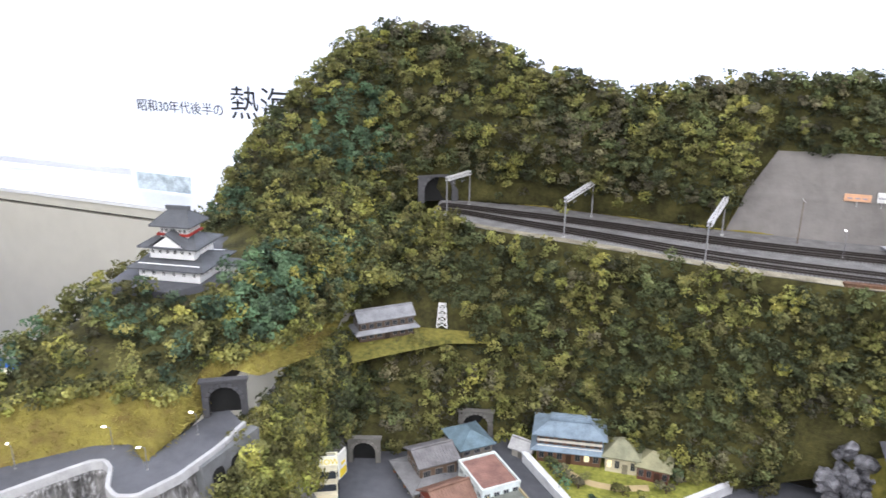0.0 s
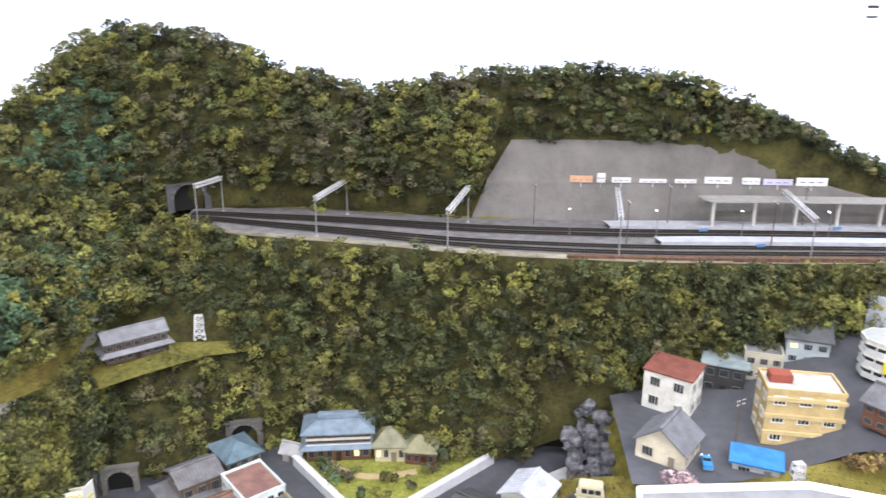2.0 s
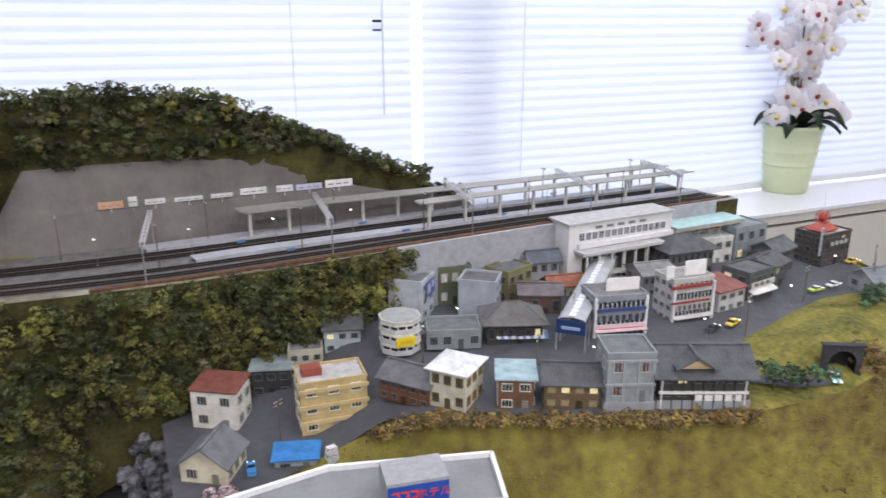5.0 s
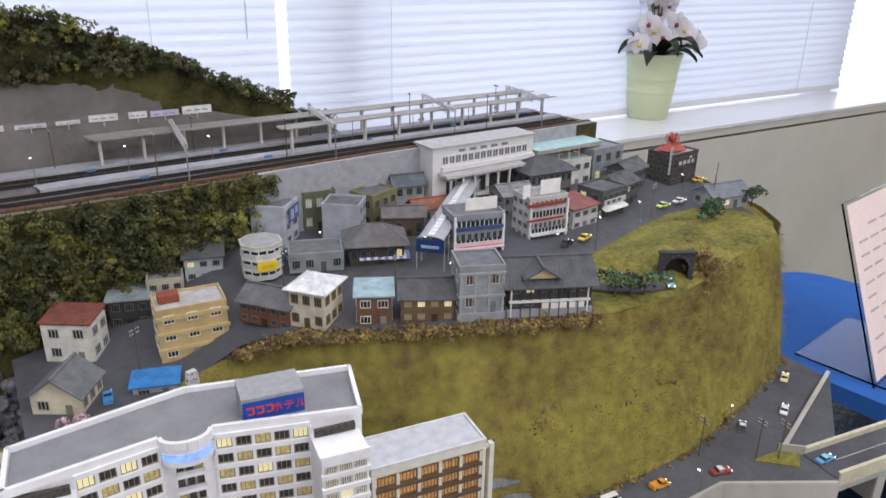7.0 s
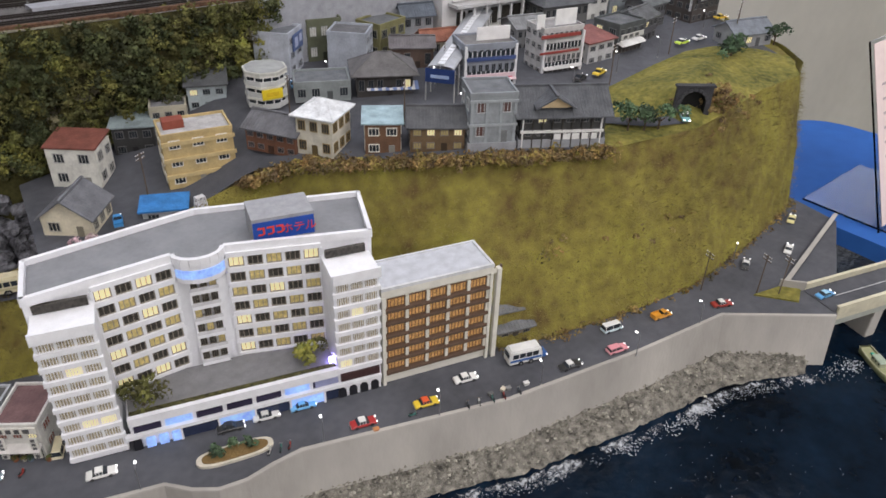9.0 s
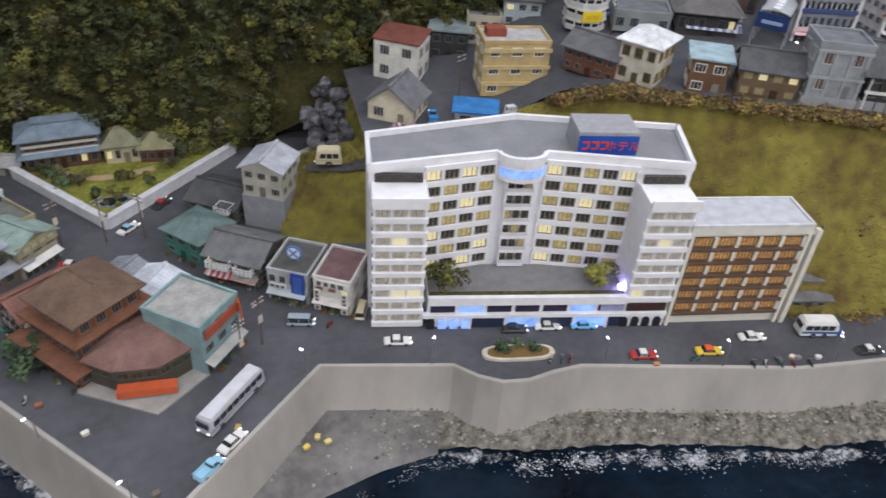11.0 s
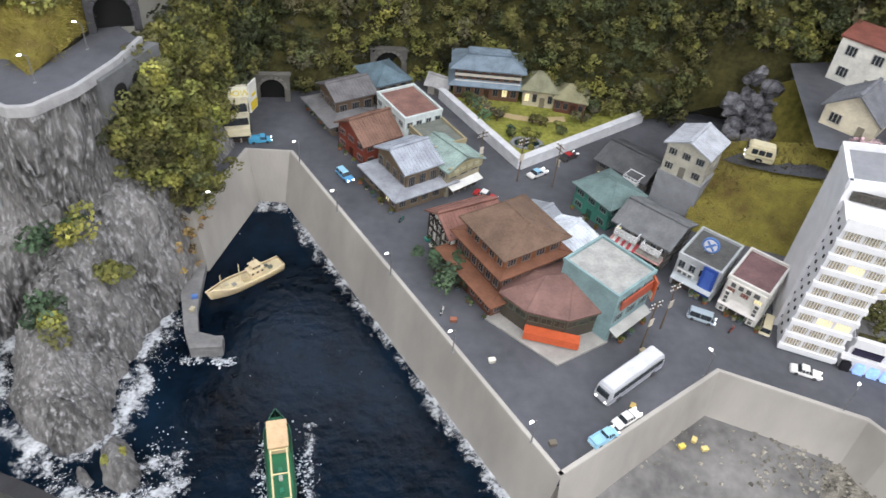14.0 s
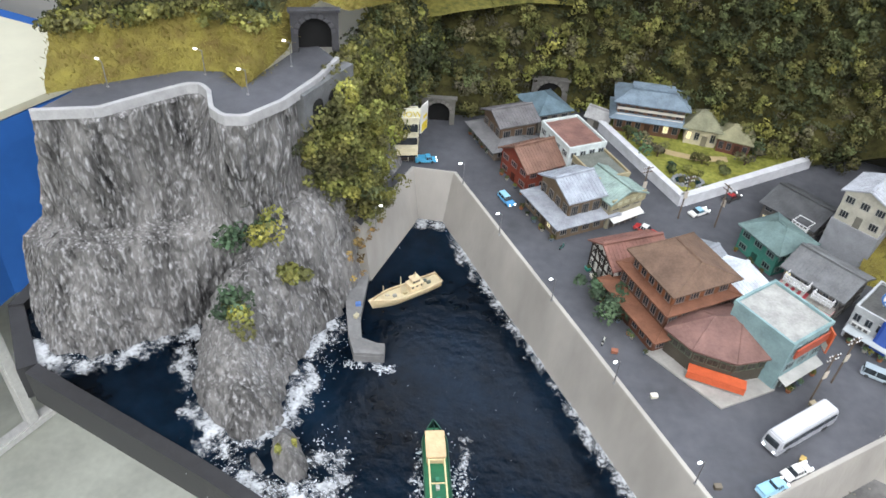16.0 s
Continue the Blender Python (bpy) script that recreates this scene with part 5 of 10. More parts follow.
        bmesh.ops.translate(bm, vec=(0, 0.004, 0), verts=[v for v in e["geom"] if isinstance(v, bmesh.types.BMVert)])
        bmesh.ops.recalc_face_normals(bm, faces=bm.faces[:])
        part("arch", bm, BLUELIT if k in (1, 2, 3) else tint((0.02, 0.02, 0.025), 0.4), t)
    # violet lamp in the terrace's corner
    part("terrace_lamp", boxed(0.2405, 0.2445, 0.0125, 0.0165, 0.0385, 0.0440, bev=0.0006), mat("violet_lamp", (0.42, 0.36, 1.0), 0.4, emit=45.0, vary=0.0), t, "glowing violet terrace lamp")
    # roof sign
    s = thing("roof_sign", m @ pose(0.187, 0.066, H + 0.001), "grey roof box with a blue hotel sign and red letters", "sign")
    part("box", boxed(0, 0.060, 0, 0.040, 0, 0.024), tint((0.33, 0.335, 0.35), 0.7), s)
    part("panel", boxed(0.0005, 0.0595, -0.0012, -0.0002, 0.0005, 0.0205), tint((0.015, 0.07, 0.36), 0.5), s, "blue panel")
    red = tint((0.72, 0.055, 0.03), 0.5)
    letters("ホテル", 0.0115, red, s, pose(0.0445, -0.0014, 0.0060, 90, 0, 0))
    for x in (0.0045, 0.0135, 0.0225):
        bm = bmesh.new()
        box(bm, x, x + 0.007, -0.0018, -0.0013, 0.0135, 0.0153)
        box(bm, x + 0.0052, x + 0.007, -0.0018, -0.0013, 0.0075, 0.0135)
        box(bm, x + 0.0005, x + 0.0052, -0.0018, -0.0013, 0.0065, 0.0082)
        part("name_mark", bm, red, s)
    return t


def letters(text, size, material, parent, m, extrude=0.0003, align="CENTER"):
    cu = bpy.data.curves.new("lettering", "FONT")
    cu.body, cu.size, cu.extrude, cu.align_x = text, size, extrude, align
    cu.resolution_u = 3
    tmp = bpy.data.objects.new("lettering", cu)
    scene.collection.objects.link(tmp)
    me = bpy.data.meshes.new_from_object(tmp.evaluated_get(bpy.context.evaluated_depsgraph_get()))
    bpy.data.objects.remove(tmp)
    me.materials.clear()
    me.materials.append(material)
    ob = new("lettering", me)
    if parent is not None:
        ob.parent = parent
        ob.matrix_local = m
    else:
        ob.matrix_world = m
    return ob


hotel()


def annex():
    m, w = frame_of((0.647, 0.259), (0.762, 0.216))
    t = thing("hotel_annex", m, "cream seven-storey annex with tan curtains and brown balconies", "hotel")
    cream = tint((0.70, 0.68, 0.60), 0.7, vary=0.06)
    d, h = 0.050, 0.123
    part("wall", boxed(0, w, 0.0034, d, 0, h), cream, t)
    part("roof", boxed(0.002, w - 0.002, 0.004, d - 0.002, h - 0.0006, h + 0.0006), tint((0.50, 0.52, 0.56), 0.7), t, "pale grey flat roof")
    bm = bmesh.new()
    for q in ((-0.0006, w + 0.0006, -0.0006, 0.002), (-0.0006, w + 0.0006, d - 0.002, d), (-0.0006, 0.002, 0.002, d - 0.002), (w - 0.002, w + 0.0006, 0.002, d - 0.002)):
        box(bm, *q, h - 0.001, h + 0.0025)
    part("parapet", bm, tint((0.62, 0.63, 0.64), 0.7), t)
    part("frieze", boxed(-0.0005, w + 0.0005, 0.0, 0.006, h - 0.009, h - 0.0011), cream, t)
    for x in (0.0, w - 0.0035):
        part("side_fin", boxed(x, x + 0.0035, -0.001, 0.006, 0, h - 0.009), cream, t)
    brown = tint((0.13, 0.085, 0.06), 0.6)
    for r in range(6):
        z = 0.0160 + r * 0.0162
        part("balcony", boxed(0.0035, w - 0.0035, -0.0014, 0.006, z - 0.0024, z + 0.0012), brown, t, "brown balcony band")
        for k in range(5):
            ww = (w - 0.009) / 5
            x = 0.0045 + ww * (k + 0.5)
            window_at(t, pose(x, 0.0032, z + 0.0072), ww - 0.0036, 0.0114, TAN_CURTAIN, tint((0.16, 0.09, 0.05), 0.6), bars=4)
            part("pier", boxed(x + ww / 2 - 0.0017, x + ww / 2 + 0.0017, 0.0005, 0.006, z + 0.0012, z + 0.0138), cream, t)
    for k in range(4):
        ww = (w - 0.012) / 4
        part("lobby_window", boxed(0.006 + ww * k, 0.006 + ww * (k + 1) - 0.003, 0.0046, 0.0062, 0.0005, 0.0125), tint((0.045, 0.04, 0.05), 0.15), t)
    # free-standing stair screen on the east side
    part("stair_screen", boxed(w + 0.004, w + 0.009, -0.002, 0.004, 0, h - 0.004), cream, t)
    for r in range(8):
        part("screen_slot", boxed(w + 0.0086, w + 0.0094, -0.001, 0.003, 0.012 + r * 0.0145, 0.021 + r * 0.0145), brown, t)
    part("screen_tie", boxed(w, w + 0.004, 0.0, 0.003, h - 0.010, h - 0.006), cream, t)


annex()
house("grey_cottage", (0.788, 0.222), (0.826, 0.206), 0.034, 0.018, "gable", (0.22, 0.20, 0.16), (0.17, 0.175, 0.18), "low grey two-tier cottage beside the annex", rise=0.006, win=(3, 2), floors=1)
house("grey_cottage", (0.794, 0.236), (0.824, 0.223), 0.028, 0.034, "gable", (0.20, 0.19, 0.15), (0.18, 0.185, 0.19), "grey upper storey of the cottage", rise=0.008, win=(3, 2), floors=2)
join_storeys("grey_cottage", "low grey two-tier cottage beside the annex")


# corner restaurant with a faceted roof and orange awning
def corner_restaurant():
    t = thing("corner_restaurant", pose(0, 0, 0), "dark corner restaurant with a brown faceted roof and orange awning", "restaurant")
    foot = [(0.112, 0.402), (0.132, 0.381), (0.166, 0.372), (0.199, 0.385), (0.205, 0.418), (0.170, 0.448), (0.128, 0.440)]
    c = Vector((0.160, 0.410))
    bm = bmesh.new()
    prism(bm, foot, 0, 0.029)
    part("wall", bm, tint((0.075, 0.065, 0.05), 0.7), t)
    part("pavement", (lambda b: (prism(b, [(0.096, 0.397), (0.157, 0.342), (0.208, 0.372), (0.150, 0.425)], 0, 0.002), b)[1])(bmesh.new()), PAVING, t)
    bm = bmesh.new()
    out = [c + (Vector(p) - c) * 1.10 for p in foot]
    lo = [bm.verts.new((*p, 0.0285)) for p in out]
    up = [bm.verts.new((*p, 0.0302)) for p in out]
    r0, r1 = bm.verts.new((0.150, 0.412, 0.043)), bm.verts.new((0.176, 0.416, 0.043))
    n = len(foot)
    bm.faces.new(lo[::-1])
    for i in range(n):
        bm.faces.new((lo[i], lo[(i + 1) % n], up[(i + 1) % n], up[i]))
    near = [r0, r0, r1, r1, r1, r1, r0]
    for i in range(n):
        a, b = near[i], near[(i + 1) % n]
        bm.faces.new((up[i], up[(i + 1) % n], b) if a is b else (up[i], up[(i + 1) % n], b, a))
    bmesh.ops.recalc_face_normals(bm, faces=bm.faces[:])
    hips = [(up[i].co.copy(), near[i].co.copy()) for i in range(n)]
    part("roof", bm, tint((0.20, 0.115, 0.10), 0.8, bump=0.4, vary=0.2, scale=60), t, "brown sheet roof")
    for p, q in hips:
        bm = bmesh.new()
        tube(bm, p, q, 0.0008, seg=5)
        part("hip_tile", bm, tint((0.20, 0.115, 0.10), 0.8, bump=0.4, vary=0.2, scale=60), t)
    for i in range(5):
        p, q = Vector(foot[i]), Vector(foot[i + 1])
        L = (q - p).length
        ang = math.degrees(math.atan2(q.y - p.y, q.x - p.x))
        k = max(2, int(L / 0.010))
        for j in range(k):
            window_at(t, pose(*p, 0.0205, 0, 0, ang) @ pose(L * (j + 0.5) / k, -0.0002, 0), L / k - 0.0015, 0.008, DIMWIN, tint((0.10, 0.11, 0.08), 0.6), bars=1)
    p, q = Vector(foot[0]), Vector(foot[2])
    bm = bmesh.new()
    pts_box(bm, (0.1315, 0.3805), (0.180, 0.3682), 0.0100, 0.0, 0.0105, 0.0118)
    pts_box(bm, (0.1315, 0.3805), (0.180, 0.3682), 0.0110, -0.0098, 0.0042, 0.0118)
    part("awning", bm, tint((0.55, 0.11, 0.04), 0.6), t, "bright orange awning")


corner_restaurant()


# ---- station, arcade, castle, lodge ----
def station():
    m, w = frame_of((1.075, 0.618), (1.312, 0.574), 0.198)
    t = thing("station_building", m, "white two-storey railway station with a long window band", "station")
    d, h = 0.050, 0.098
    wm = tint((0.70, 0.70, 0.70), 0.7, vary=0.05)
    part("wall", boxed(0, w * 0.86, 0, d, 0, h), wm, t)
    part("roof", boxed(-0.003, w * 0.86 + 0.003, -0.003, d + 0.003, h, h + 0.003), tint((0.45, 0.45, 0.45), 0.7), t)
    part("balustrade", boxed(0.016, w * 0.86, -0.0065, 0, 0.060, 0.0675), wm, t)
    part("lower_canopy", boxed(0.010, w * 0.9, -0.026, 0, 0.054, 0.0585), tint((0.50, 0.50, 0.50), 0.7), t)
    for k in range(14):
        window_at(t, pose(0.024 + k * 0.0126, -0.0002, 0.0775), 0.0112, 0.0135, tint((0.16, 0.17, 0.185), 0.3, vary=0.4, scale=160), WHITE, bars=1)
    for k in range(8):
        part("porch_column", boxed(0.022 + k * 0.024, 0.025 + k * 0.024, -0.019, -0.016, 0, 0.054), wm, t)
        part("ticket_window", boxed(0.027 + k * 0.022, 0.043 + k * 0.022, -0.0012, 0.0002, 0.004, 0.042), DIMWIN, t)
    for k in range(5):
        bm = boxed(0.05 + k * 0.022, 0.062 + k * 0.022, -0.0016, -0.0002, 0.0885, 0.0925)
        part("sign_bar", bm, tint((0.20, 0.20, 0.20), 0.6), t)
    t2 = thing("bus_stop_canopy", m @ pose(w * 0.88, 0.006, 0.0), "long canopy with a pale teal roof on white posts", "canopy")
    part("canopy_roof", boxed(0, 0.155, -0.016, 0.034, 0.068, 0.0705), tint((0.40, 0.57, 0.58), 0.6), t2)
    part("canopy_beam", boxed(0, 0.155, -0.013, -0.010, 0.062, 0.068), tint((0.55, 0.50, 0.40), 0.7), t2)
    for k in range(6):
        part("post", boxed(0.004 + k * 0.024, 0.0056 + k * 0.024, -0.013, -0.0114, 0, 0.062), STEEL, t2)
        part("post", boxed(0.004 + k * 0.024, 0.0056 + k * 0.024, 0.026, 0.0276, 0, 0.068), STEEL, t2)


station()


def arcade():
    a, b = Vector((0.914, 0.456)), Vector((1.165, 0.617))
    m, w = frame_of(a, b, 0.188)
    t = thing("shopping_arcade", m, "covered shopping street with a pale translucent barrel roof", "arcade")
    bm = bmesh.new()
    n, r = 10, 0.0175
    for k in range(n):
        a0, a1 = math.pi * k / n, math.pi * (k + 1) / n
        p0, p1 = (-r * math.cos(a0), 0.046 + 0.0045 * math.sin(a0)), (-r * math.cos(a1), 0.046 + 0.0045 * math.sin(a1))
        v = [bm.verts.new(q) for q in ((0, p0[0], p0[1]), (w, p0[0], p0[1]), (w, p1[0], p1[1]), (0, p1[0], p1[1]))]
        u = [bm.verts.new(q.co + Vector((0, 0, -0.001))) for q in v]
        bm.faces.new(v), bm.faces.new(u[::-1])
        for i in range(4):
            bm.faces.new((v[i], v[(i + 1) % 4], u[(i + 1) % 4], u[i]))
    bmesh.ops.remove_doubles(bm, verts=bm.verts[:], dist=0.00001)
    bmesh.ops.recalc_face_normals(bm, faces=bm.faces[:])
    part("roof", bm, tint((0.40, 0.415, 0.44), 0.35, vary=0.14, scale=40), t)
    part("ridge_light", boxed(0.0, w, -0.0042, 0.0042, 0.0508, 0.0520), tint((0.80, 0.82, 0.84), 0.3, vary=0.12, scale=50), t, "milky ridge light")
    for k in range(22):
        x = w * k / 21
        part("rib", boxed(x - 0.0003, x + 0.0003, -0.0050, 0.0050, 0.0520, 0.0524), STEEL, t)
    for y in (-0.019, 0.0185):
        for k in range(12):
            part("column", boxed(w * k / 11 - 0.0007, w * k / 11 + 0.0007, y - 0.0007, y + 0.0007, 0, 0.045), STEEL, t)
    part("entrance_sign", boxed(-0.002, -0.0005, -0.019, 0.019, 0.028, 0.046), tint((0.025, 0.05, 0.16), 0.4), t, "dark blue entrance sign")
    part("sign_bar", boxed(-0.0028, -0.002, -0.012, 0.012, 0.034, 0.038), tint((0.35, 0.45, 0.65), 0.5), t)


arcade()


def castle():
    c = Vector((-0.368, 0.745, 0.271))
    t = thing("castle_keep", pose(*c, 0, 0, -4), "white three-tier castle keep with dark tiled roofs", "castle")
    wm, rm = tint((0.80, 0.80, 0.80), 0.7, vary=0.04), tint((0.085, 0.09, 0.10), 0.7, bump=0.4)
    z = 0.0
    for i, (hw, hd, hh, ev, rs) in enumerate(((0.040, 0.034, 0.017, 0.010, 0.013), (0.029, 0.024, 0.016, 0.010, 0.013), (0.018, 0.015, 0.016, 0.009, 0.017))):
        part("tier", boxed(-hw, hw, -hd, hd, z, z + hh + 0.004), wm, t)
        for k in range(6):
            x = -hw + 2 * hw * (k + 0.5) / 6
            window_at(t, pose(x, -hd - 0.0001, z + hh * 0.55), 0.0038, 0.005, DARK, wm, bars=1)
            window_at(t, pose(hw + 0.0001, -hd + 2 * hd * (k + 0.5) / 6, z + hh * 0.55, 0, 0, 90), 0.0038, 0.005, DARK, wm, bars=1)
        bm = bmesh.new()
        hips = hip_roof(bm, 2 * hw, 2 * hd, z + hh, rs, ev, x0=-hw, y0=-hd, ridge=1.2)
        part("roof", bm, rm, t)
        ridge_tiles(hips, rm, t)
        if i == 1:
            bm = bmesh.new()
            for s in (-1, 1):
                v = [bm.verts.new(p) for p in ((0, -hd - ev, z + hh + 0.017), (s * 0.024, -hd - ev, z + hh), (s * 0.024, -hd + 0.018, z + hh + 0.004), (0, -hd + 0.018, z + hh + 0.019))]
                u = [bm.verts.new(q.co + Vector((0, 0, 0.0016))) for q in v]
                bm.faces.new(v), bm.faces.new(u[::-1])
                for j in range(4):
                    bm.faces.new((v[j], v[(j + 1) % 4], u[(j + 1) % 4], u[j]))
            bmesh.ops.recalc_face_normals(bm, faces=bm.faces[:])
            part("gable_roof", bm, rm, t)
            bm = bmesh.new()
            f = bm.faces.new([bm.verts.new(p) for p in ((-0.020, -hd - ev + 0.002, z + hh + 0.0005), (0.020, -hd - ev + 0.002, z + hh + 0.0005), (0, -hd - ev + 0.002, z + hh + 0.0145))])
            e = bmesh.ops.extrude_face_region(bm, geom=[f])
            bmesh.ops.translate(bm, vec=(0, 0.003, 0), verts=[v for v in e["geom"] if isinstance(v, bmesh.types.BMVert)])
            part("gable_panel", bm, wm, t)
        if i == 2:
            part("railing", boxed(-hw - 0.003, hw + 0.003, -hd - 0.003, hd + 0.003, z + 0.003, z + 0.0055), tint((0.35, 0.04, 0.03), 0.6), t, "red balcony rail")
        z += hh + rs * 0.62
    part("ridge_tile", boxed(-0.016, 0.016, -0.0015, 0.0015, z + 0.0055, z + 0.010), rm, t)
    bm = bmesh.new()
    box(bm, 0.040, 0.075, 0.012, 0.030, 0, 0.010)
    part("gatehouse", bm, wm, t)
    bm = bmesh.new()
    hip_roof(bm, 0.035, 0.018, 0.010, 0.006, 0.004, x0=0.040, y0=0.012)
    part("gatehouse_roof", bm, rm, t)


castle()
house("mountain_lodge", (-0.170, 0.842), (-0.100, 0.882), 0.030, 0.030, "gable", (0.085, 0.06, 0.045), (0.26, 0.265, 0.285), "dark timber mountain lodge with a pale grey roof", z=0.142, rise=0.010, win=(7, 2), lit=0.1, skirt=(0.012, 0.007), eave=0.002)


def trestle_tower(x, y, z, h, label, c=(0.62, 0.62, 0.64)):
    t = thing("lattice_tower", pose(x, y, z), label, "tower")
    st = tint(c, 0.5)
    for sx in (-1, 1):
        for sy in (-1, 1):
            bm = bmesh.new()
            tube(bm, (sx * 0.0075, sy * 0.005, 0), (sx * 0.0045, sy * 0.003, h), 0.0011, seg=5)
            part("leg", bm, st, t)
    for k in range(4):
        z0 = h * k / 4
        f = 1 - 0.4 * k / 4
        bm = bmesh.new()
        tube(bm, (-0.0075 * f, -0.005 * f, z0), (0.0068 * f, -0.005 * f, z0 + h / 4), 0.0007, seg=4)
        tube(bm, (0.0075 * f, -0.005 * f, z0), (-0.0068 * f, -0.005 * f, z0 + h / 4), 0.0007, seg=4)
        part("brace", bm, st, t)
        part("platform", boxed(-0.0075 * f, 0.0075 * f, -0.005 * f, 0.005 * f, z0 + h / 4 - 0.001, z0 + h / 4), st, t)


trestle_tower(-0.062, 0.905, 0.146, 0.036, "white lattice tower in the lodge clearing", (0.70, 0.70, 0.71))
trestle_tower(0.600, 0.520, 0.108, 0.030, "grey lattice tower beside the blue-roofed shed")


# tunnel portals
def portal(name, x, y, z, rz, w, h, label, depth=0.009, stone=(0.16, 0.155, 0.15)):
    t = thing(name, pose(x, y, z, 0, 0, rz), label, "tunnel portal")
    n = 10
    r = w * 0.35
    arch = [(-r, 0)] + [(-r * math.cos(math.pi * k / n), h * 0.46 + r * math.sin(math.pi * k / n)) for k in range(n + 1)] + [(r, 0)]
    bm = bmesh.new()
    outer = [(-w / 2, 0), (-w / 2, h), (w / 2, h), (w / 2, 0)]
    for y0 in (0.0,):
        front = [bm.verts.new((px, y0, pz)) for px, pz in arch]
        back = [bm.verts.new((px, y0 + depth, pz)) for px, pz in arch]
        for i in range(len(arch) - 1):
            bm.faces.new((front[i], front[i + 1], back[i + 1], back[i]))
        bm.faces.new(back)
    # black colour gives the short bore the darkness of a deep tunnel
    part("bore", bm, tint((0.012, 0.012, 0.012), 0.9), t, "shallow tunnel bore painted black as a deep tunnel's darkness")
    sm = tint(stone, 0.9, bump=0.6)
    bm = bmesh.new()
    tops = [(-w / 2, 0)] + [(-w / 2 + w * k / n, h) for k in range(n + 1)] + [(w / 2, 0)]
    fv = [bm.verts.new((px, -0.002, pz)) for px, pz in arch]
    ov = [bm.verts.new((px, -0.002, pz)) for px, pz in tops]
    for i in range(len(arch) - 1):
        bm.faces.new((fv[i], ov[i], ov[i + 1], fv[i + 1]))
    e = bmesh.ops.extrude_face_region(bm, geom=bm.faces[:])
    bmesh.ops.translate(bm, vec=(0, 0.006, 0), verts=[v for v in e["geom"] if isinstance(v, bmesh.types.BMVert)])
    bmesh.ops.recalc_face_normals(bm, faces=bm.faces[:])
    part("head_wall", bm, sm, t)
    for k in range(9):
        a = math.pi * (k + 0.5) / 9
        bm = boxed(-0.0022, 0.0022, -0.0038, -0.002, r, r + 0.004)
        o = part("voussoir", bm, tint(tuple(c * 1.25 for c in stone), 0.9, bump=0.5), t)
        o.matrix_local = pose(0, 0, h * 0.46, 0, 0, 0) @ pose(0, 0, 0, 0, 90 - math.degrees(a), 0)
    part("coping", boxed(-w / 2 - 0.002, w / 2 + 0.002, -0.004, 0.005, h, h + 0.0025), sm, t)


portal("tunnel_portal", -0.2575, 0.590, ROAD_Z, 17, 0.047, 0.041, "dark stone road tunnel mouth on the headland", stone=(0.06, 0.06, 0.065))
portal("tunnel_portal", -0.150, 0.768, 0.0, 6, 0.044, 0.036, "grey stone road tunnel mouth behind the harbour", stone=(0.15, 0.145, 0.13))
portal("tunnel_portal", -0.006, 0.856, 0.0, 2, 0.050, 0.038, "grey stone road tunnel mouth near the inn", stone=(0.13, 0.125, 0.115))
portal("railway_tunnel_portal", -0.092, 1.078, RAIL_Z, 22, 0.066, 0.042, "grey double-track railway tunnel mouth", stone=(0.09, 0.09, 0.095))
portal("tunnel_portal", 1.126, 0.216, 0.188, -42, 0.046, 0.040, "dark concrete road tunnel mouth in the grass slope", stone=(0.05, 0.05, 0.055))
# viaduct arches below the headland road; black plates paint the shade in their openings
t = thing("road_viaduct", pose(-0.247, 0.512, 0, 0, 0, 70), "grey stone viaduct with dark arches", "viaduct")
part("wall", boxed(-0.012, 0.070, -0.008, 0.004, 0.128, ROAD_Z - 0.002), tint((0.14, 0.145, 0.15), 0.9, bump=0.6), t)
for x in (0.008, 0.034):
    bm = bmesh.new()
    prism(bm, [(x - 0.008, -0.0088), (x + 0.008, -0.0088), (x + 0.008, -0.0078), (x - 0.008, -0.0078)], 0.1285, 0.146)
    for k in range(8):
        a0, a1 = math.pi * k / 8, math.pi * (k + 1) / 8
        box(bm, x - 0.008 * math.cos(a0), x - 0.008 * math.cos(a1), -0.0088, -0.0078, 0.146, 0.146 + 0.008 * math.sin((a0 + a1) / 2))
    part("arch", bm, tint((0.012, 0.012, 0.013), 0.9), t)

# ---- railway ----
TRACKS = (0.16, 0.30, 0.58, 0.70)


def track_line(fr, x0=-0.085, x1=1.46):
    xs = np.linspace(x0, x1, 200)
    k = np.clip((xs + 0.03) / 0.30, 0, 1)
    base = {0.16: 0.36, 0.30: 0.40, 0.58: 0.60, 0.70: 0.66}[fr]
    f = base + (fr - base) * k
    F, B = by_x(F_EDGE, xs)[:, 1], by_x(B_EDGE, xs)[:, 1]
    kk = np.ones(15) / 15
    sm = lambda y: np.convolve(np.r_[np.full(7, y[0]), y, np.full(7, y[-1])], kk, "valid")
    y = sm(F) + f * (sm(B) - sm(F))
    return np.stack([xs, sm(y), np.full(len(xs), RAIL_Z)], 1)


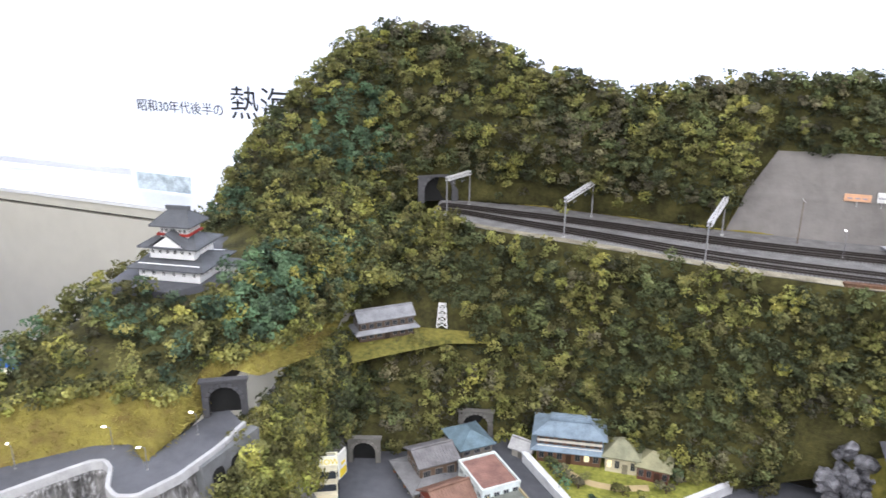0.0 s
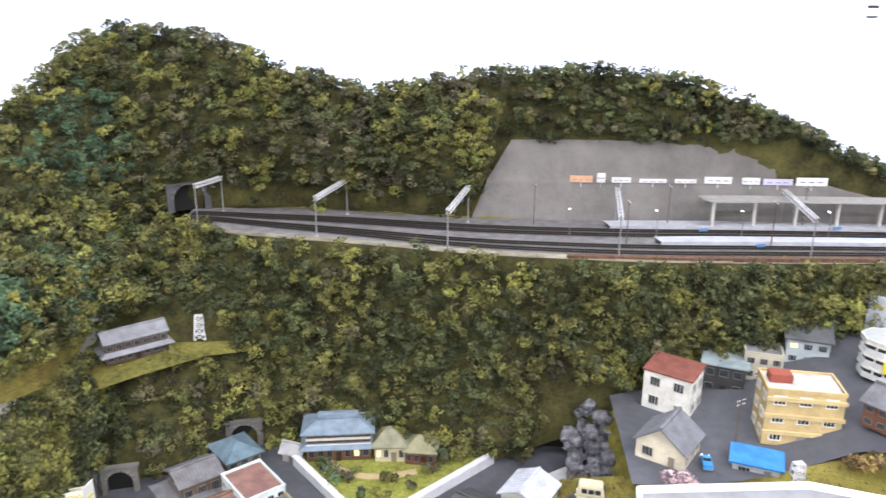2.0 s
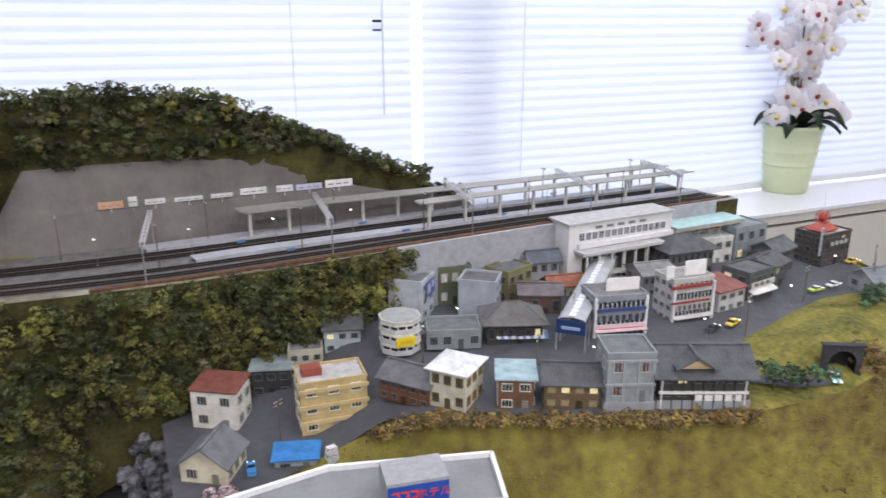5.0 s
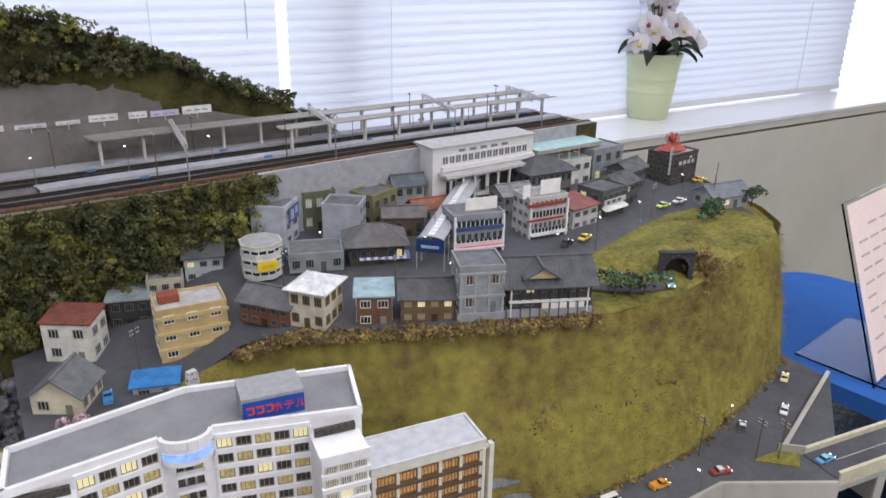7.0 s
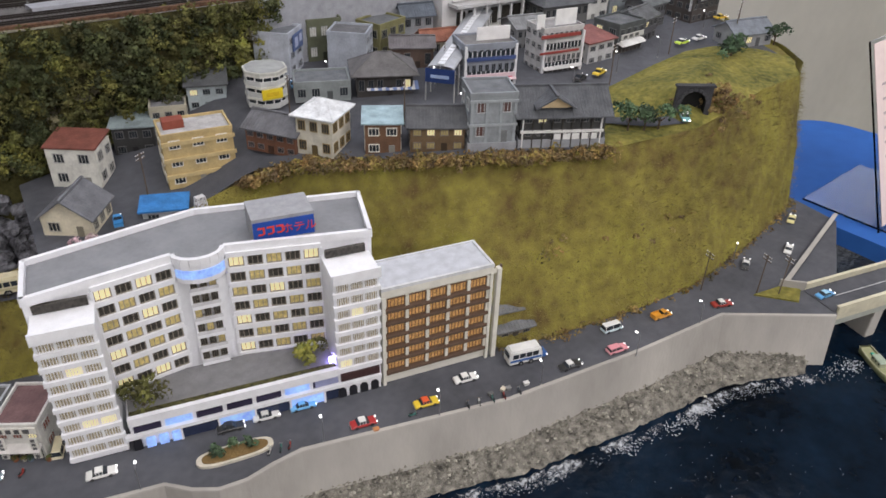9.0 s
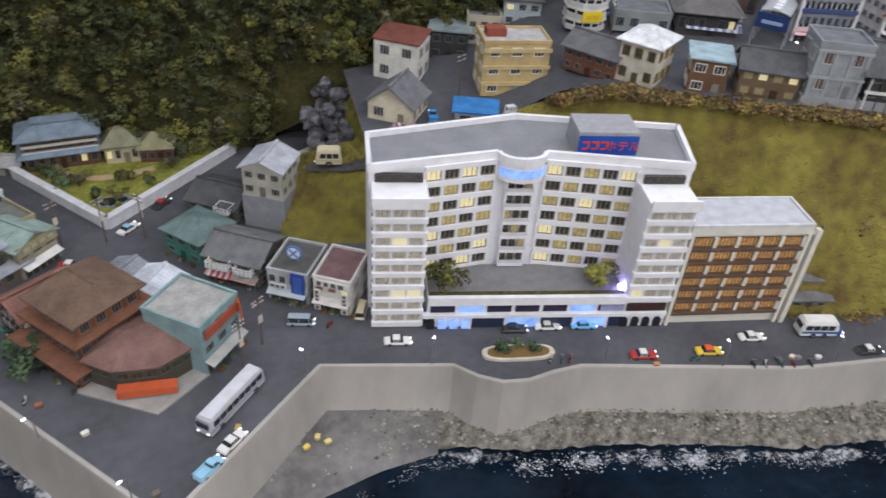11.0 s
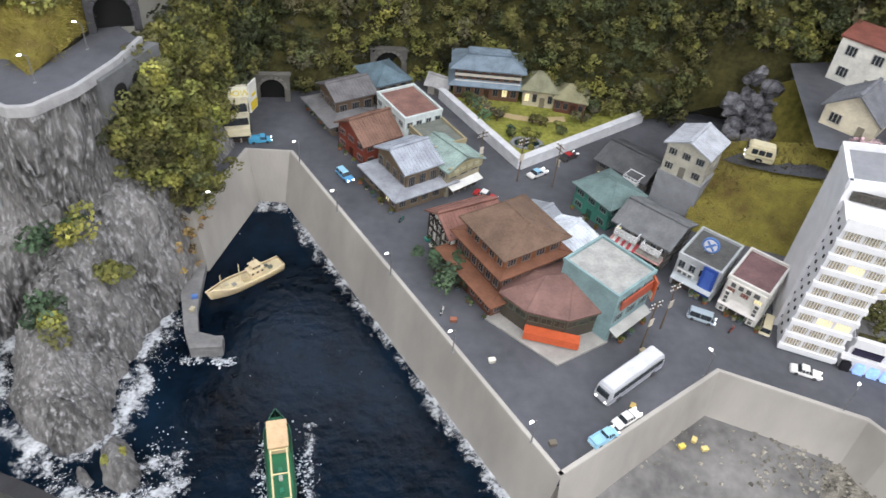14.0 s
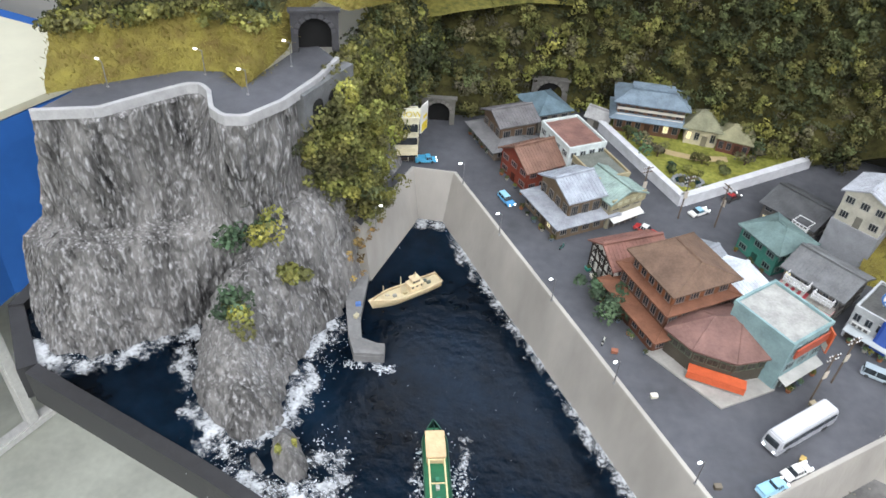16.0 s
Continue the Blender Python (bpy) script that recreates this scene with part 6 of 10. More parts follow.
RAIL = tint((0.055, 0.048, 0.045), 0.4, 0.5)
SLEEPER = tint((0.135, 0.125, 0.118), 0.9)
for fr in TRACKS:
    L = track_line(fr)
    t = thing("railway_track", pose(0, 0, 0), "narrow model railway track on grey ballast", "track", "station tracks")
    d = np.gradient(L[:, :2], axis=0)
    d /= np.linalg.norm(d, axis=1)[:, None]
    nrm = np.stack([-d[:, 1], d[:, 0]], 1)
    for s in (-1, 1):
        pr = [(-0.0006, 0.0012), (-0.0006, 0.0036), (0.0006, 0.0036), (0.0006, 0.0012)]
        g = np.stack([np.concatenate([L[:, :2] + nrm * (s * 0.0046 + a), np.full((len(L), 1), RAIL_Z + b)], 1) for a, b in pr])
        grid_mesh("rail", g, RAIL, t, smooth=False)
    bm = bmesh.new()
    P = resample(L, 330)
    for a, b in zip(P, P[1:]):
        a, b = Vector(a[:2]), Vector(b[:2])
        dd = (b - a).normalized()
        o = Vector((-dd.y, dd.x)) * 0.0074
        e = dd * 0.0009
        prism(bm, [a - o - e, a - o + e, a + o + e, a + o - e], RAIL_Z, RAIL_Z + 0.0013)
    o = part("sleeper_bed", bm, SLEEPER, t)
    tagged(o, kind="stuff")


def platform(f0, f1, x0, x1, label, roof):
    xs = np.linspace(x0, x1, 40)
    t = thing("station_platform", pose(0, 0, 0), label, "platform", "station platforms")
    prof = [shelf(f0, RAIL_Z, xs), shelf(f0, RAIL_Z + 0.0065, xs), shelf(f1, RAIL_Z + 0.0065, xs), shelf(f1, RAIL_Z, xs)]
    grid_mesh("deck", np.stack(prof), tint((0.40, 0.41, 0.45), 0.8, bump=0.2), t, smooth=False)
    rx0, rx1 = roof
    xs = np.linspace(rx0, rx1, 30)
    zr = RAIL_Z + 0.040
    fm = 0.5 * (f0 + f1)
    cr = [shelf(f0 - 0.02, zr + 0.003, xs), shelf(fm, zr, xs), shelf(f1 + 0.02, zr + 0.003, xs), shelf(f1 + 0.02, zr + 0.005, xs), shelf(fm, zr + 0.0025, xs), shelf(f0 - 0.02, zr + 0.005, xs), shelf(f0 - 0.02, zr + 0.003, xs)]
    grid_mesh("canopy", np.stack(cr), tint((0.31, 0.305, 0.29), 0.7, vary=0.1), t, smooth=False)
    for p in shelf(fm, 0, np.linspace(rx0 + 0.01, rx1 - 0.01, max(3, int((rx1 - rx0) / 0.055))))[:, :2]:
        part("column", boxed(p[0] - 0.002, p[0] + 0.002, p[1] - 0.002, p[1] + 0.002, RAIL_Z + 0.006, zr + 0.001), tint((0.55, 0.54, 0.50), 0.7), t)
    for p in shelf(fm, 0, np.linspace(x0 + 0.12, x1 - 0.05, 5))[:, :2]:
        part("bench", boxed(p[0] - 0.006, p[0] + 0.006, p[1] - 0.0015, p[1] + 0.0015, RAIL_Z + 0.0065, RAIL_Z + 0.010), tint((0.10, 0.22, 0.40), 0.6), t)


platform(0.76, 0.92, 0.52, 1.46, "long grey station platform below the concrete slope, with a pale canopy", (0.655, 1.45))
platform(0.37, 0.50, 0.56, 1.46, "long grey island platform with a pale canopy", (0.895, 1.44))


def edge_point(fr, x):
    F, B = np.interp(x, *np.array(F_EDGE).T), np.interp(x, *np.array(B_EDGE).T)
    return Vector((x, F + fr * (B - F), RAIL_Z))


def catenary(x, dx, f0, f1, h):
    p, q = edge_point(f0, x), edge_point(f1, x + dx)
    t = thing("catenary_gantry", Matrix.Translation(p), "pale steel lattice gantry over the tracks on thin masts", "gantry", "catenary gantries")
    d = q - p
    st, dk = tint((0.56, 0.56, 0.57), 0.5), tint((0.24, 0.24, 0.25), 0.6)
    side = Vector((-d.y, d.x, 0)).normalized() * 0.0024
    for o in (Vector((0, 0, 0)), d):
        bm = bmesh.new()
        tube(bm, o, o + Vector((0, 0, h)), 0.0011, 0.0009, 6)
        part("mast", bm, dk, t)
        part("mast_foot", boxed(o.x - 0.002, o.x + 0.002, o.y - 0.002, o.y + 0.002, 0, 0.002), tint((0.45, 0.45, 0.44), 0.8), t)
    for z in (h - 0.005, h):
        for s in (-1, 1):
            bm = bmesh.new()
            tube(bm, side * s + Vector((0, 0, z)), d + side * s + Vector((0, 0, z)), 0.0008, seg=5)
            part("chord", bm, st, t)
    n = 18
    for s in (-1, 1):
        bm = bmesh.new()
        for k in range(n):
            tube(bm, side * s + d * (k / n) + Vector((0, 0, h - 0.005 if k % 2 else h)), side * s + d * ((k + 1) / n) + Vector((0, 0, h if k % 2 else h - 0.005)), 0.0005, seg=4)
        part("lattice", bm, st, t)
    bm = bmesh.new()
    for k in range(n):
        tube(bm, d * (k / n) + side * (1 if k % 2 else -1) + Vector((0, 0, h)), d * ((k + 1) / n) + side * (-1 if k % 2 else 1) + Vector((0, 0, h)), 0.0005, seg=4)
    part("top_lattice", bm, st, t)
    for f in (0.28, 0.66):
        bm = bmesh.new()
        tube(bm, d * f + Vector((0, 0, h - 0.005)), d * f + Vector((0, 0, h - 0.014)), 0.0005, seg=5)
        tube(bm, d * f + Vector((0, 0, h - 0.013)), d * (f + 0.09) + Vector((0, 0, h - 0.013)), 0.0004, seg=5)
        part("wire_hanger", bm, dk, t)


for x, dx, f0, f1 in ((-0.070, 0.03, 0.15, 0.8), (0.105, 0.045, 0.12, 0.88), (0.274, 0.052, 0.0, 0.86), (0.482, 0.056, 0.02, 0.90), (0.72, 0.055, 0.04, 0.92), (0.94, 0.055, 0.04, 0.92), (1.16, 0.055, 0.04, 0.92), (1.35, 0.055, 0.04, 0.92)):
    catenary(x, dx, f0, f1, 0.056)
# brick kerb along the shelf's edge
bm = bmesh.new()
w = shelf(0.03, 0, np.linspace(0.42, 1.47, 60))
for a, b in zip(w, w[1:]):
    prism(bm, [(a[0], a[1] - 0.004), (b[0], b[1] - 0.004), (b[0], b[1] + 0.004), (a[0], a[1] + 0.004)], RAIL_Z, RAIL_Z + 0.005)
tagged(part("trim_brick_kerb", bm, mat("brick_kerb", (0.135, 0.072, 0.042), 0.9, vary=0.4, scale=200, bump=0.5), None), "low red-brown brick kerb along the railway", "kerb", kind="structure")
# notice boards on the ledge of the concrete slope
for k, (x, w, h, c) in enumerate(((0.505, 0.033, 0.010, (0.62, 0.36, 0.22)), (0.547, 0.012, 0.014, (0.70, 0.70, 0.68)), (0.570, 0.028, 0.008, (0.66, 0.66, 0.66)), (0.613, 0.040, 0.006, (0.62, 0.62, 0.64)), (0.668, 0.032, 0.006, (0.62, 0.62, 0.62)),
                                  (0.714, 0.040, 0.010, (0.70, 0.70, 0.70)), (0.772, 0.026, 0.010, (0.68, 0.68, 0.70)), (0.805, 0.042, 0.009, (0.52, 0.50, 0.66)), (0.855, 0.045, 0.012, (0.74, 0.74, 0.74)))):
    x = 0.480 + (x - 0.505) * 0.93
    y = np.interp(x, *np.array([(p[0], p[1]) for p in SC_M]).T)
    z = np.interp(x, *np.array([(p[0], p[2]) for p in SC_M]).T)
    t = thing("notice_board", pose(x, y - 0.003, z - 0.003, 0, 0, -11), "small pale billboard on the concrete slope's ledge", "billboard", "slope billboards")
    part("panel", boxed(0, w, 0, 0.0015, 0.001, 0.001 + h), tint(c, 0.6), t)
    for j in range(3):
        part("text_bar", boxed(w * (0.12 + 0.28 * j), w * (0.12 + 0.28 * j) + w * 0.18, -0.0005, 0, h * 0.45, h * 0.62), tint((0.25, 0.25, 0.30), 0.6), t)
    part("post", boxed(w * 0.48, w * 0.52, 0, 0.001, -0.006, 0.001), STEEL, t)

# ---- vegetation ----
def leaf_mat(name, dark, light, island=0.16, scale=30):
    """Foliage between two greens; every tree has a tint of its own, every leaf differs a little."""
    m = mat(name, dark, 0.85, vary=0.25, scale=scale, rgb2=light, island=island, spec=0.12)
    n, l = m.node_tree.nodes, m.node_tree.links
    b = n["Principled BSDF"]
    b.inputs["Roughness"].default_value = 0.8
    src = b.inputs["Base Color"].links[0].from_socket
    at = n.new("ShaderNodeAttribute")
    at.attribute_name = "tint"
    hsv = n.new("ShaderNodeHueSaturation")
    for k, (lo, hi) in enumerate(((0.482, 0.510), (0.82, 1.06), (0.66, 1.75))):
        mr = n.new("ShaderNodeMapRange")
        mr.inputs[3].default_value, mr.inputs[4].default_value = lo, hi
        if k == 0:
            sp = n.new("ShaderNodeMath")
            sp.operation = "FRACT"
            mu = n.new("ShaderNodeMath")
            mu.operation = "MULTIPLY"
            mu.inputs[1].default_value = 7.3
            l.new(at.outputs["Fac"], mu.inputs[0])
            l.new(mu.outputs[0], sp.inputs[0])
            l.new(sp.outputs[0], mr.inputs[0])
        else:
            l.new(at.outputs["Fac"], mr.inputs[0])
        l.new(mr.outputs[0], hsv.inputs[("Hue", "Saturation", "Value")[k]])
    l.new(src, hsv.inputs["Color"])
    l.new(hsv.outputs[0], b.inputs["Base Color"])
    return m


OLIVE = leaf_mat("olive_foliage", (0.058, 0.064, 0.021), (0.165, 0.164, 0.047))
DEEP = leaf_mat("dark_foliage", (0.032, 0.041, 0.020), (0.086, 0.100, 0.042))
TEAL = leaf_mat("blue_green_foliage", (0.030, 0.052, 0.034), (0.075, 0.120, 0.065))
BROWN = leaf_mat("brown_foliage", (0.056, 0.054, 0.034), (0.125, 0.118, 0.066))
YELLOW = leaf_mat("yellow_green_foliage", (0.100, 0.108, 0.028), (0.195, 0.202, 0.056))
STRAW = leaf_mat("straw_scrub", (0.135, 0.092, 0.034), (0.245, 0.175, 0.072), scale=60)
GRASSY = leaf_mat("grass_tufts", (0.140, 0.112, 0.030), (0.230, 0.190, 0.058), scale=24)
PINK = leaf_mat("cherry_blossom", (0.34, 0.22, 0.23), (0.52, 0.38, 0.39))
LEAVES = [OLIVE, DEEP, TEAL, BROWN, YELLOW, STRAW, GRASSY, PINK]
nrg = np.random.default_rng(11)


def clump_quads(c, r, n, leaf, up=(0, 0, 1), squash=0.85):
    """n leaf faces round a lumpy ball at c; returns n x 4 x 3."""
    d = nrg.normal(size=(n, 3))
    d /= np.linalg.norm(d, axis=1)[:, None]
    u = np.array(up, float)
    d += 0.35 * u
    d /= np.linalg.norm(d, axis=1)[:, None]
    lobes = nrg.normal(size=(5, 3))
    lobes /= np.linalg.norm(lobes, axis=1)[:, None]
    bulge = 0.72 + 0.36 * np.max(d @ lobes.T, axis=1) ** 3
    rad = r * bulge * nrg.uniform(0.72, 1.08, n)
    p = np.asarray(c) + d * rad[:, None] * np.array((1, 1, squash))
    nn = d + nrg.normal(size=(n, 3)) * 0.55
    nn /= np.linalg.norm(nn, axis=1)[:, None]
    a = np.cross(nn, nrg.normal(size=(n, 3)))
    a /= np.linalg.norm(a, axis=1)[:, None]
    b = np.cross(nn, a)
    s = leaf * nrg.uniform(0.6, 1.35, n)[:, None]
    e = s * nrg.uniform(0.5, 0.9, n)[:, None]
    return np.stack([p - a * s, p - b * e, p + a * s * nrg.uniform(0.7, 1.1, n)[:, None], p + b * e], 1)


def leafy(name, clumps, label, category, parent=None, kind="stuff"):
    """One mesh out of clumps: (quads, index into LEAVES)."""
    q = np.concatenate([c[0] for c in clumps])
    mi = np.concatenate([np.full(len(c[0]), c[1]) for c in clumps]).astype(np.int32)
    used = sorted(set(mi.tolist()))
    n = len(q)
    me = bpy.data.meshes.new(name)
    me.vertices.add(4 * n)
    me.vertices.foreach_set("co", q.reshape(-1).astype(np.float32))
    me.loops.add(4 * n)
    me.loops.foreach_set("vertex_index", np.arange(4 * n, dtype=np.int32))
    me.polygons.add(n)
    me.polygons.foreach_set("loop_start", np.arange(0, 4 * n, 4, dtype=np.int32))
    me.polygons.foreach_set("loop_total", np.full(n, 4, dtype=np.int32))
    for k in used:
        me.materials.append(LEAVES[k])
    me.polygons.foreach_set("material_index", np.array([used.index(k) for k in mi], dtype=np.int32))
    me.update(calc_edges=True)
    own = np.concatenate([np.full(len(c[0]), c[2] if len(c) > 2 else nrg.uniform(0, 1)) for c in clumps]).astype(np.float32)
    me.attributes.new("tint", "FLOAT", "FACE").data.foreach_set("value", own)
    ob = new(name, me)
    if parent is not None:
        ob.parent = parent
    if label:
        tagged(ob, label, category)
    return tagged(ob, kind=kind) if kind else ob


def grid_normals(g):
    du, dv = np.gradient(g, axis=1), np.gradient(g, axis=0)
    n = np.cross(du, dv)
    n /= np.linalg.norm(n, axis=-1)[..., None] + 1e-9
    n[n[..., 2] < -0.2] *= -1
    n[(n[..., 1] > 0.15) & (n[..., 2] < 0.3)] *= -1
    return n


def scatter(g, step, skip=None):
    """Places over a grid at about that spacing, with normals."""
    nrm = grid_normals(g)
    nv, nu = g.shape[:2]
    du = np.linalg.norm(np.diff(g, axis=1), axis=-1).mean() * (nu - 1)
    dv = np.linalg.norm(np.diff(g, axis=0), axis=-1).mean() * (nv - 1)
    cu, cv = max(2, int(du / step)), max(2, int(dv / step))
    out = []
    for i in range(cu):
        for j in range(cv):
            u = min(max((i + nrg.uniform(0, 1)) / cu, 0), 0.999) * (nu - 1)
            v = min(max((j + nrg.uniform(0, 1)) / cv, 0), 0.999) * (nv - 1)
            a, b = int(u), int(v)
            fu, fv = u - a, v - b
            p = (g[b, a] * (1 - fu) + g[b, a + 1] * fu) * (1 - fv) + (g[b + 1, a] * (1 - fu) + g[b + 1, a + 1] * fu) * fv
            if skip is None or not skip(p):
                out.append((p, nrm[b, a]))
    return out


def inside(p, x, y, rx, ry):
    return ((p[0] - x) / rx) ** 2 + ((p[1] - y) / ry) ** 2 < 1


def pick(p, weights, scale=9.0, seed=0.0):
    """Which leaf colour grows here: patches by smooth noise."""
    v = noise.noise(Vector((p[0] * scale + seed, p[1] * scale, p[2] * scale)))
    v = 0.5 + 0.65 * v + nrg.uniform(-0.34, 0.34)
    acc = 0.0
    for k, w in weights:
        acc += w
        if v < acc:
            return k
    return weights[-1][0]


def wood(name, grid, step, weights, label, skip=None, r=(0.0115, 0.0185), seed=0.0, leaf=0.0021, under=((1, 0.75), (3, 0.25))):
    """Low undergrowth over the ground, coloured dark as the shade between trees, and tree crowns of several boughs
    standing out of it.
    """
    cl = []
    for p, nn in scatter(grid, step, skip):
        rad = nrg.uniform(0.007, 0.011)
        # low tints darken the undergrowth, painting in the shade of the gaps
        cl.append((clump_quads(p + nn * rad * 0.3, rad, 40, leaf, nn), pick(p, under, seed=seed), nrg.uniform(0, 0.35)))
    for p, nn in scatter(grid, step * 1.55, skip):
        rad = nrg.uniform(*r)
        c = p + nn * rad * 0.75 + np.array((0, 0, rad * 0.45))
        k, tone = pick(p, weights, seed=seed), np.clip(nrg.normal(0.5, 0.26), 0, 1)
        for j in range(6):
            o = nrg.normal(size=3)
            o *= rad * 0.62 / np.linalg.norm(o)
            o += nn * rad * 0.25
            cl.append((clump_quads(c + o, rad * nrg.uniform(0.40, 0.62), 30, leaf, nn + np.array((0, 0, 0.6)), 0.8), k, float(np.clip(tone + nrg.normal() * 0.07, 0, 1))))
    leafy(name, cl, label, "trees")


def no_face(p):
    if p[2] < 0.036 and (inside(p, -0.15, 0.78, 0.024, 0.05) or inside(p, -0.006, 0.865, 0.026, 0.05)):
        return True
    if inside((p[0] - 0.0, p[2]), -0.095, 0.150, 0.085, 0.030):
        return True
    if 0.395 < p[0] < 0.515 and p[2] < 0.115:
        return True
    return p[2] > 0.283


# the larger share of dark foliage paints the low face's dimmer light
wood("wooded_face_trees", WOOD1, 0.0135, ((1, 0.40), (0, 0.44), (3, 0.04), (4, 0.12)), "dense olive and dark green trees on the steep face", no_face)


def no_mountain(p):
    if inside((p[0], p[2]), -0.092, 0.300, 0.046, 0.042) and p[1] < 1.12:
        return True
    return p[2] < (0.326 if p[0] < 0.31 else 0.305) and p[0] > -0.05 and nrg.uniform() < 0.95


# fewer dark, more greyish trees paint the upper slope's brighter, hazy light
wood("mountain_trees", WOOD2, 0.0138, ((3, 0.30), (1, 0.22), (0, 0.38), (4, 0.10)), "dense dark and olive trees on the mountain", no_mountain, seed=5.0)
def no_ridge(p):
    return p[0] > 0.84 and nrg.uniform() < 0.8


wood("ridge_trees", WOOD3, 0.0098, ((1, 0.42), (3, 0.26), (0, 0.32)), "dense dark trees on the ridge above the concrete", no_ridge, seed=2.0, r=(0.008, 0.013))


def no_hill(p):
    if -0.455 < p[0] < -0.295 and 0.675 < p[1] < 0.90 and p[2] < 0.285:
        return True
    if inside(p, -0.445, 0.63, 0.03, 0.035):
        return True
    if p[0] < -0.22 and p[1] < 0.625 and inside(p, -0.258, 0.60, 0.034, 0.03):
        return True
    return p[1] < 0.60 and nrg.uniform() < 0.5


wood("headland_trees", WOOD4, 0.0138, ((2, 0.34), (0, 0.42), (1, 0.10), (4, 0.14)), "dense blue-green and olive trees on the headland", no_hill, seed=8.0)
# feathery trees along the crest of the mountains, and by the railway tunnel
cl = []
LR = resample(RIDGE, 500)
for k in range(520):
    p = LR[nrg.integers(0, 500)] + nrg.normal(size=3) * np.array((0.006, 0.008, 0.004)) + np.array((0, -0.004, 0.002))
    if p[0] > 0.9 and nrg.uniform() < 0.5:
        continue
    rad = nrg.uniform(0.006, 0.013)
    cl.append((clump_quads(p + np.array((0, 0, 0.2 * rad)), rad, 42, 0.0023), pick(p, ((1, 0.5), (3, 0.2), (0, 0.3)), seed=4.0)))
LT = resample([(-0.150, 1.00, 0.235), (-0.125, 1.01, 0.262), (-0.085, 0.985, 0.270), (-0.045, 0.955, 0.272)], 100)
for k in range(150):
    p = LT[nrg.integers(0, 100)] + nrg.normal(size=3) * np.array((0.012, 0.012, 0.010))
    cl.append((clump_quads(p, nrg.uniform(0.008, 0.014), 60, 0.0024), pick(p, ((1, 0.35), (0, 0.5), (4, 0.15)), seed=4.0)))
LH = resample([(-0.155, 0.86, 0.225), (-0.175, 0.93, 0.245), (-0.185, 1.02, 0.268), (-0.170, 1.09, 0.280), (-0.145, 1.10, 0.285)], 100)
for k in range(190):
    p = LH[nrg.integers(0, 100)] + nrg.normal(size=3) * np.array((0.014, 0.012, 0.012))
    cl.append((clump_quads(p, nrg.uniform(0.011, 0.018), 80, 0.0026), pick(p, ((1, 0.4), (0, 0.5), (4, 0.1)), seed=4.0)))
leafy("crest_trees", cl, "feathery trees along the mountain's crest", "trees")
# tall bushes that hang down beside the viaduct
cl = []
for k in range(520):
    s = nrg.uniform(0, 1)
    z = 0.152 - 0.146 * s ** 1.2
    x = -0.233 + 0.034 * s + nrg.normal() * 0.013
    y = 0.545 + 0.082 * nrg.uniform(-0.4, 1.7) * (1 - 0.45 * s) - 0.012 * s
    rad = nrg.uniform(0.008, 0.015)
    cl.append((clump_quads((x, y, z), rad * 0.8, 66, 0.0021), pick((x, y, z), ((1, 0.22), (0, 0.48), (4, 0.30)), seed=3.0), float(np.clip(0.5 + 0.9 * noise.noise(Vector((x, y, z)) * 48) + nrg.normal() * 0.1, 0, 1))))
for k in range(230):
    s = nrg.uniform(0, 1)
    p = np.array((-0.246 + 0.020 * s, 0.512 + 0.016 * s, 0.122 - 0.070 * s)) + nrg.normal(size=3) * np.array((0.006, 0.008, 0.010))
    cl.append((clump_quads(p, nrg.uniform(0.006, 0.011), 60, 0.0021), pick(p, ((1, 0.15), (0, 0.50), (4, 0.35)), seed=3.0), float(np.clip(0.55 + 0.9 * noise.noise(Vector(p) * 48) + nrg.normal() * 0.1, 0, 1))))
leafy("viaduct_bushes", cl, "tall olive bushes hanging beside the viaduct", "bushes")
cl = []
for p, nn in scatter(WEST_BANK, 0.011, lambda p: p[2] < 0.05 + 0.03 * noise.noise(Vector(p) * 30) or (p[1] > 0.73 and p[2] < 0.075)):
    rad = nrg.uniform(0.009, 0.016)
    cl.append((clump_quads(p + np.array((0.006, -0.004, 0)), rad, 70, 0.0025), pick(p, ((1, 0.25), (0, 0.50), (4, 0.25)), seed=3.0)))
for j in range(8, 30):
    for i in range(30, 60):
        if nrg.uniform() < 0.42:
            p = WEST_BANK[j, i] + np.array((0.010, -0.010, 0.004)) + nrg.normal(size=3) * 0.004
            if p[2] > 0.045:
                cl.append((clump_quads(p, nrg.uniform(0.010, 0.017), 70, 0.0025), pick(p, ((1, 0.3), (0, 0.5), (4, 0.2)), seed=3.0)))
leafy("bank_bushes", cl, "olive bushes covering the rock bank", "bushes")
# headland slope edge and bank scrub
cl = []
for k in range(320):
    u = nrg.uniform(0, 1)
    p = resample(HD_1, 200)[int(u * 199)] + nrg.normal(size=3) * np.array((0.008, 0.008, 0.003))
    if inside(p, -0.26, 0.590, 0.036, 0.03):
        continue
    rad = nrg.uniform(0.005, 0.011)
    cl.append((clump_quads(p, rad, 40, 0.0022), 0 if nrg.uniform() < 0.6 else 4))
leafy("bank_scrub", cl, "olive scrub above the dry grass bank", "bushes")

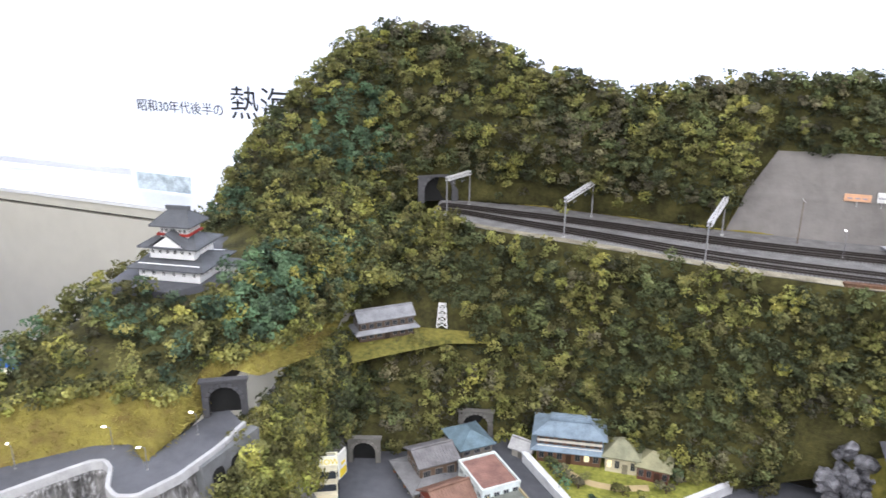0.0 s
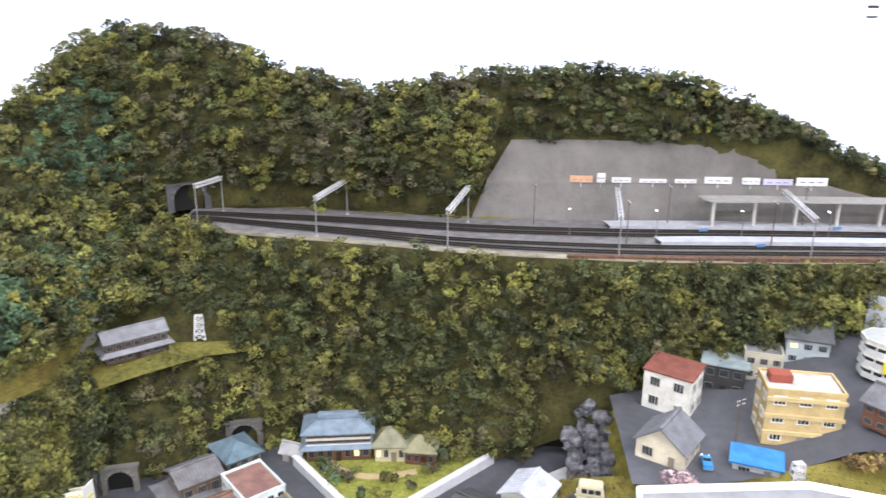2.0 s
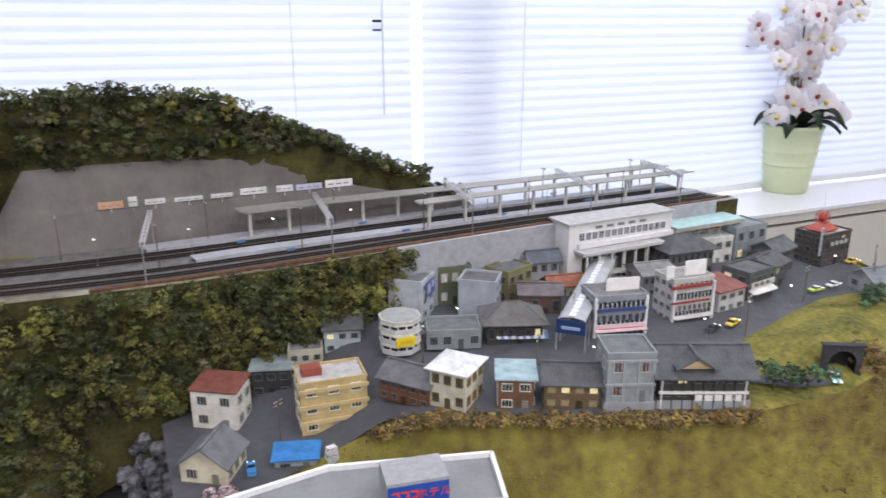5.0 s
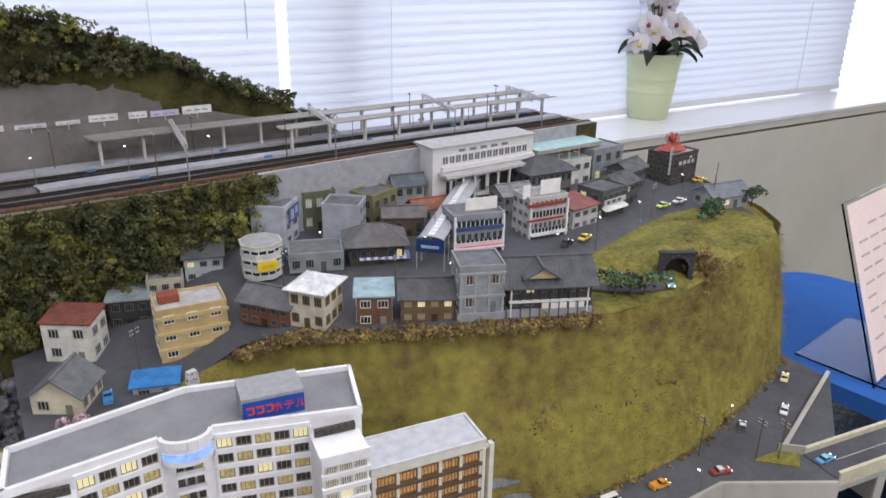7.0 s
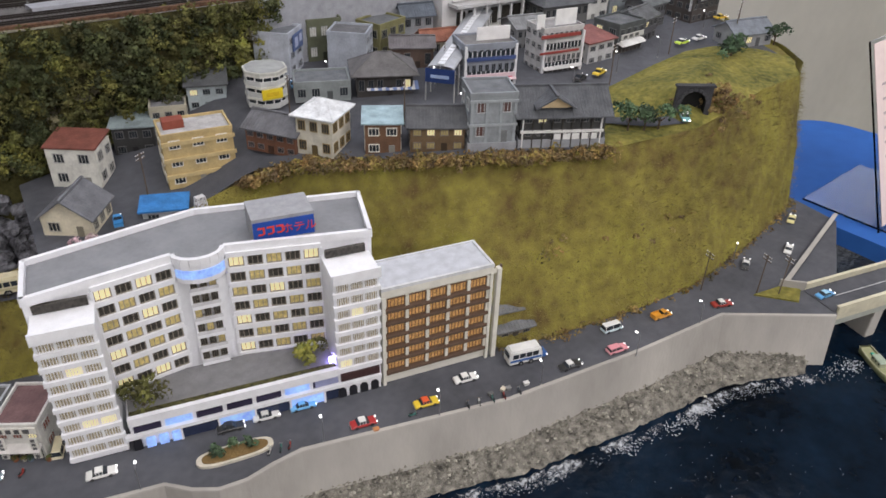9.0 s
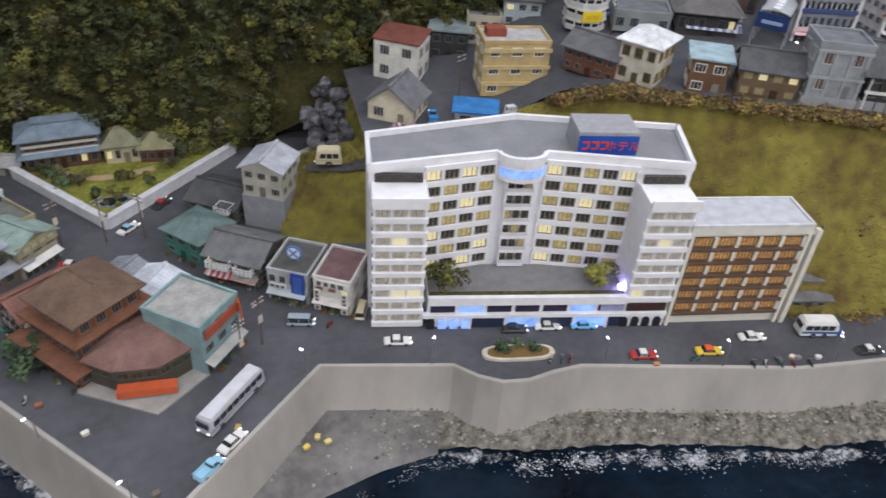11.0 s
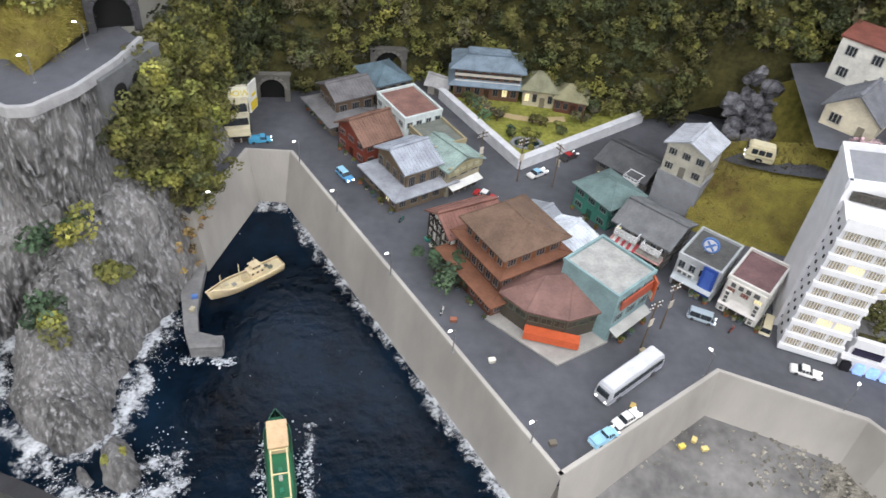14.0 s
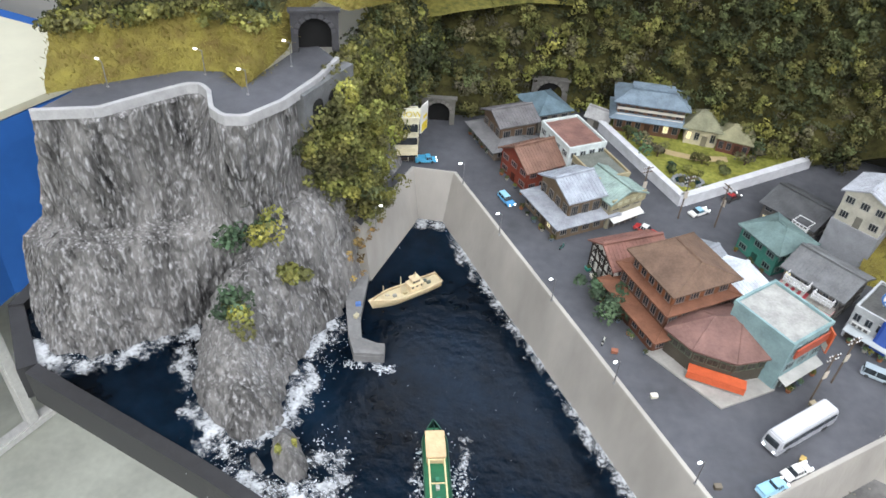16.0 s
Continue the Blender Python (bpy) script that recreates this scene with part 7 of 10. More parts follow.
# straw scrub along the crest of the grass slope and the roadside
cl = []
for line, count, spread in ((GR_T[4:9], 800, 0.006), (GR_F[5:], 1000, 0.007), (GR_M[7:10], 30, 0.02)):
    L = resample(line, 400)
    for k in range(count):
        p = L[nrg.integers(0, 400)] + nrg.normal(size=3) * np.array((spread, spread, 0.002)) + np.array((0, -0.004 if line[0][2] > 0.1 else 0.006, -0.002))
        rad = nrg.uniform(0.003, 0.0085)
        cl.append((clump_quads(p, rad, 26, 0.0017), 5 if nrg.uniform() < 0.8 else 6))
for k in range(150):
    p = np.array((1.175, 0.212, 0.196)) + nrg.normal(size=3) * np.array((0.020, 0.018, 0.010))
    cl.append((clump_quads(p, nrg.uniform(0.004, 0.007), 30, 0.0018), 5))
leafy("straw_scrub", cl, "golden dry scrub along the slope's edges", "scrub")


def blades(places, h, lean, mi, width=0.0005, per=3):
    out = []
    for p, nn in places:
        for k in range(per):
            a = nrg.uniform(0, 2 * math.pi)
            s = np.array((math.cos(a), math.sin(a), 0)) * width
            b = p + nrg.normal(size=3) * np.array((0.003, 0.003, 0.0003))
            tip = b + np.asarray(nn) * h * nrg.uniform(0.5, 1.2) + nrg.normal(size=3) * lean
            out.append(np.stack([b - s, b + s, tip + s * 0.3, tip - s * 0.3]))
    return np.array(out), mi


nn_places = scatter(GRASS, 0.0062)
leafy("slope_grass", [blades(nn_places, 0.0042, 0.0012, 6, 0.0006, 4), blades(scatter(HBANK, 0.0045), 0.0040, 0.0012, 6, 0.0006, 5)], "dry golden-green static grass on the slope", "grass")

# flowering bank and garden shrubs
def shrub(x, y, z, r, mi, label, trunk=0.0, n=120, leaf=0.0022, spread=3):
    t = thing("shrub" if not trunk else "tree", pose(x, y, z), label, "shrub" if not trunk else "tree")
    if trunk:
        bm = bmesh.new()
        tube(bm, (0, 0, -0.001), (0.001, 0.0005, trunk), 0.0013, 0.0008, 6)
        for k in range(5):
            a = 2 * math.pi * k / 5 + 0.4
            tube(bm, (0.0006, 0, trunk * (0.55 + 0.07 * k)), (r * 0.6 * math.cos(a), r * 0.6 * math.sin(a), trunk + r * 0.25), 0.0007, 0.0003, 5)
        part("trunk", bm, tint((0.10, 0.07, 0.045), 0.9), t)
    cl = []
    for k in range(spread):
        o = nrg.normal(size=3) * r * np.array((0.5, 0.5, 0.22))
        cl.append((clump_quads(o + np.array((0, 0, trunk + r * 0.55)), r * nrg.uniform(0.55, 0.8), n // 2, leaf), mi))
    leafy("crown", cl, "", "", t, "")
    return t


for x, y, z, r, mi, tr in ((0.118, 0.745, 0.006, 0.014, 2, 0.008), (0.150, 0.715, 0.006, 0.006, 2, 0.0), (0.175, 0.700, 0.006, 0.009, 4, 0.0), (0.190, 0.735, 0.006, 0.009, 0, 0.006), (0.165, 0.680, 0.006, 0.007, 0, 0.0),
                         (0.215, 0.735, 0.006, 0.006, 4, 0.0), (0.262, 0.775, 0.006, 0.014, 2, 0.004), (0.290, 0.790, 0.006, 0.012, 1, 0.003), (0.235, 0.800, 0.006, 0.010, 0, 0.0), (0.145, 0.760, 0.006, 0.007, 4, 0.0)):
    shrub(x, y, z, r, mi, "small rounded garden shrub on the inn's lawn" if not tr else "small garden tree on the inn's lawn", tr)
shrub(0.063, 0.444, 0.0, 0.018, 2, "dark green tree beside the ryokan", 0.008, 220, spread=7)
shrub(0.050, 0.462, 0.0, 0.011, 2, "dark green tree beside the ryokan", 0.008, 160, spread=5)
_hm, _ = frame_of((0.374, 0.367), (0.653, 0.255))
for lx, ly, r, mi in ((0.062, 0.018, 0.017, 2), (0.222, 0.022, 0.0125, 4)):
    p = _hm @ Vector((lx, ly, 0.037))
    shrub(*p, r, 0 if mi == 2 else mi, "leafy tree on the hotel's roof terrace", 0.006, 170, spread=6)
shrub(0.474, 0.528, 0.108, 0.014, 7, "pale pink cherry tree in bloom", 0.004, 220, 0.0016, spread=7)
shrub(0.488, 0.516, 0.108, 0.011, 7, "pale pink cherry tree in bloom", 0.004, 180, 0.0016, spread=6)
for x, y, z, r, mi in ((-0.300, 0.436, 0.040, 0.020, 2), (-0.268, 0.446, 0.050, 0.021, 4), (-0.240, 0.420, 0.014, 0.015, 4), (-0.290, 0.378, 0.016, 0.016, 2), (-0.270, 0.360, 0.008, 0.018, 4), (-0.208, 0.272, -0.043, 0.007, 4), (-0.282, 0.450, 0.050, 0.013, 2)):
    shrub(x, y, z - 0.008, r, mi, "wind-bent shrub clinging to the rock" if mi == 4 else "blue-green shrub clinging to the rock", 0.0, 150, 0.0024, 5)
for x, y, z, r in ((1.030, 0.245, 0.187, 0.017), (1.062, 0.222, 0.185, 0.016), (1.046, 0.232, 0.186, 0.014), (1.400, 0.305, 0.19, 0.016), (1.375, 0.290, 0.19, 0.014), (1.350, 0.284, 0.19, 0.013), (1.515, 0.285, 0.188, 0.013)):
    shrub(x, y, z, r, 2, "dark pine with layered branches on the grass", 0.016, 150, 0.0022, 6)
cl = [(clump_quads((-0.205 + 0.010 * nrg.normal(), 0.535 + 0.025 * nrg.normal(), -0.02 + 0.012 * nrg.normal()), 0.004, 24, 0.0016), 5) for k in range(60)]
leafy("quay_weeds", cl, "dry straw weeds above the jetty", "weeds")

# waterfall rockery beside the lane
DARKROCK = mat("dark_rock", (0.030, 0.030, 0.035), 0.7, vary=0.5, scale=90, bump=0.9, bscale=260, rgb2=(0.19, 0.19, 0.21))
t = thing("rockery", pose(0.448, 0.722, 0.004), "tall pile of dark grey rocks with a waterfall", "rockery")
for k in range(95):
    a = nrg.uniform(0, 1)
    bm = bmesh.new()
    bmesh.ops.create_icosphere(bm, subdivisions=2, radius=1.0)
    for v in bm.verts:
        v.co *= 1 + 0.5 * noise.noise(v.co * 1.7 + Vector((k * 3.1, 0, 0)))
    s = nrg.uniform(0.005, 0.011)
    bmesh.ops.scale(bm, vec=(s, s, s * 1.15), verts=bm.verts)
    o = part("rock", bm, DARKROCK, t)
    o.location = (0.012 + np.clip(nrg.normal(), -1.6, 1.6) * 0.023, -0.030 + 0.055 * a + nrg.normal() * 0.004, 0.004 + 0.088 * a * nrg.uniform(0.45, 1.0))
    o.rotation_euler = tuple(nrg.uniform(0, 6, 3))
bm = bmesh.new()
prism(bm, [(0.385, 0.715), (0.395, 0.690), (0.455, 0.668), (0.468, 0.690), (0.430, 0.735)], 0.0, 0.010)
tagged(part("pavement_rockery", bm, tint((0.52, 0.52, 0.53), 0.85, bump=0.6), None), "pale stone forecourt below the rockery", "forecourt", kind="structure")
bm = bmesh.new()
g = loft_grid([[(0.372, 0.635, 0.036), (0.376, 0.600, 0.054), (0.41, 0.563, 0.067), (0.47, 0.528, 0.083), (0.53, 0.505, 0.091)], [(0.400, 0.650, 0.040), (0.400, 0.618, 0.058), (0.432, 0.585, 0.074), (0.485, 0.550, 0.092), (0.54, 0.525, 0.100)]], 30, 4)
tagged(grid_mesh("road_lane", g, ASPHALT), "narrow asphalt lane climbing to the upper town", "lane", kind="structure")
terrain("ground_lane_bank", [[(0.44, 0.69, 0.0), (0.475, 0.68, 0.02), (0.52, 0.645, 0.05), (0.56, 0.625, 0.105)], [(0.455, 0.76, 0.06), (0.49, 0.72, 0.10), (0.51, 0.69, 0.115), (0.55, 0.65, 0.118)]], 40, 14, LAWN, 0.002, 50, "green grass bank beside the lane", "bank")

# ---- surf ----
SURF = mat("surf_foam", (0.60, 0.64, 0.69), 0.6, vary=0.35, scale=200, bump=0.6)


def surf(name, lines, label):
    """White flecks: lines of (polyline, count, spread, size)."""
    verts, faces = [], []
    for line, count, spread, size in lines:
        L = resample([(x, y, 0) for x, y in line], 400)
        for k in range(int(count * 2.1)):
            q0 = L[nrg.integers(0, 400)][:2]
            if noise.noise(Vector((q0[0] * 55, q0[1] * 55, 1.0))) + nrg.normal() * 0.16 < 0.03:
                continue
            c = q0 + nrg.normal(size=2) * spread
            s = size * 0.55 * nrg.uniform(0.25, 1.3)
            n = nrg.integers(5, 8)
            a0 = nrg.uniform(0, 6.28)
            st, ang = nrg.uniform(0.4, 1.0), nrg.uniform(0, 3.14)
            base = len(verts)
            h = nrg.uniform(0.0002, 0.0012)
            for j in range(n):
                a = a0 + 2 * math.pi * j / n
                rr = s * nrg.uniform(0.5, 1.2)
                u, v = rr * math.cos(a), rr * math.sin(a) * st
                verts.append((c[0] + u * math.cos(ang) - v * math.sin(ang), c[1] + u * math.sin(ang) + v * math.cos(ang), SEA + 0.0003))
            verts.append((c[0], c[1], SEA + 0.0004 + h))
            for j in range(n):
                faces.append((base + j, base + (j + 1) % n, base + n))
    me = bpy.data.meshes.new(name)
    me.from_pydata(verts, [], faces)
    me.materials.append(SURF)
    tagged(new(name, me), label, "surf", kind="stuff")


surf("surf", [
    ([(-0.112, 0.628), (0.142, 0.212)], 500, 0.0032, 0.0012), ([(-0.165, 0.645), (-0.118, 0.645)], 120, 0.003, 0.0016), ([(-0.190, 0.53), (-0.164, 0.64)], 90, 0.003, 0.0013),
    ([(-0.46, 0.345), (-0.40, 0.37), (-0.36, 0.405), (-0.32, 0.415)], 260, 0.006, 0.0013),
    ([(-0.335, 0.395), (-0.325, 0.35), (-0.295, 0.31), (-0.262, 0.285), (-0.225, 0.305), (-0.205, 0.345), (-0.198, 0.40), (-0.205, 0.45), (-0.20, 0.47)], 450, 0.0075, 0.0013),
    ([(-0.27, 0.262), (-0.235, 0.248), (-0.19, 0.245), (-0.165, 0.262)], 330, 0.011, 0.0014), ([(-0.185, 0.30), (-0.165, 0.25)], 200, 0.012, 0.0018),
    ([(-0.186, 0.393), (-0.138, 0.394)], 160, 0.003, 0.0022), ([(x, y - 0.008) for x, y in low], 1500, 0.0035, 0.0013),
    ([(0.45, 0.208), (0.54, 0.178), (0.63, 0.135)], 500, 0.006, 0.0020), ([(0.82, 0.062), (0.95, 0.025)], 260, 0.006, 0.0020), ([(1.12, -0.045), (1.16, -0.06)], 300, 0.008, 0.0018),
    ([(-0.092, 0.325), (-0.085, 0.235)], 330, 0.004, 0.0018), ([(-0.066, 0.325), (-0.048, 0.235)], 380, 0.005, 0.0019), ([(-0.08, 0.30), (0.0, 0.5)], 60, 0.05, 0.0008), ([(0.5, 0.08), (1.0, -0.08)], 130, 0.04, 0.0010)],
    "white surf and flecks of foam on the water")


def foam_material():
    """Lacy foam: white where two sizes of noise and the sheet's own fade add up, open water elsewhere."""
    m = bpy.data.materials.new("lacy_foam")
    m.use_nodes = True
    n, l = m.node_tree.nodes, m.node_tree.links
    b = n["Principled BSDF"]
    b.inputs["Base Color"].default_value = (0.66, 0.69, 0.73, 1)
    b.inputs["Roughness"].default_value = 0.55
    geo = n.new("ShaderNodeNewGeometry")
    at = n.new("ShaderNodeAttribute")
    at.attribute_name = "fade"
    total = at.outputs["Fac"]
    for sc, amt in ((24, 1.0), (95, 1.15), (330, 0.75)):
        t = n.new("ShaderNodeTexNoise")
        t.inputs["Scale"].default_value, t.inputs["Detail"].default_value = sc, 3
        l.new(geo.outputs["Position"], t.inputs["Vector"])
        c = n.new("ShaderNodeMath")
        c.operation = "MULTIPLY_ADD"
        c.inputs[1].default_value = amt
        l.new(t.outputs[0], c.inputs[0])
        l.new(total, c.inputs[2])
        total = c.outputs[0]
    mr = n.new("ShaderNodeMapRange")
    mr.inputs[1].default_value, mr.inputs[2].default_value, mr.inputs[4].default_value = 2.02, 2.52, 0.80
    l.new(total, mr.inputs[0])
    bp = n.new("ShaderNodeBump")
    bp.inputs["Strength"].default_value, bp.inputs["Distance"].default_value = 0.6, 0.002
    l.new(total, bp.inputs["Height"])
    l.new(bp.outputs[0], b.inputs["Normal"])
    tr = n.new("ShaderNodeBsdfTransparent")
    mx = n.new("ShaderNodeMixShader")
    l.new(mr.outputs[0], mx.inputs[0])
    l.new(tr.outputs[0], mx.inputs[1])
    l.new(b.outputs[0], mx.inputs[2])
    l.new(mx.outputs[0], n["Material Output"].inputs["Surface"])
    return m


FOAM = foam_material()


def foam(line, inner, outer, strength, lift, label):
    """A strip of foam along a shore line: full at the shore, fading out over the water to its right."""
    L = resample([(x, y, 0) for x, y in line], 120)
    d = np.gradient(L, axis=0)
    d /= np.linalg.norm(d, axis=1)[:, None]
    o = np.stack([d[:, 1], -d[:, 0], 0 * d[:, 0]], 1)
    us = np.linspace(-inner, outer, 12)
    g = np.stack([L + o * u + np.array((0, 0, SEA + lift + 0.0016 * max(0.0, 1 - abs(u) / outer))) for u in us])
    ob = grid_mesh("surf_sheet", g, FOAM)
    fade = np.repeat([strength * max(0.0, 1 - (u / outer if u > 0 else -u / inner) ** 2) for u in us], 120)
    ends = np.minimum(1.0, np.minimum(np.arange(120), np.arange(120)[::-1]) / 10)
    fade = (fade.reshape(12, 120) * ends).reshape(-1).astype(np.float32)
    ob.data.attributes.new("fade", "FLOAT", "POINT").data.foreach_set("value", fade)
    tagged(ob, label, "surf", kind="stuff")


for q in (([(-0.112, 0.634), (0.020, 0.420), (0.146, 0.216)], 0.006, 0.024, 0.86, 0.0004, "thin white surf along the harbour wall"),
          ([(-0.163, 0.642), (-0.114, 0.640)], 0.006, 0.022, 0.78, 0.0005, "thin white surf in the harbour's corner"),
          ([(-0.505, 0.372), (-0.475, 0.346), (-0.43, 0.345), (-0.40, 0.368), (-0.372, 0.394), (-0.345, 0.414), (-0.330, 0.418)], 0.014, 0.032, 0.80, 0.0006, "white surf at the foot of the cliff"),
          ([(-0.340, 0.410), (-0.338, 0.370), (-0.312, 0.325), (-0.285, 0.297), (-0.255, 0.282), (-0.228, 0.300), (-0.222, 0.350), (-0.225, 0.400), (-0.215, 0.450), (-0.202, 0.478)][::1], 0.018, 0.032, 0.78, 0.0008, "broad white surf round the rock spur"),
          ([(-0.300, 0.300), (-0.262, 0.270), (-0.225, 0.245), (-0.190, 0.236), (-0.165, 0.262), (-0.185, 0.300)], 0.026, 0.034, 0.78, 0.0010, "churning white surf round the skerries"),
          ([(-0.186, 0.396), (-0.146, 0.399)], 0.004, 0.014, 0.72, 0.0007, "white surf at the jetty's end"),
          ([(x, y + 0.002) for x, y in low[1:]] + [(1.125, -0.05), (1.165, -0.075)], 0.006, 0.022, 0.62, 0.0009, "white surf along the gravel beach"),
          ([(0.44, 0.222), (0.50, 0.198), (0.56, 0.172), (0.63, 0.140)], 0.008, 0.026, 0.66, 0.0012, "broad white surf before the gravel beach"),
          ([(-0.098, 0.33), (-0.092, 0.235)], 0.008, 0.014, 0.56, 0.0011, "white wake beside the trawler"), ([(-0.046, 0.232), (-0.062, 0.33)], 0.008, 0.016, 0.56, 0.0011, "white wake beside the trawler")):
    foam(*q)
# stones of the beach
verts_c = nrg.uniform(0, 1, (2600, 2))
G = loft_grid([[(x, y, SEA - 0.002) for x, y in low], [(x, y, -0.0575) for x, y in mid], [(x, y, -0.049) for x, y in top]], 160, 26)
vv, ff = [], []
for u, w in verts_c:
    if u < 0.16 and nrg.uniform() < 0.8:
        continue
    w = 0.25 + 0.75 * w
    p = G[int(w * 25), int(u * 159)] + nrg.normal(size=3) * np.array((0.003, 0.003, 0.0))
    s = nrg.uniform(0.0009, 0.0030)
    b = len(vv)
    for d in ((1, 0, 0), (0, 1, 0), (-1, 0, 0), (0, -1, 0), (0, 0, 0.8), (0, 0, -0.5)):
        vv.append(tuple(p + np.array(d) * s * nrg.uniform(0.6, 1.2) + np.array((0, 0, 0.0008))))
    ff += [(b, b + 1, b + 4), (b + 1, b + 2, b + 4), (b + 2, b + 3, b + 4), (b + 3, b, b + 4)]
me = bpy.data.meshes.new("beach_stones")
me.from_pydata(vv, [], ff)
me.materials.append(mat("beach_stone", (0.16, 0.15, 0.125), 0.9, vary=0.3, scale=80, rgb2=(0.30, 0.285, 0.24), island=0.45))
tagged(new("beach_stones", me), "grey and tan stones on the beach", "stones", kind="stuff")


# ---- vehicles ----
RUBBER = tint((0.02, 0.02, 0.022), 0.8)
CHROME = tint((0.62, 0.62, 0.62), 0.25, 0.8)
WHEEL_ME = None


def wheel(parent, x, y, r=0.0021):
    global WHEEL_ME
    if WHEEL_ME is None:
        bm = bmesh.new()
        tube(bm, (0, -0.0007, 0), (0, 0.0007, 0), 0.0021, seg=10)
        tube(bm, (0, -0.0008, 0), (0, 0.0008, 0), 0.0010, seg=8, mi=1)
        WHEEL_ME = bpy.data.meshes.new("wheel")
        bm.normal_update()
        bm.to_mesh(WHEEL_ME)
        bm.free()
        WHEEL_ME.materials.append(RUBBER)
        WHEEL_ME.materials.append(CHROME)
    o = new("wheel", WHEEL_ME)
    o.parent = parent
    o.matrix_local = Matrix.Translation((x, y, r)) @ Matrix.Scale(r / 0.0021, 4)
    return o


def side_loft(bm, prof, w, inset=0.0, mi=0):
    """A side outline (x, z) set across the width w, its upper corners drawn in by inset."""
    zs = [z for _, z in prof]
    lo, hi = min(zs), max(zs)
    rows = []
    for s in (-1, 1):
        rows.append([bm.verts.new((x, s * (w / 2 - inset * (z - lo) / (hi - lo)), z)) for x, z in prof])
    n = len(prof)
    fs = [bm.faces.new(rows[0]), bm.faces.new(rows[1][::-1])]
    for i in range(n):
        fs.append(bm.faces.new((rows[0][(i + 1) % n], rows[0][i], rows[1][i], rows[1][(i + 1) % n])))
    for f in fs:
        f.material_index = mi
    bmesh.ops.recalc_face_normals(bm, faces=fs)


def car(x, y, deg, body, roof, label, kind="sedan", z=0.0, k=0.88, lit=True, name="car"):
    t = thing(name, pose(x, y, z, 0, 0, deg), label, "car" if name == "car" else name, "vehicles of the model town")
    L, w = 0.0295 * k, 0.0115 * k
    paint = tint(body, 0.3, vary=0.05, bump=0.0, spec=0.5)
    rp = tint(roof, 0.3, vary=0.05, bump=0.0, spec=0.5)
    a, b = -L / 2, L / 2
    z0, zb, zt = 0.0013, 0.0056 * k, 0.0098 * k
    bm = bmesh.new()
    if kind in ("van", "wagon"):
        side_loft(bm, [(a, z0), (b, z0), (b + 0.0003, 0.0035), (b - 0.0012, zb), (a + 0.0003, zb), (a - 0.0002, 0.0035)], w)
    else:
        side_loft(bm, [(a, z0), (b, z0), (b + 0.0004, 0.0032), (b - 0.0006, zb - 0.0006), (b - 0.008 * k, zb), (a + 0.006 * k, zb), (a + 0.0005, zb - 0.0005), (a - 0.0003, 0.0032)], w)
    bmesh.ops.bevel(bm, geom=bm.edges[:], offset=0.0006, segments=1, affect="EDGES")
    part("body", bm, paint, t)
    if kind == "sedan":
        c0, c1, r0, r1 = a + 0.0065 * k, b - 0.0085 * k, a + 0.0095 * k, b - 0.0125 * k
    elif kind == "wagon":
        c0, c1, r0, r1 = a + 0.0006, b - 0.0085 * k, a + 0.0016, b - 0.0125 * k
    elif kind == "van":
        c0, c1, r0, r1 = a + 0.0004, b - 0.0015, a + 0.0008, b - 0.0040
        zt = 0.0125 * k
    else:
        c0, c1, r0, r1 = b - 0.0150 * k, b - 0.0060 * k, b - 0.0145 * k, b - 0.0085 * k
        zt = 0.0105 * k
    bm = bmesh.new()
    side_loft(bm, [(c0, zb), (c1, zb), (r1, zt - 0.0006), (r0, zt - 0.0006)], w - 0.0008, 0.0010)
    part("cabin_glass", bm, GLASSY, t, "dark glazed cabin")
    bm = bmesh.new()
    side_loft(bm, [(r0 - 0.0003, zt - 0.0007), (r1 + 0.0003, zt - 0.0007), (r1 - 0.0004, zt), (r0 + 0.0004, zt)], w - 0.0024, 0.0004)
    part("roof", bm, rp, t)
    for s in (-1, 1):
        for fx in (r0 + 0.0006, (r0 + r1) / 2, r1 - 0.0004):
            bm = bmesh.new()
            tube(bm, (fx, s * (w / 2 - 0.0004), zb), (fx, s * (w / 2 - 0.0013), zt - 0.0006), 0.0003, seg=4)
            part("pillar", bm, rp, t)
    if kind == "pickup":
        for q in ((a + 0.0004, c0, -w / 2 + 0.0002, -w / 2 + 0.0008), (a + 0.0004, c0, w / 2 - 0.0008, w / 2 - 0.0002), (a + 0.0002, a + 0.0008, -w / 2, w / 2)):
            part("load_board", boxed(*q, zb, zb + 0.0022), paint, t)
    for wx in (a + 0.0058 * k, b - 0.0058 * k):
        for s in (-1, 1):
            wheel(t, wx, s * (w / 2 - 0.0005), 0.0021 * k)
    for e, sx in ((a, -1), (b, 1)):
        part("bumper", boxed(min(e, e + sx * 0.0008), max(e, e + sx * 0.0008), -w / 2, w / 2, 0.0016, 0.0024, bev=0.0002), CHROME, t)
    for s in (-1, 1):
        bm = bmesh.new()
        tube(bm, (b - 0.0003, s * w * 0.34, 0.0037), (b + 0.0006, s * w * 0.34, 0.0037), 0.0009, seg=8)
        part("headlight", bm, LAMPHEAD if lit else CHROME, t, "glowing headlight" if lit else "")
    return t


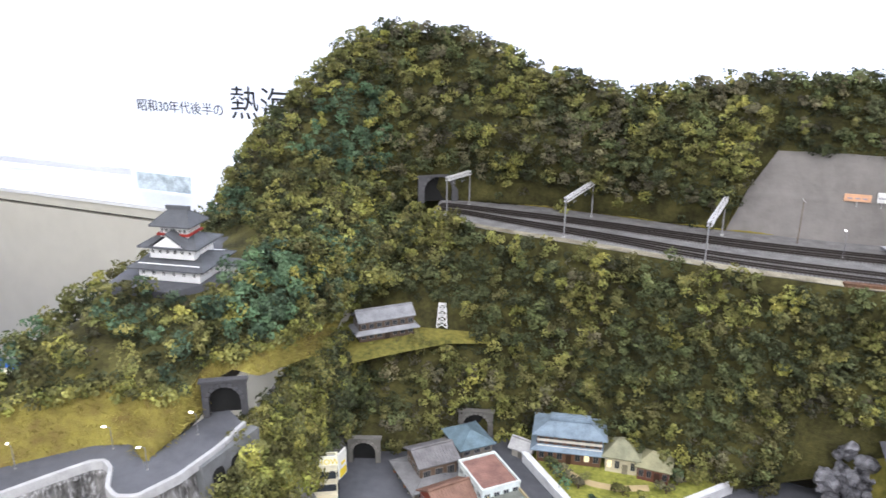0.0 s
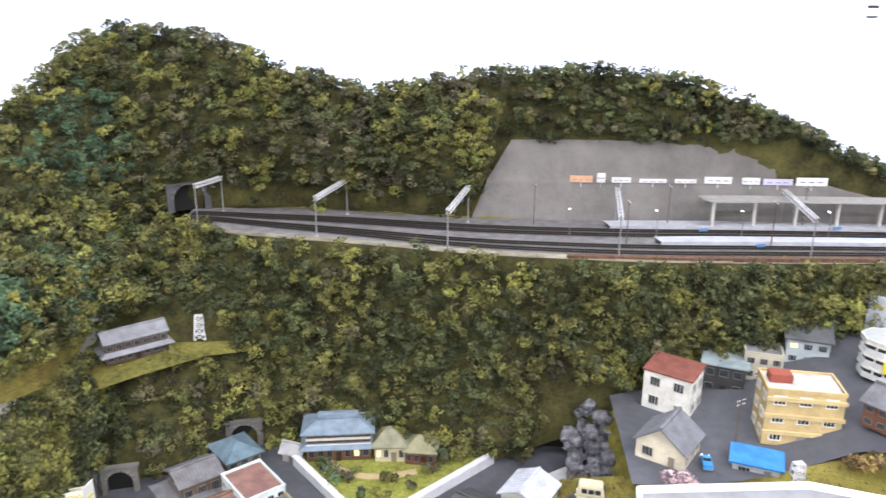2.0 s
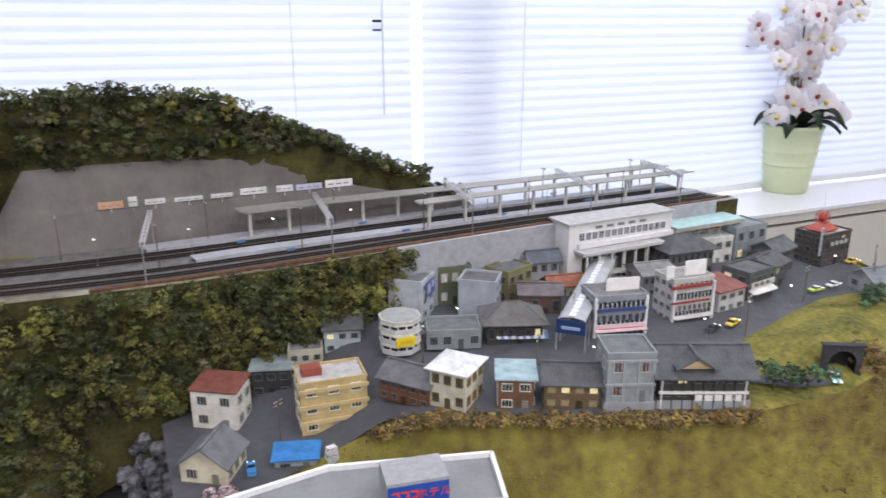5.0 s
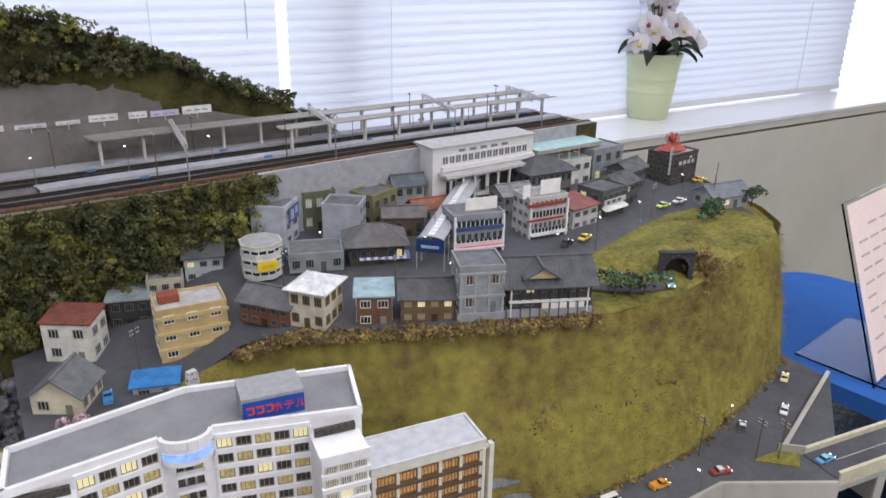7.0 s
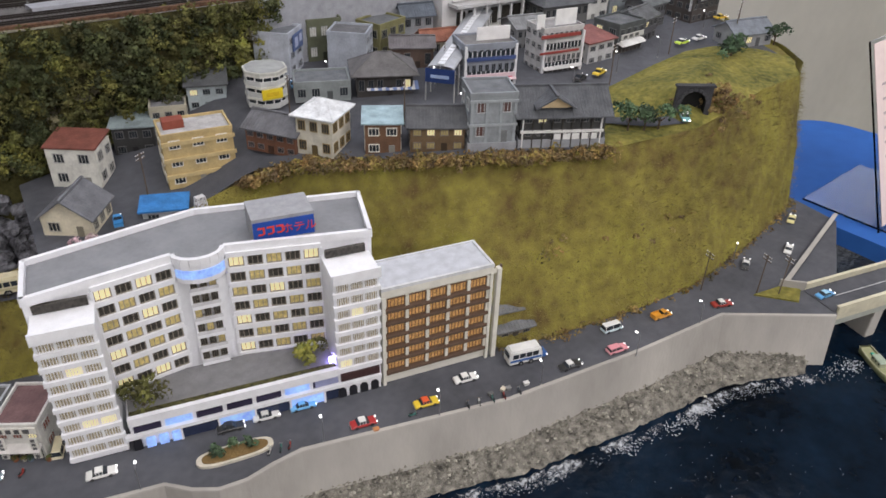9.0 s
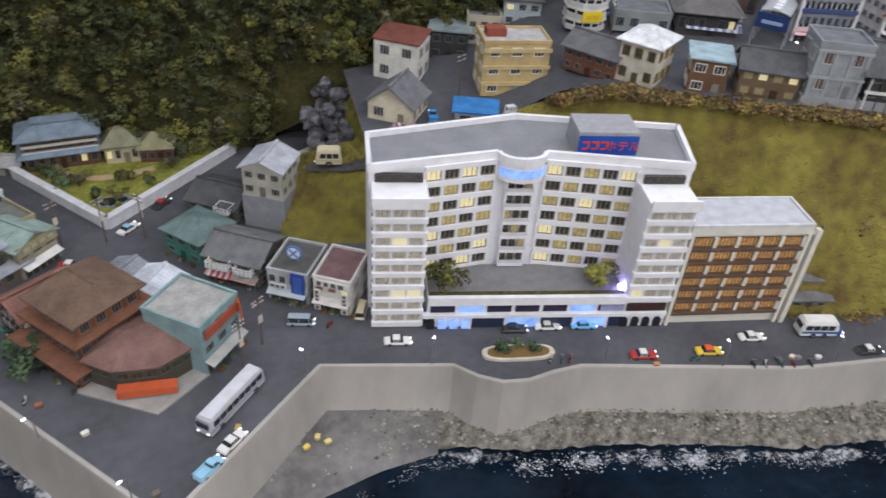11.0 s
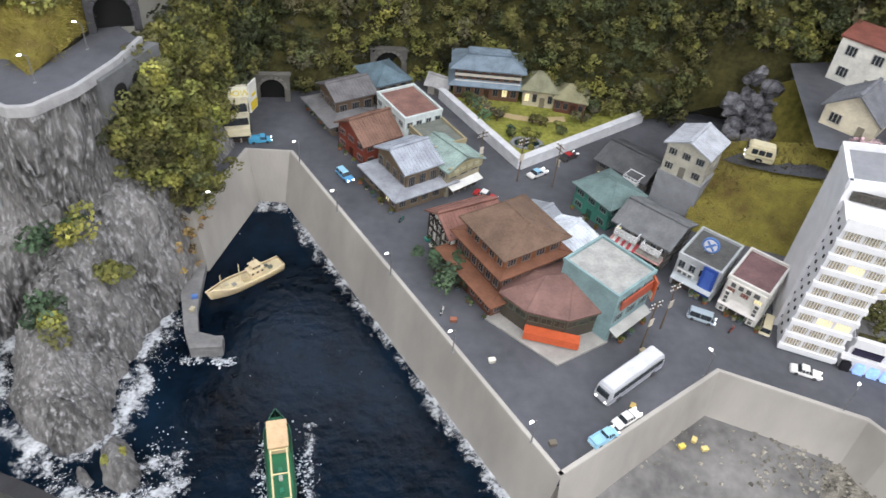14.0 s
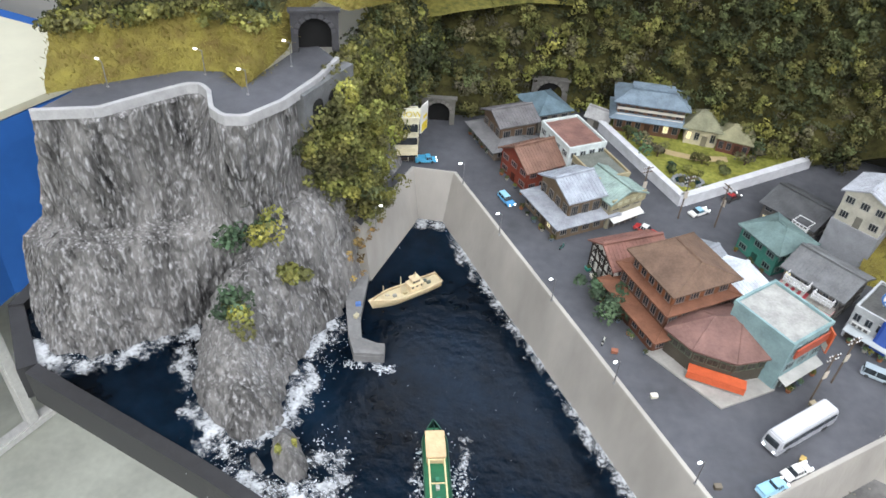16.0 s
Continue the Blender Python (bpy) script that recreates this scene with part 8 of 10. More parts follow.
def bus(x, y, deg, body, band, label, L=0.072, z=0.0, roofc=None, nose=0.0):
    t = thing("bus", pose(x, y, z, 0, 0, deg), label, "bus", "vehicles of the model town")
    w, h = 0.0165, 0.0195
    a, b = -L / 2, L / 2
    bm = bmesh.new()
    side_loft(bm, [(a, 0.002), (b, 0.002), (b + 0.0006, 0.008), (b - 0.001, h - 0.003), (b - 0.0025, h), (a + 0.0025, h), (a + 0.0008, h - 0.003), (a - 0.0004, 0.008)], w, 0.0008)
    bmesh.ops.bevel(bm, geom=bm.edges[:], offset=0.0010, segments=2, affect="EDGES")
    part("body", bm, tint(body, 0.35, vary=0.06, bump=0.0, spec=0.5), t)
    part("roof", boxed(a + 0.003, b - 0.004, -w / 2 + 0.002, w / 2 - 0.002, h - 0.0004, h + 0.0008, bev=0.0004), tint(roofc or body, 0.4, vary=0.08), t)
    if nose:
        part("bonnet", boxed(b - 0.001, b + nose, -w / 2 + 0.002, w / 2 - 0.002, 0.002, 0.009, bev=0.0012), tint(band, 0.35), t)
    n = int(L / 0.0085)
    for s in (-1, 1):
        for i in range(n):
            x0 = a + 0.004 + i * (L - 0.008) / n
            y0 = s * (w / 2 - 0.0002)
            part("window", boxed(x0, x0 + (L - 0.008) / n - 0.0012, min(y0 - s * 0.0012, y0 + s * 0.0003), max(y0 - s * 0.0012, y0 + s * 0.0003), 0.0105, 0.0160), GLASSY, t)
        y0 = s * (w / 2)
        part("side_band", boxed(a + 0.001, b - 0.001, min(y0 - s * 0.001, y0 + s * 0.0002), max(y0 - s * 0.001, y0 + s * 0.0002), 0.0062, 0.0088), tint(band, 0.4), t)
        for wx in (a + 0.014, b - 0.014):
            wheel(t, wx, s * (w / 2 - 0.0006), 0.0031)
        part("headlight", boxed(b + nose - 0.0002, b + nose + 0.0008, s * 0.005 - 0.001, s * 0.005 + 0.001, 0.0045, 0.0065, bev=0.0003), LAMPHEAD, t)
    part("windscreen", boxed(b - 0.001, b + 0.0004, -w / 2 + 0.0022, w / 2 - 0.0022, 0.0100, 0.0162), GLASSY, t)
    part("rear_window", boxed(a - 0.0004, a + 0.0012, -w / 2 + 0.0028, w / 2 - 0.0028, 0.0105, 0.0160), GLASSY, t)
    return t


W_, K_, R_, B_, Y_ = (0.72, 0.72, 0.70), (0.03, 0.03, 0.03), (0.42, 0.03, 0.03), (0.10, 0.33, 0.62), (0.75, 0.55, 0.04)
LB_, CR_, OR_, PK_, GR_ = (0.30, 0.55, 0.72), (0.62, 0.56, 0.38), (0.66, 0.30, 0.03), (0.72, 0.30, 0.34), (0.33, 0.40, 0.45)
bus(0.217, 0.327, 218, (0.46, 0.47, 0.50), (0.30, 0.31, 0.35), "silver sightseeing bus parked on the quay", 0.074, roofc=(0.58, 0.59, 0.63))
bus(0.788, 0.186, -24, W_, (0.04, 0.12, 0.34), "white and blue bonnet bus on the beach road", 0.040, nose=0.007)
bus(0.402, 0.588, 158, CR_, (0.5, 0.47, 0.3), "small cream bus on the hillside lane", 0.030, z=0.066)
for q in ((1.165, 0.585, -22, (0.66, 0.66, 0.62)), (1.215, 0.568, -22, (0.62, 0.58, 0.46)), (1.262, 0.575, -20, (0.66, 0.64, 0.60))):
    bus(*q[:3], q[3], (0.5, 0.45, 0.3), "cream bus waiting before the station", 0.05, z=0.198)
CARS = [
    (0.207, 0.287, 33, W_, W_, "white car parked by the seawall", "sedan"), (0.184, 0.268, 33, LB_, LB_, "light blue pickup parked by the seawall", "pickup"),
    (0.305, 0.406, -25, GR_, GR_, "grey-blue van driving past the shops", "van"), (0.366, 0.398, 60, CR_, CR_, "cream van beside the hotel", "van"),
    (0.382, 0.343, -22, W_, W_, "white saloon car before the hotel", "sedan"), (-0.047, 0.609, -55, B_, LB_, "blue car on the harbour road", "wagon"),
    (-0.151, 0.672, 15, (0.08, 0.36, 0.58), (0.08, 0.36, 0.58), "bright blue pickup beside the corner building", "pickup"), (0.110, 0.584, -30, R_, W_, "red and white car in the back street", "sedan"),
    (0.175, 0.632, 35, W_, LB_, "white and blue taxi at the crossroads", "sedan"), (0.218, 0.671, 40, K_, R_, "black and red car by the garden wall", "sedan"),
    (0.596, 0.230, -22, R_, W_, "red car with a white roof on the beach road", "sedan"), (0.661, 0.208, -22, Y_, (0.75, 0.12, 0.04), "yellow taxi with a red roof", "sedan"),
    (0.717, 0.206, -22, W_, W_, "white saloon car on the beach road", "sedan"), (0.817, 0.142, -20, K_, W_, "black and white patrol car on the beach road", "sedan"),
    (0.879, 0.123, -18, PK_, PK_, "pink estate car on the beach road", "wagon"), (0.906, 0.149, -18, (0.60, 0.72, 0.76), W_, "pale blue van on the beach road", "van"),
    (0.972, 0.123, -18, OR_, OR_, "orange pickup on the beach road", "pickup"), (1.049, 0.066 + 0.018, -30, (0.30, 0.03, 0.02), W_, "red car with a white roof near the bridge", "sedan"),
    (1.157, 0.106, 20, K_, W_, "black and white car on the ramp", "sedan"), (1.239, 0.083, 15, W_, W_, "white saloon car on the ramp", "sedan"),
    (1.325, 0.117, 15, (0.72, 0.66, 0.30), (0.72, 0.66, 0.30), "pale yellow car on the ramp", "sedan"),
    (0.566, 0.290, -22, (0.16, 0.46, 0.80), (0.16, 0.46, 0.80), "light blue car at the hotel entrance", "sedan"), (0.531, 0.303, -22, W_, W_, "white car at the hotel entrance", "sedan"),
    (0.497, 0.313, -22, K_, K_, "black car at the hotel entrance", "sedan")]
for q in CARS:
    car(*q)
car(1.165, 0.003, -18, B_, LB_, "blue car on the bridge", z=0.001)
for q in ((1.157, 0.379, 8, Y_, Y_, "yellow taxi in the upper street"), (1.118, 0.384, 8, K_, K_, "black car in the upper street"), (1.382, 0.378, -8, (0.55, 0.75, 0.08), W_, "lime green car in the upper street"),
          (1.425, 0.372, -8, W_, W_, "white car in the upper street"), (1.572, 0.412, -20, (0.75, 0.50, 0.04), Y_, "orange-yellow car by the corner shop"), (1.00, 0.475, -30, R_, W_, "red and white car by the arcade"),
          (0.80, 0.615, 60, B_, B_, "blue car behind the shops")):
    car(*q, z=0.193)
car(1.105, 0.212, 222, (0.20, 0.45, 0.45), W_, "teal and white car in the tunnel mouth", z=0.192)
car(0.520, 0.560, 70, (0.05, 0.25, 0.55), (0.05, 0.25, 0.55), "blue pickup behind the hotel", "pickup", z=0.1165)


# ---- lamps and poles ----
def street_lamp(x, y, z=0.0, deg=0.0, h=0.030, label="thin grey street lamp with a glowing head"):
    t = thing("street_lamp", pose(x, y, z, 0, 0, deg), label, "street lamp", "street lamps of the model town")
    bm = bmesh.new()
    tube(bm, (0, 0, 0), (0, 0, h * 0.96), 0.0006, 0.00045, 6)
    part("pole", bm, tint((0.20, 0.20, 0.21), 0.5, 0.3), t)
    bm = bmesh.new()
    tube(bm, (0, 0, h * 0.95), (0.005, 0, h + 0.001), 0.0004, seg=5)
    part("arm", bm, tint((0.20, 0.20, 0.21), 0.5, 0.3), t)
    part("head", boxed(0.0038, 0.0072, -0.0009, 0.0009, h, h + 0.0012, bev=0.0003), LAMPHEAD, t, "glowing white lamp head")
    part("foot", boxed(-0.001, 0.001, -0.001, 0.001, 0, 0.0016), tint((0.30, 0.30, 0.30), 0.8), t)
    return t


for x, y, d in ((-0.100, 0.632, -148), (-0.050, 0.544, -148), (0.009, 0.450, -148), (0.066, 0.354, -148), (0.125, 0.263, -148), (0.288, 0.336, 120), (-0.183, 0.528, 10), (0.888, 0.103, 80), (0.995, 0.084, 80),
                (1.157, 0.124, 200), (0.771, 0.146, 70), (0.553, 0.237, 70), (0.40, 0.303, 60), (0.66, 0.187, 70), (0.02, 0.62, 30)):
    street_lamp(x, y, 0.0, d)
for x, y, d in ((-0.270, 0.548, 180), (-0.342, 0.512, 200), (-0.291, 0.484, 210), (-0.415, 0.468, 160)):
    street_lamp(x, y, ROAD_Z, d, 0.026)
for x, y in ((0.845, 0.60), (1.085, 0.372), (1.19, 0.372), (1.30, 0.372), (1.50, 0.405), (0.94, 0.49), (0.90, 0.40)):
    street_lamp(x, y, 0.189, 80, 0.030)
for i in range(9):
    xx = 0.45 + 0.115 * i
    p = shelf(0.50, RAIL_Z, np.array([xx - 0.001, xx, xx + 0.001, xx + 0.002]))[1]
    street_lamp(float(p[0]), float(p[1]), RAIL_Z + 0.006, 90, 0.034, "platform lamp post with a glowing head")


def telegraph_pole(x, y, z=0.0, deg=0.0, h=0.058, arms=2, label="brown wooden telegraph pole with crossarms", plate=None):
    t = thing("telegraph_pole", pose(x, y, z, 0, 0, deg), label, "utility pole", "telegraph poles of the model town")
    bm = bmesh.new()
    tube(bm, (0, 0, 0), (0, 0, h), 0.0009, 0.0006, 7)
    wood = tint((0.13, 0.10, 0.075), 0.9)
    part("pole", bm, wood, t)
    for k in range(arms):
        part("crossarm", boxed(-0.0065, 0.0065, -0.0004, 0.0006, h - 0.003 - 0.005 * k, h - 0.002 - 0.005 * k), wood, t)
        for s in (-0.006, -0.003, 0.003, 0.006):
            part("insulator", boxed(s - 0.0004, s + 0.0004, -0.0003, 0.0005, h - 0.002 - 0.005 * k, h - 0.0008 - 0.005 * k), WHITE, t)
    if plate:
        part("notice_plate", boxed(-0.0025, 0.0025, -0.0014, -0.0009, h * 0.5, h * 0.5 + 0.009), tint(plate, 0.5), t)
    return t


for q in ((0.150, 0.618, 0, 30), (0.190, 0.610, 0, 120), (0.238, 0.368, 0, 30), (0.262, 0.392, 0, 30), (0.105, 0.628, 0, 30), (0.345, 0.60, 0.02, 40), (1.06, 0.118, 0, 70), (1.125, 0.045, 0, 70), (1.108, 0.066, 0, 70)):
    telegraph_pole(*q, plate=(0.55, 0.5, 0.42) if q[0] < 0.3 else None)
for q in ((0.83, 0.43, 0.188, 40), (0.735, 0.53, 0.188, 40), (0.965, 0.50, 0.188, 40), (1.145, 0.352, 0.188, 10), (1.33, 0.37, 0.188, 10), (1.53, 0.36, 0.188, 10), (0.62, 0.64, 0.125, 20), (0.57, 0.59, 0.118, 20), (1.46, 0.33, 0.188, 10)):
    telegraph_pole(*q)


# ---- boats ----
def hull(bm, L, beam, z0, sheer_mid, sheer_bow, sheer_stern, bow=0.35, n=24, m=7, inner=0.0):
    """A hull of sections from stern to bow (+x); the deck closes it."""
    rings = []
    for i in range(n):
        u = i / (n - 1)
        if u < 1 - bow:
            k = 0.80 + 0.20 * min(1.0, u / 0.25)
        else:
            k = max(0.02, (1 - ((u - 1 + bow) / bow) ** 2.0))
        hw = beam / 2 * k - inner
        hw = max(hw, 0.0002)
        z1 = sheer_mid + (sheer_bow - sheer_mid) * max(0, (u - 0.45) / 0.55) ** 2 + (sheer_stern - sheer_mid) * max(0, (0.35 - u) / 0.35) ** 2
        row = []
        for j in range(m):
            v = -1 + 2 * j / (m - 1)
            zz = z1 - (z1 - z0) * (1 - abs(v) ** 3)
            rake = (u > 0.9) * (zz - z0) * 0.35 * (u - 0.9) / 0.1
            row.append(bm.verts.new((-L / 2 + u * L + rake, hw * math.copysign(abs(v) ** 0.55, v), zz)))
        rings.append(row)
    for r0, r1 in zip(rings, rings[1:]):
        for j in range(m - 1):
            bm.faces.new((r0[j], r1[j], r1[j + 1], r0[j + 1]))
    bm.faces.new(rings[0])
    return [(r[0].co.copy(), r[-1].co.copy()) for r in rings]


def boat(name, x, y, deg, L, beam, colours, label, plan):
    hullc, deckc, railc, cabinc, roofc = [tint(c, 0.55) for c in colours]
    t = thing(name, pose(x, y, SEA, 0, 0, deg), label, "boat", "boats in the harbour")
    bm = bmesh.new()
    edges = hull(bm, L, beam, -0.004, 0.0085, 0.0135, 0.0100, bow=plan.get("bow", 0.35))
    bmesh.ops.solidify(bm, geom=bm.faces[:], thickness=-0.0004)
    part("hull", bm, hullc, t, smooth=True)
    bm = bmesh.new()
    ls = [bm.verts.new((a.x, a.y * 0.93, a.z - 0.0022)) for a, b in edges[:-1]]
    rs = [bm.verts.new((b.x, b.y * 0.93, b.z - 0.0022)) for a, b in edges[:-1]]
    for i in range(len(ls) - 1):
        bm.faces.new((ls[i], ls[i + 1], rs[i + 1], rs[i]))
    part("deck", bm, deckc, t)
    for side in (0, 1):
        bm = bmesh.new()
        for e0, e1 in zip(edges, edges[1:]):
            tube(bm, e0[side], e1[side], 0.0006, seg=5)
        bmesh.ops.remove_doubles(bm, verts=bm.verts[:], dist=0.00005)
        part("rail", bm, railc, t)
    for nm, x0, x1, yw, z0, z1 in plan["cabins"]:
        part(nm, boxed(x0 * L, x1 * L, -yw * beam / 2, yw * beam / 2, z0, z1, bev=0.0005), cabinc, t)
        c = part("cabin_roof", boxed(x0 * L - 0.0008, x1 * L + 0.0010, -yw * beam / 2 - 0.0006, yw * beam / 2 + 0.0006, z1, z1 + 0.0009, bev=0.0003), roofc, t)
        for s in (-1, 1):
            for k in range(3):
                xx = x0 * L + (k + 0.5) * (x1 - x0) * L / 3
                part("cabin_window", boxed(xx - 0.0011, xx + 0.0011, min(s * (yw * beam / 2 - 0.0004), s * (yw * beam / 2 + 0.0003)), max(s * (yw * beam / 2 - 0.0004), s * (yw * beam / 2 + 0.0003)), z1 - 0.0035, z1 - 0.0012), GLASSY, t)
    for mx, mh in plan["masts"]:
        bm = bmesh.new()
        tube(bm, (mx * L, 0, 0.004), (mx * L, 0, mh), 0.0006, 0.0004, 6)
        part("mast", bm, railc, t)
    spar = tint((0.74, 0.60, 0.34), 0.55)
    for x0, x1, zz in plan.get("derricks", ()):
        for s in (-1, 1):
            bm = bmesh.new()
            tube(bm, (x0 * L, s * beam * 0.30, zz), (x1 * L, s * beam * 0.30, zz + 0.001), 0.0008, seg=6)
            part("derrick_beam", bm, spar, t)
            for xx in (x0, x1):
                bm = bmesh.new()
                tube(bm, (xx * L, s * beam * 0.30, 0.004), (xx * L, s * beam * 0.30, zz), 0.0006, seg=6)
                part("derrick_post", bm, spar, t)
        for xx in (x0, (x0 + x1) / 2, x1):
            bm = bmesh.new()
            tube(bm, (xx * L, -beam * 0.30, zz), (xx * L, beam * 0.30, zz), 0.0006, seg=6)
            part("derrick_crossbar", bm, spar, t)
    for i, (bx, by, col) in enumerate(plan["gear"]):
        part(("deck_box", "winch", "fish_crate")[i % 3], boxed(bx * L - 0.0022, bx * L + 0.0022, by * beam - 0.0016, by * beam + 0.0016, 0.0060, 0.0100 - 0.0008 * (i % 2), bev=0.0003), tint(col, 0.6), t)
    return t


CREAM = (0.74, 0.62, 0.40)
boat("fishing_boat", -0.143, 0.505, 221, 0.084, 0.0195, (CREAM, (0.55, 0.47, 0.30), CREAM, CREAM, (0.68, 0.58, 0.38)), "cream wooden fishing boat with two masts, moored by the jetty",
     {"cabins": [("wheelhouse", -0.22, -0.02, 0.52, 0.006, 0.015), ("upper_bridge", -0.17, -0.06, 0.42, 0.0155, 0.0215)], "masts": [(0.10, 0.031), (0.36, 0.027), (-0.12, 0.030), (-0.09, 0.028)],
      "gear": [(0.2, 0.1, (0.3, 0.3, 0.28)), (0.28, -0.12, (0.45, 0.4, 0.3)), (-0.33, 0.05, (0.12, 0.14, 0.12)), (-0.30, -0.2, (0.1, 0.12, 0.12)), (0.05, 0.15, (0.5, 0.42, 0.25))]})
GREEN = (0.012, 0.085, 0.048)
boat("trawler", -0.0766, 0.277, 102, 0.098, 0.0228, (GREEN, (0.02, 0.13, 0.06), (0.03, 0.09, 0.06), (0.62, 0.47, 0.28), (0.62, 0.44, 0.26)), "green trawler with a tan wheelhouse and cream derrick frames",
     {"cabins": [("wheelhouse", 0.13, 0.40, 0.72, 0.005, 0.0165)], "bow": 0.18, "masts": [(0.445, 0.020)], "derricks": [(-0.36, 0.115, 0.0145)],
      "gear": [(-0.05, 0.0, (0.05, 0.22, 0.13)), (-0.12, 0.0, (0.45, 0.45, 0.42)), (0.445, 0.10, (0.02, 0.16, 0.13)), (-0.24, 0.0, (0.03, 0.2, 0.12)), (-0.40, 0.1, (0.55, 0.45, 0.22)), (-0.40, -0.15, (0.55, 0.45, 0.22))]})
boat("fishing_boat", 1.172, -0.085, 232, 0.072, 0.019, ((0.36, 0.38, 0.20), (0.34, 0.35, 0.2), (0.50, 0.48, 0.33), (0.40, 0.42, 0.30), (0.35, 0.42, 0.33)), "olive-green fishing boat passing under the bridge",
     {"cabins": [("wheelhouse", -0.20, 0.05, 0.55, 0.005, 0.013)], "masts": [(0.12, 0.026)], "gear": [(0.25, 0.0, (0.4, 0.4, 0.3)), (-0.3, 0.1, (0.02, 0.4, 0.3))]})

# ---- planter island in the beach road ----
t = thing("planter_island", pose(0.484, 0.283, 0, 0, 0, -20), "oval flower bed with a cream kerb and shrubs", "flower bed")
for nm, k, z1, m_ in (("kerb", 1.0, 0.003, tint((0.60, 0.56, 0.46), 0.8)), ("soil", 0.86, 0.0036, tint((0.20, 0.13, 0.05), 0.95, bump=0.6))):
    bm = bmesh.new()
    pts = []
    for i in range(32):
        a = 2 * math.pi * i / 32
        pts.append((math.copysign(abs(math.cos(a)) ** 0.6, math.cos(a)) * 0.036 * k, math.copysign(abs(math.sin(a)) ** 0.8, math.sin(a)) * 0.0105 * (k if k == 1 else 0.76)))
    prism(bm, pts, 0.0, z1)
    part(nm, bm, m_, t)
for x, y, r in ((0.466, 0.292, 0.0055), (0.474, 0.286, 0.0045), (0.490, 0.282, 0.0065), (0.498, 0.278, 0.005)):
    shrub(x, y, 0.0036, r * 1.35, 2, "small deep green shrub in the flower bed", n=70, leaf=0.0018)

# ---- signs ----
def sign_board(name, a, b, z0, z1, col, label, bars=(), back=0.0, barc=(0.1, 0.1, 0.1), text=None, textc=None, size=0.01, depth=0.0018):
    """A board over the line a-b; bars are (x0, x1, z0, z1) parts of its face."""
    m, L = frame_of(a, b, z0)
    t = thing(name, m @ Matrix.Translation((0, back, 0)), label, "sign")
    h = z1 - z0
    part("panel", boxed(0, L, -depth, 0, 0, h, bev=0.0003), tint(col, 0.5, vary=0.06), t)
    for x0, x1, q0, q1 in bars:
        part("bar", boxed(x0 * L, x1 * L, -depth - 0.0004, -depth + 0.0003, q0 * h, q1 * h), tint(barc, 0.5), t)
    if text:
        letters(text, size, tint(textc, 0.5), t, Matrix.Translation((L / 2, -depth - 0.0002, h * 0.22)) @ pose(0, 0, 0, 90, 0, 0), 0.0003)
    return t


sign_board("roof_sign", (-0.188, 0.668), (-0.160, 0.675), 0.057, 0.071, (0.80, 0.79, 0.66), "white roof sign with yellow capital letters", text="SHOW", textc=(0.72, 0.58, 0.05), size=0.0105)
sign_board("roof_sign", (-0.160, 0.672), (-0.155, 0.690), 0.038, 0.074, (0.72, 0.72, 0.68), "tall pale side sign with yellow patches", bars=((0.1, 0.9, 0.05, 0.35), (0.3, 0.8, 0.5, 0.6)), barc=(0.75, 0.58, 0.03))
t = thing("disc_sign", pose(0.318, 0.462, 0.037, 0, 0, -40), "round blue and white roof sign of the drugstore", "sign")
bm = bmesh.new()
tube(bm, (0, -0.001, 0.009), (0, 0.001, 0.009), 0.0085, seg=24)
part("disc", bm, tint((0.10, 0.22, 0.55), 0.5), t)
bm = bmesh.new()
tube(bm, (0, -0.0014, 0.009), (0, -0.0008, 0.009), 0.0066, seg=24)
part("disc_face", bm, WHITE, t)
for s in (-1, 1):
    o = part("stroke", boxed(-0.006, 0.006, -0.0018, -0.0013, -0.0011, 0.0011), tint((0.12, 0.25, 0.6), 0.5), t)
    o.matrix_local = pose(0, 0, 0.009, 0, 45 * s, 0)
for s in (-0.004, 0.004):
    part("post", boxed(s - 0.0004, s + 0.0004, -0.0004, 0.0004, -0.001, 0.003), STEEL, t)
sign_board("shop_sign", (0.3075, 0.4400), (0.3185, 0.4304), 0.006, 0.040, (0.03, 0.07, 0.30), "tall dark blue shop banner", back=-0.001, bars=((0.2, 0.8, 0.1, 0.9),), barc=(0.06, 0.12, 0.42))
sign_board("shop_sign", (0.290, 0.4555), (0.3035, 0.4435), 0.018, 0.023, (0.6, 0.62, 0.6), "pale shop name board with dark bars", back=-0.001, bars=((0.08, 0.3, 0.2, 0.8), (0.4, 0.6, 0.2, 0.8), (0.7, 0.9, 0.2, 0.8)))
sign_board("shop_sign", (0.2465, 0.4085), (0.2475, 0.3965), 0.030, 0.054, (0.50, 0.12, 0.05), "red and white signs on the teal building", bars=((0.1, 0.9, 0.08, 0.4),), barc=(0.7, 0.68, 0.62))
sign_board("shop_sign", (0.208, 0.3735), (0.245, 0.4055), 0.042, 0.052, (0.38, 0.09, 0.05), "rust-red sign band on the teal building", back=-0.0015)
sign_board("shop_sign", (0.326, 0.4225), (0.354, 0.3985), 0.033, 0.041, (0.70, 0.68, 0.62), "white shop name board with black bars", back=-0.0015, bars=((0.1, 0.22, 0.2, 0.8), (0.3, 0.42, 0.2, 0.8), (0.5, 0.62, 0.2, 0.8), (0.7, 0.85, 0.2, 0.8)))
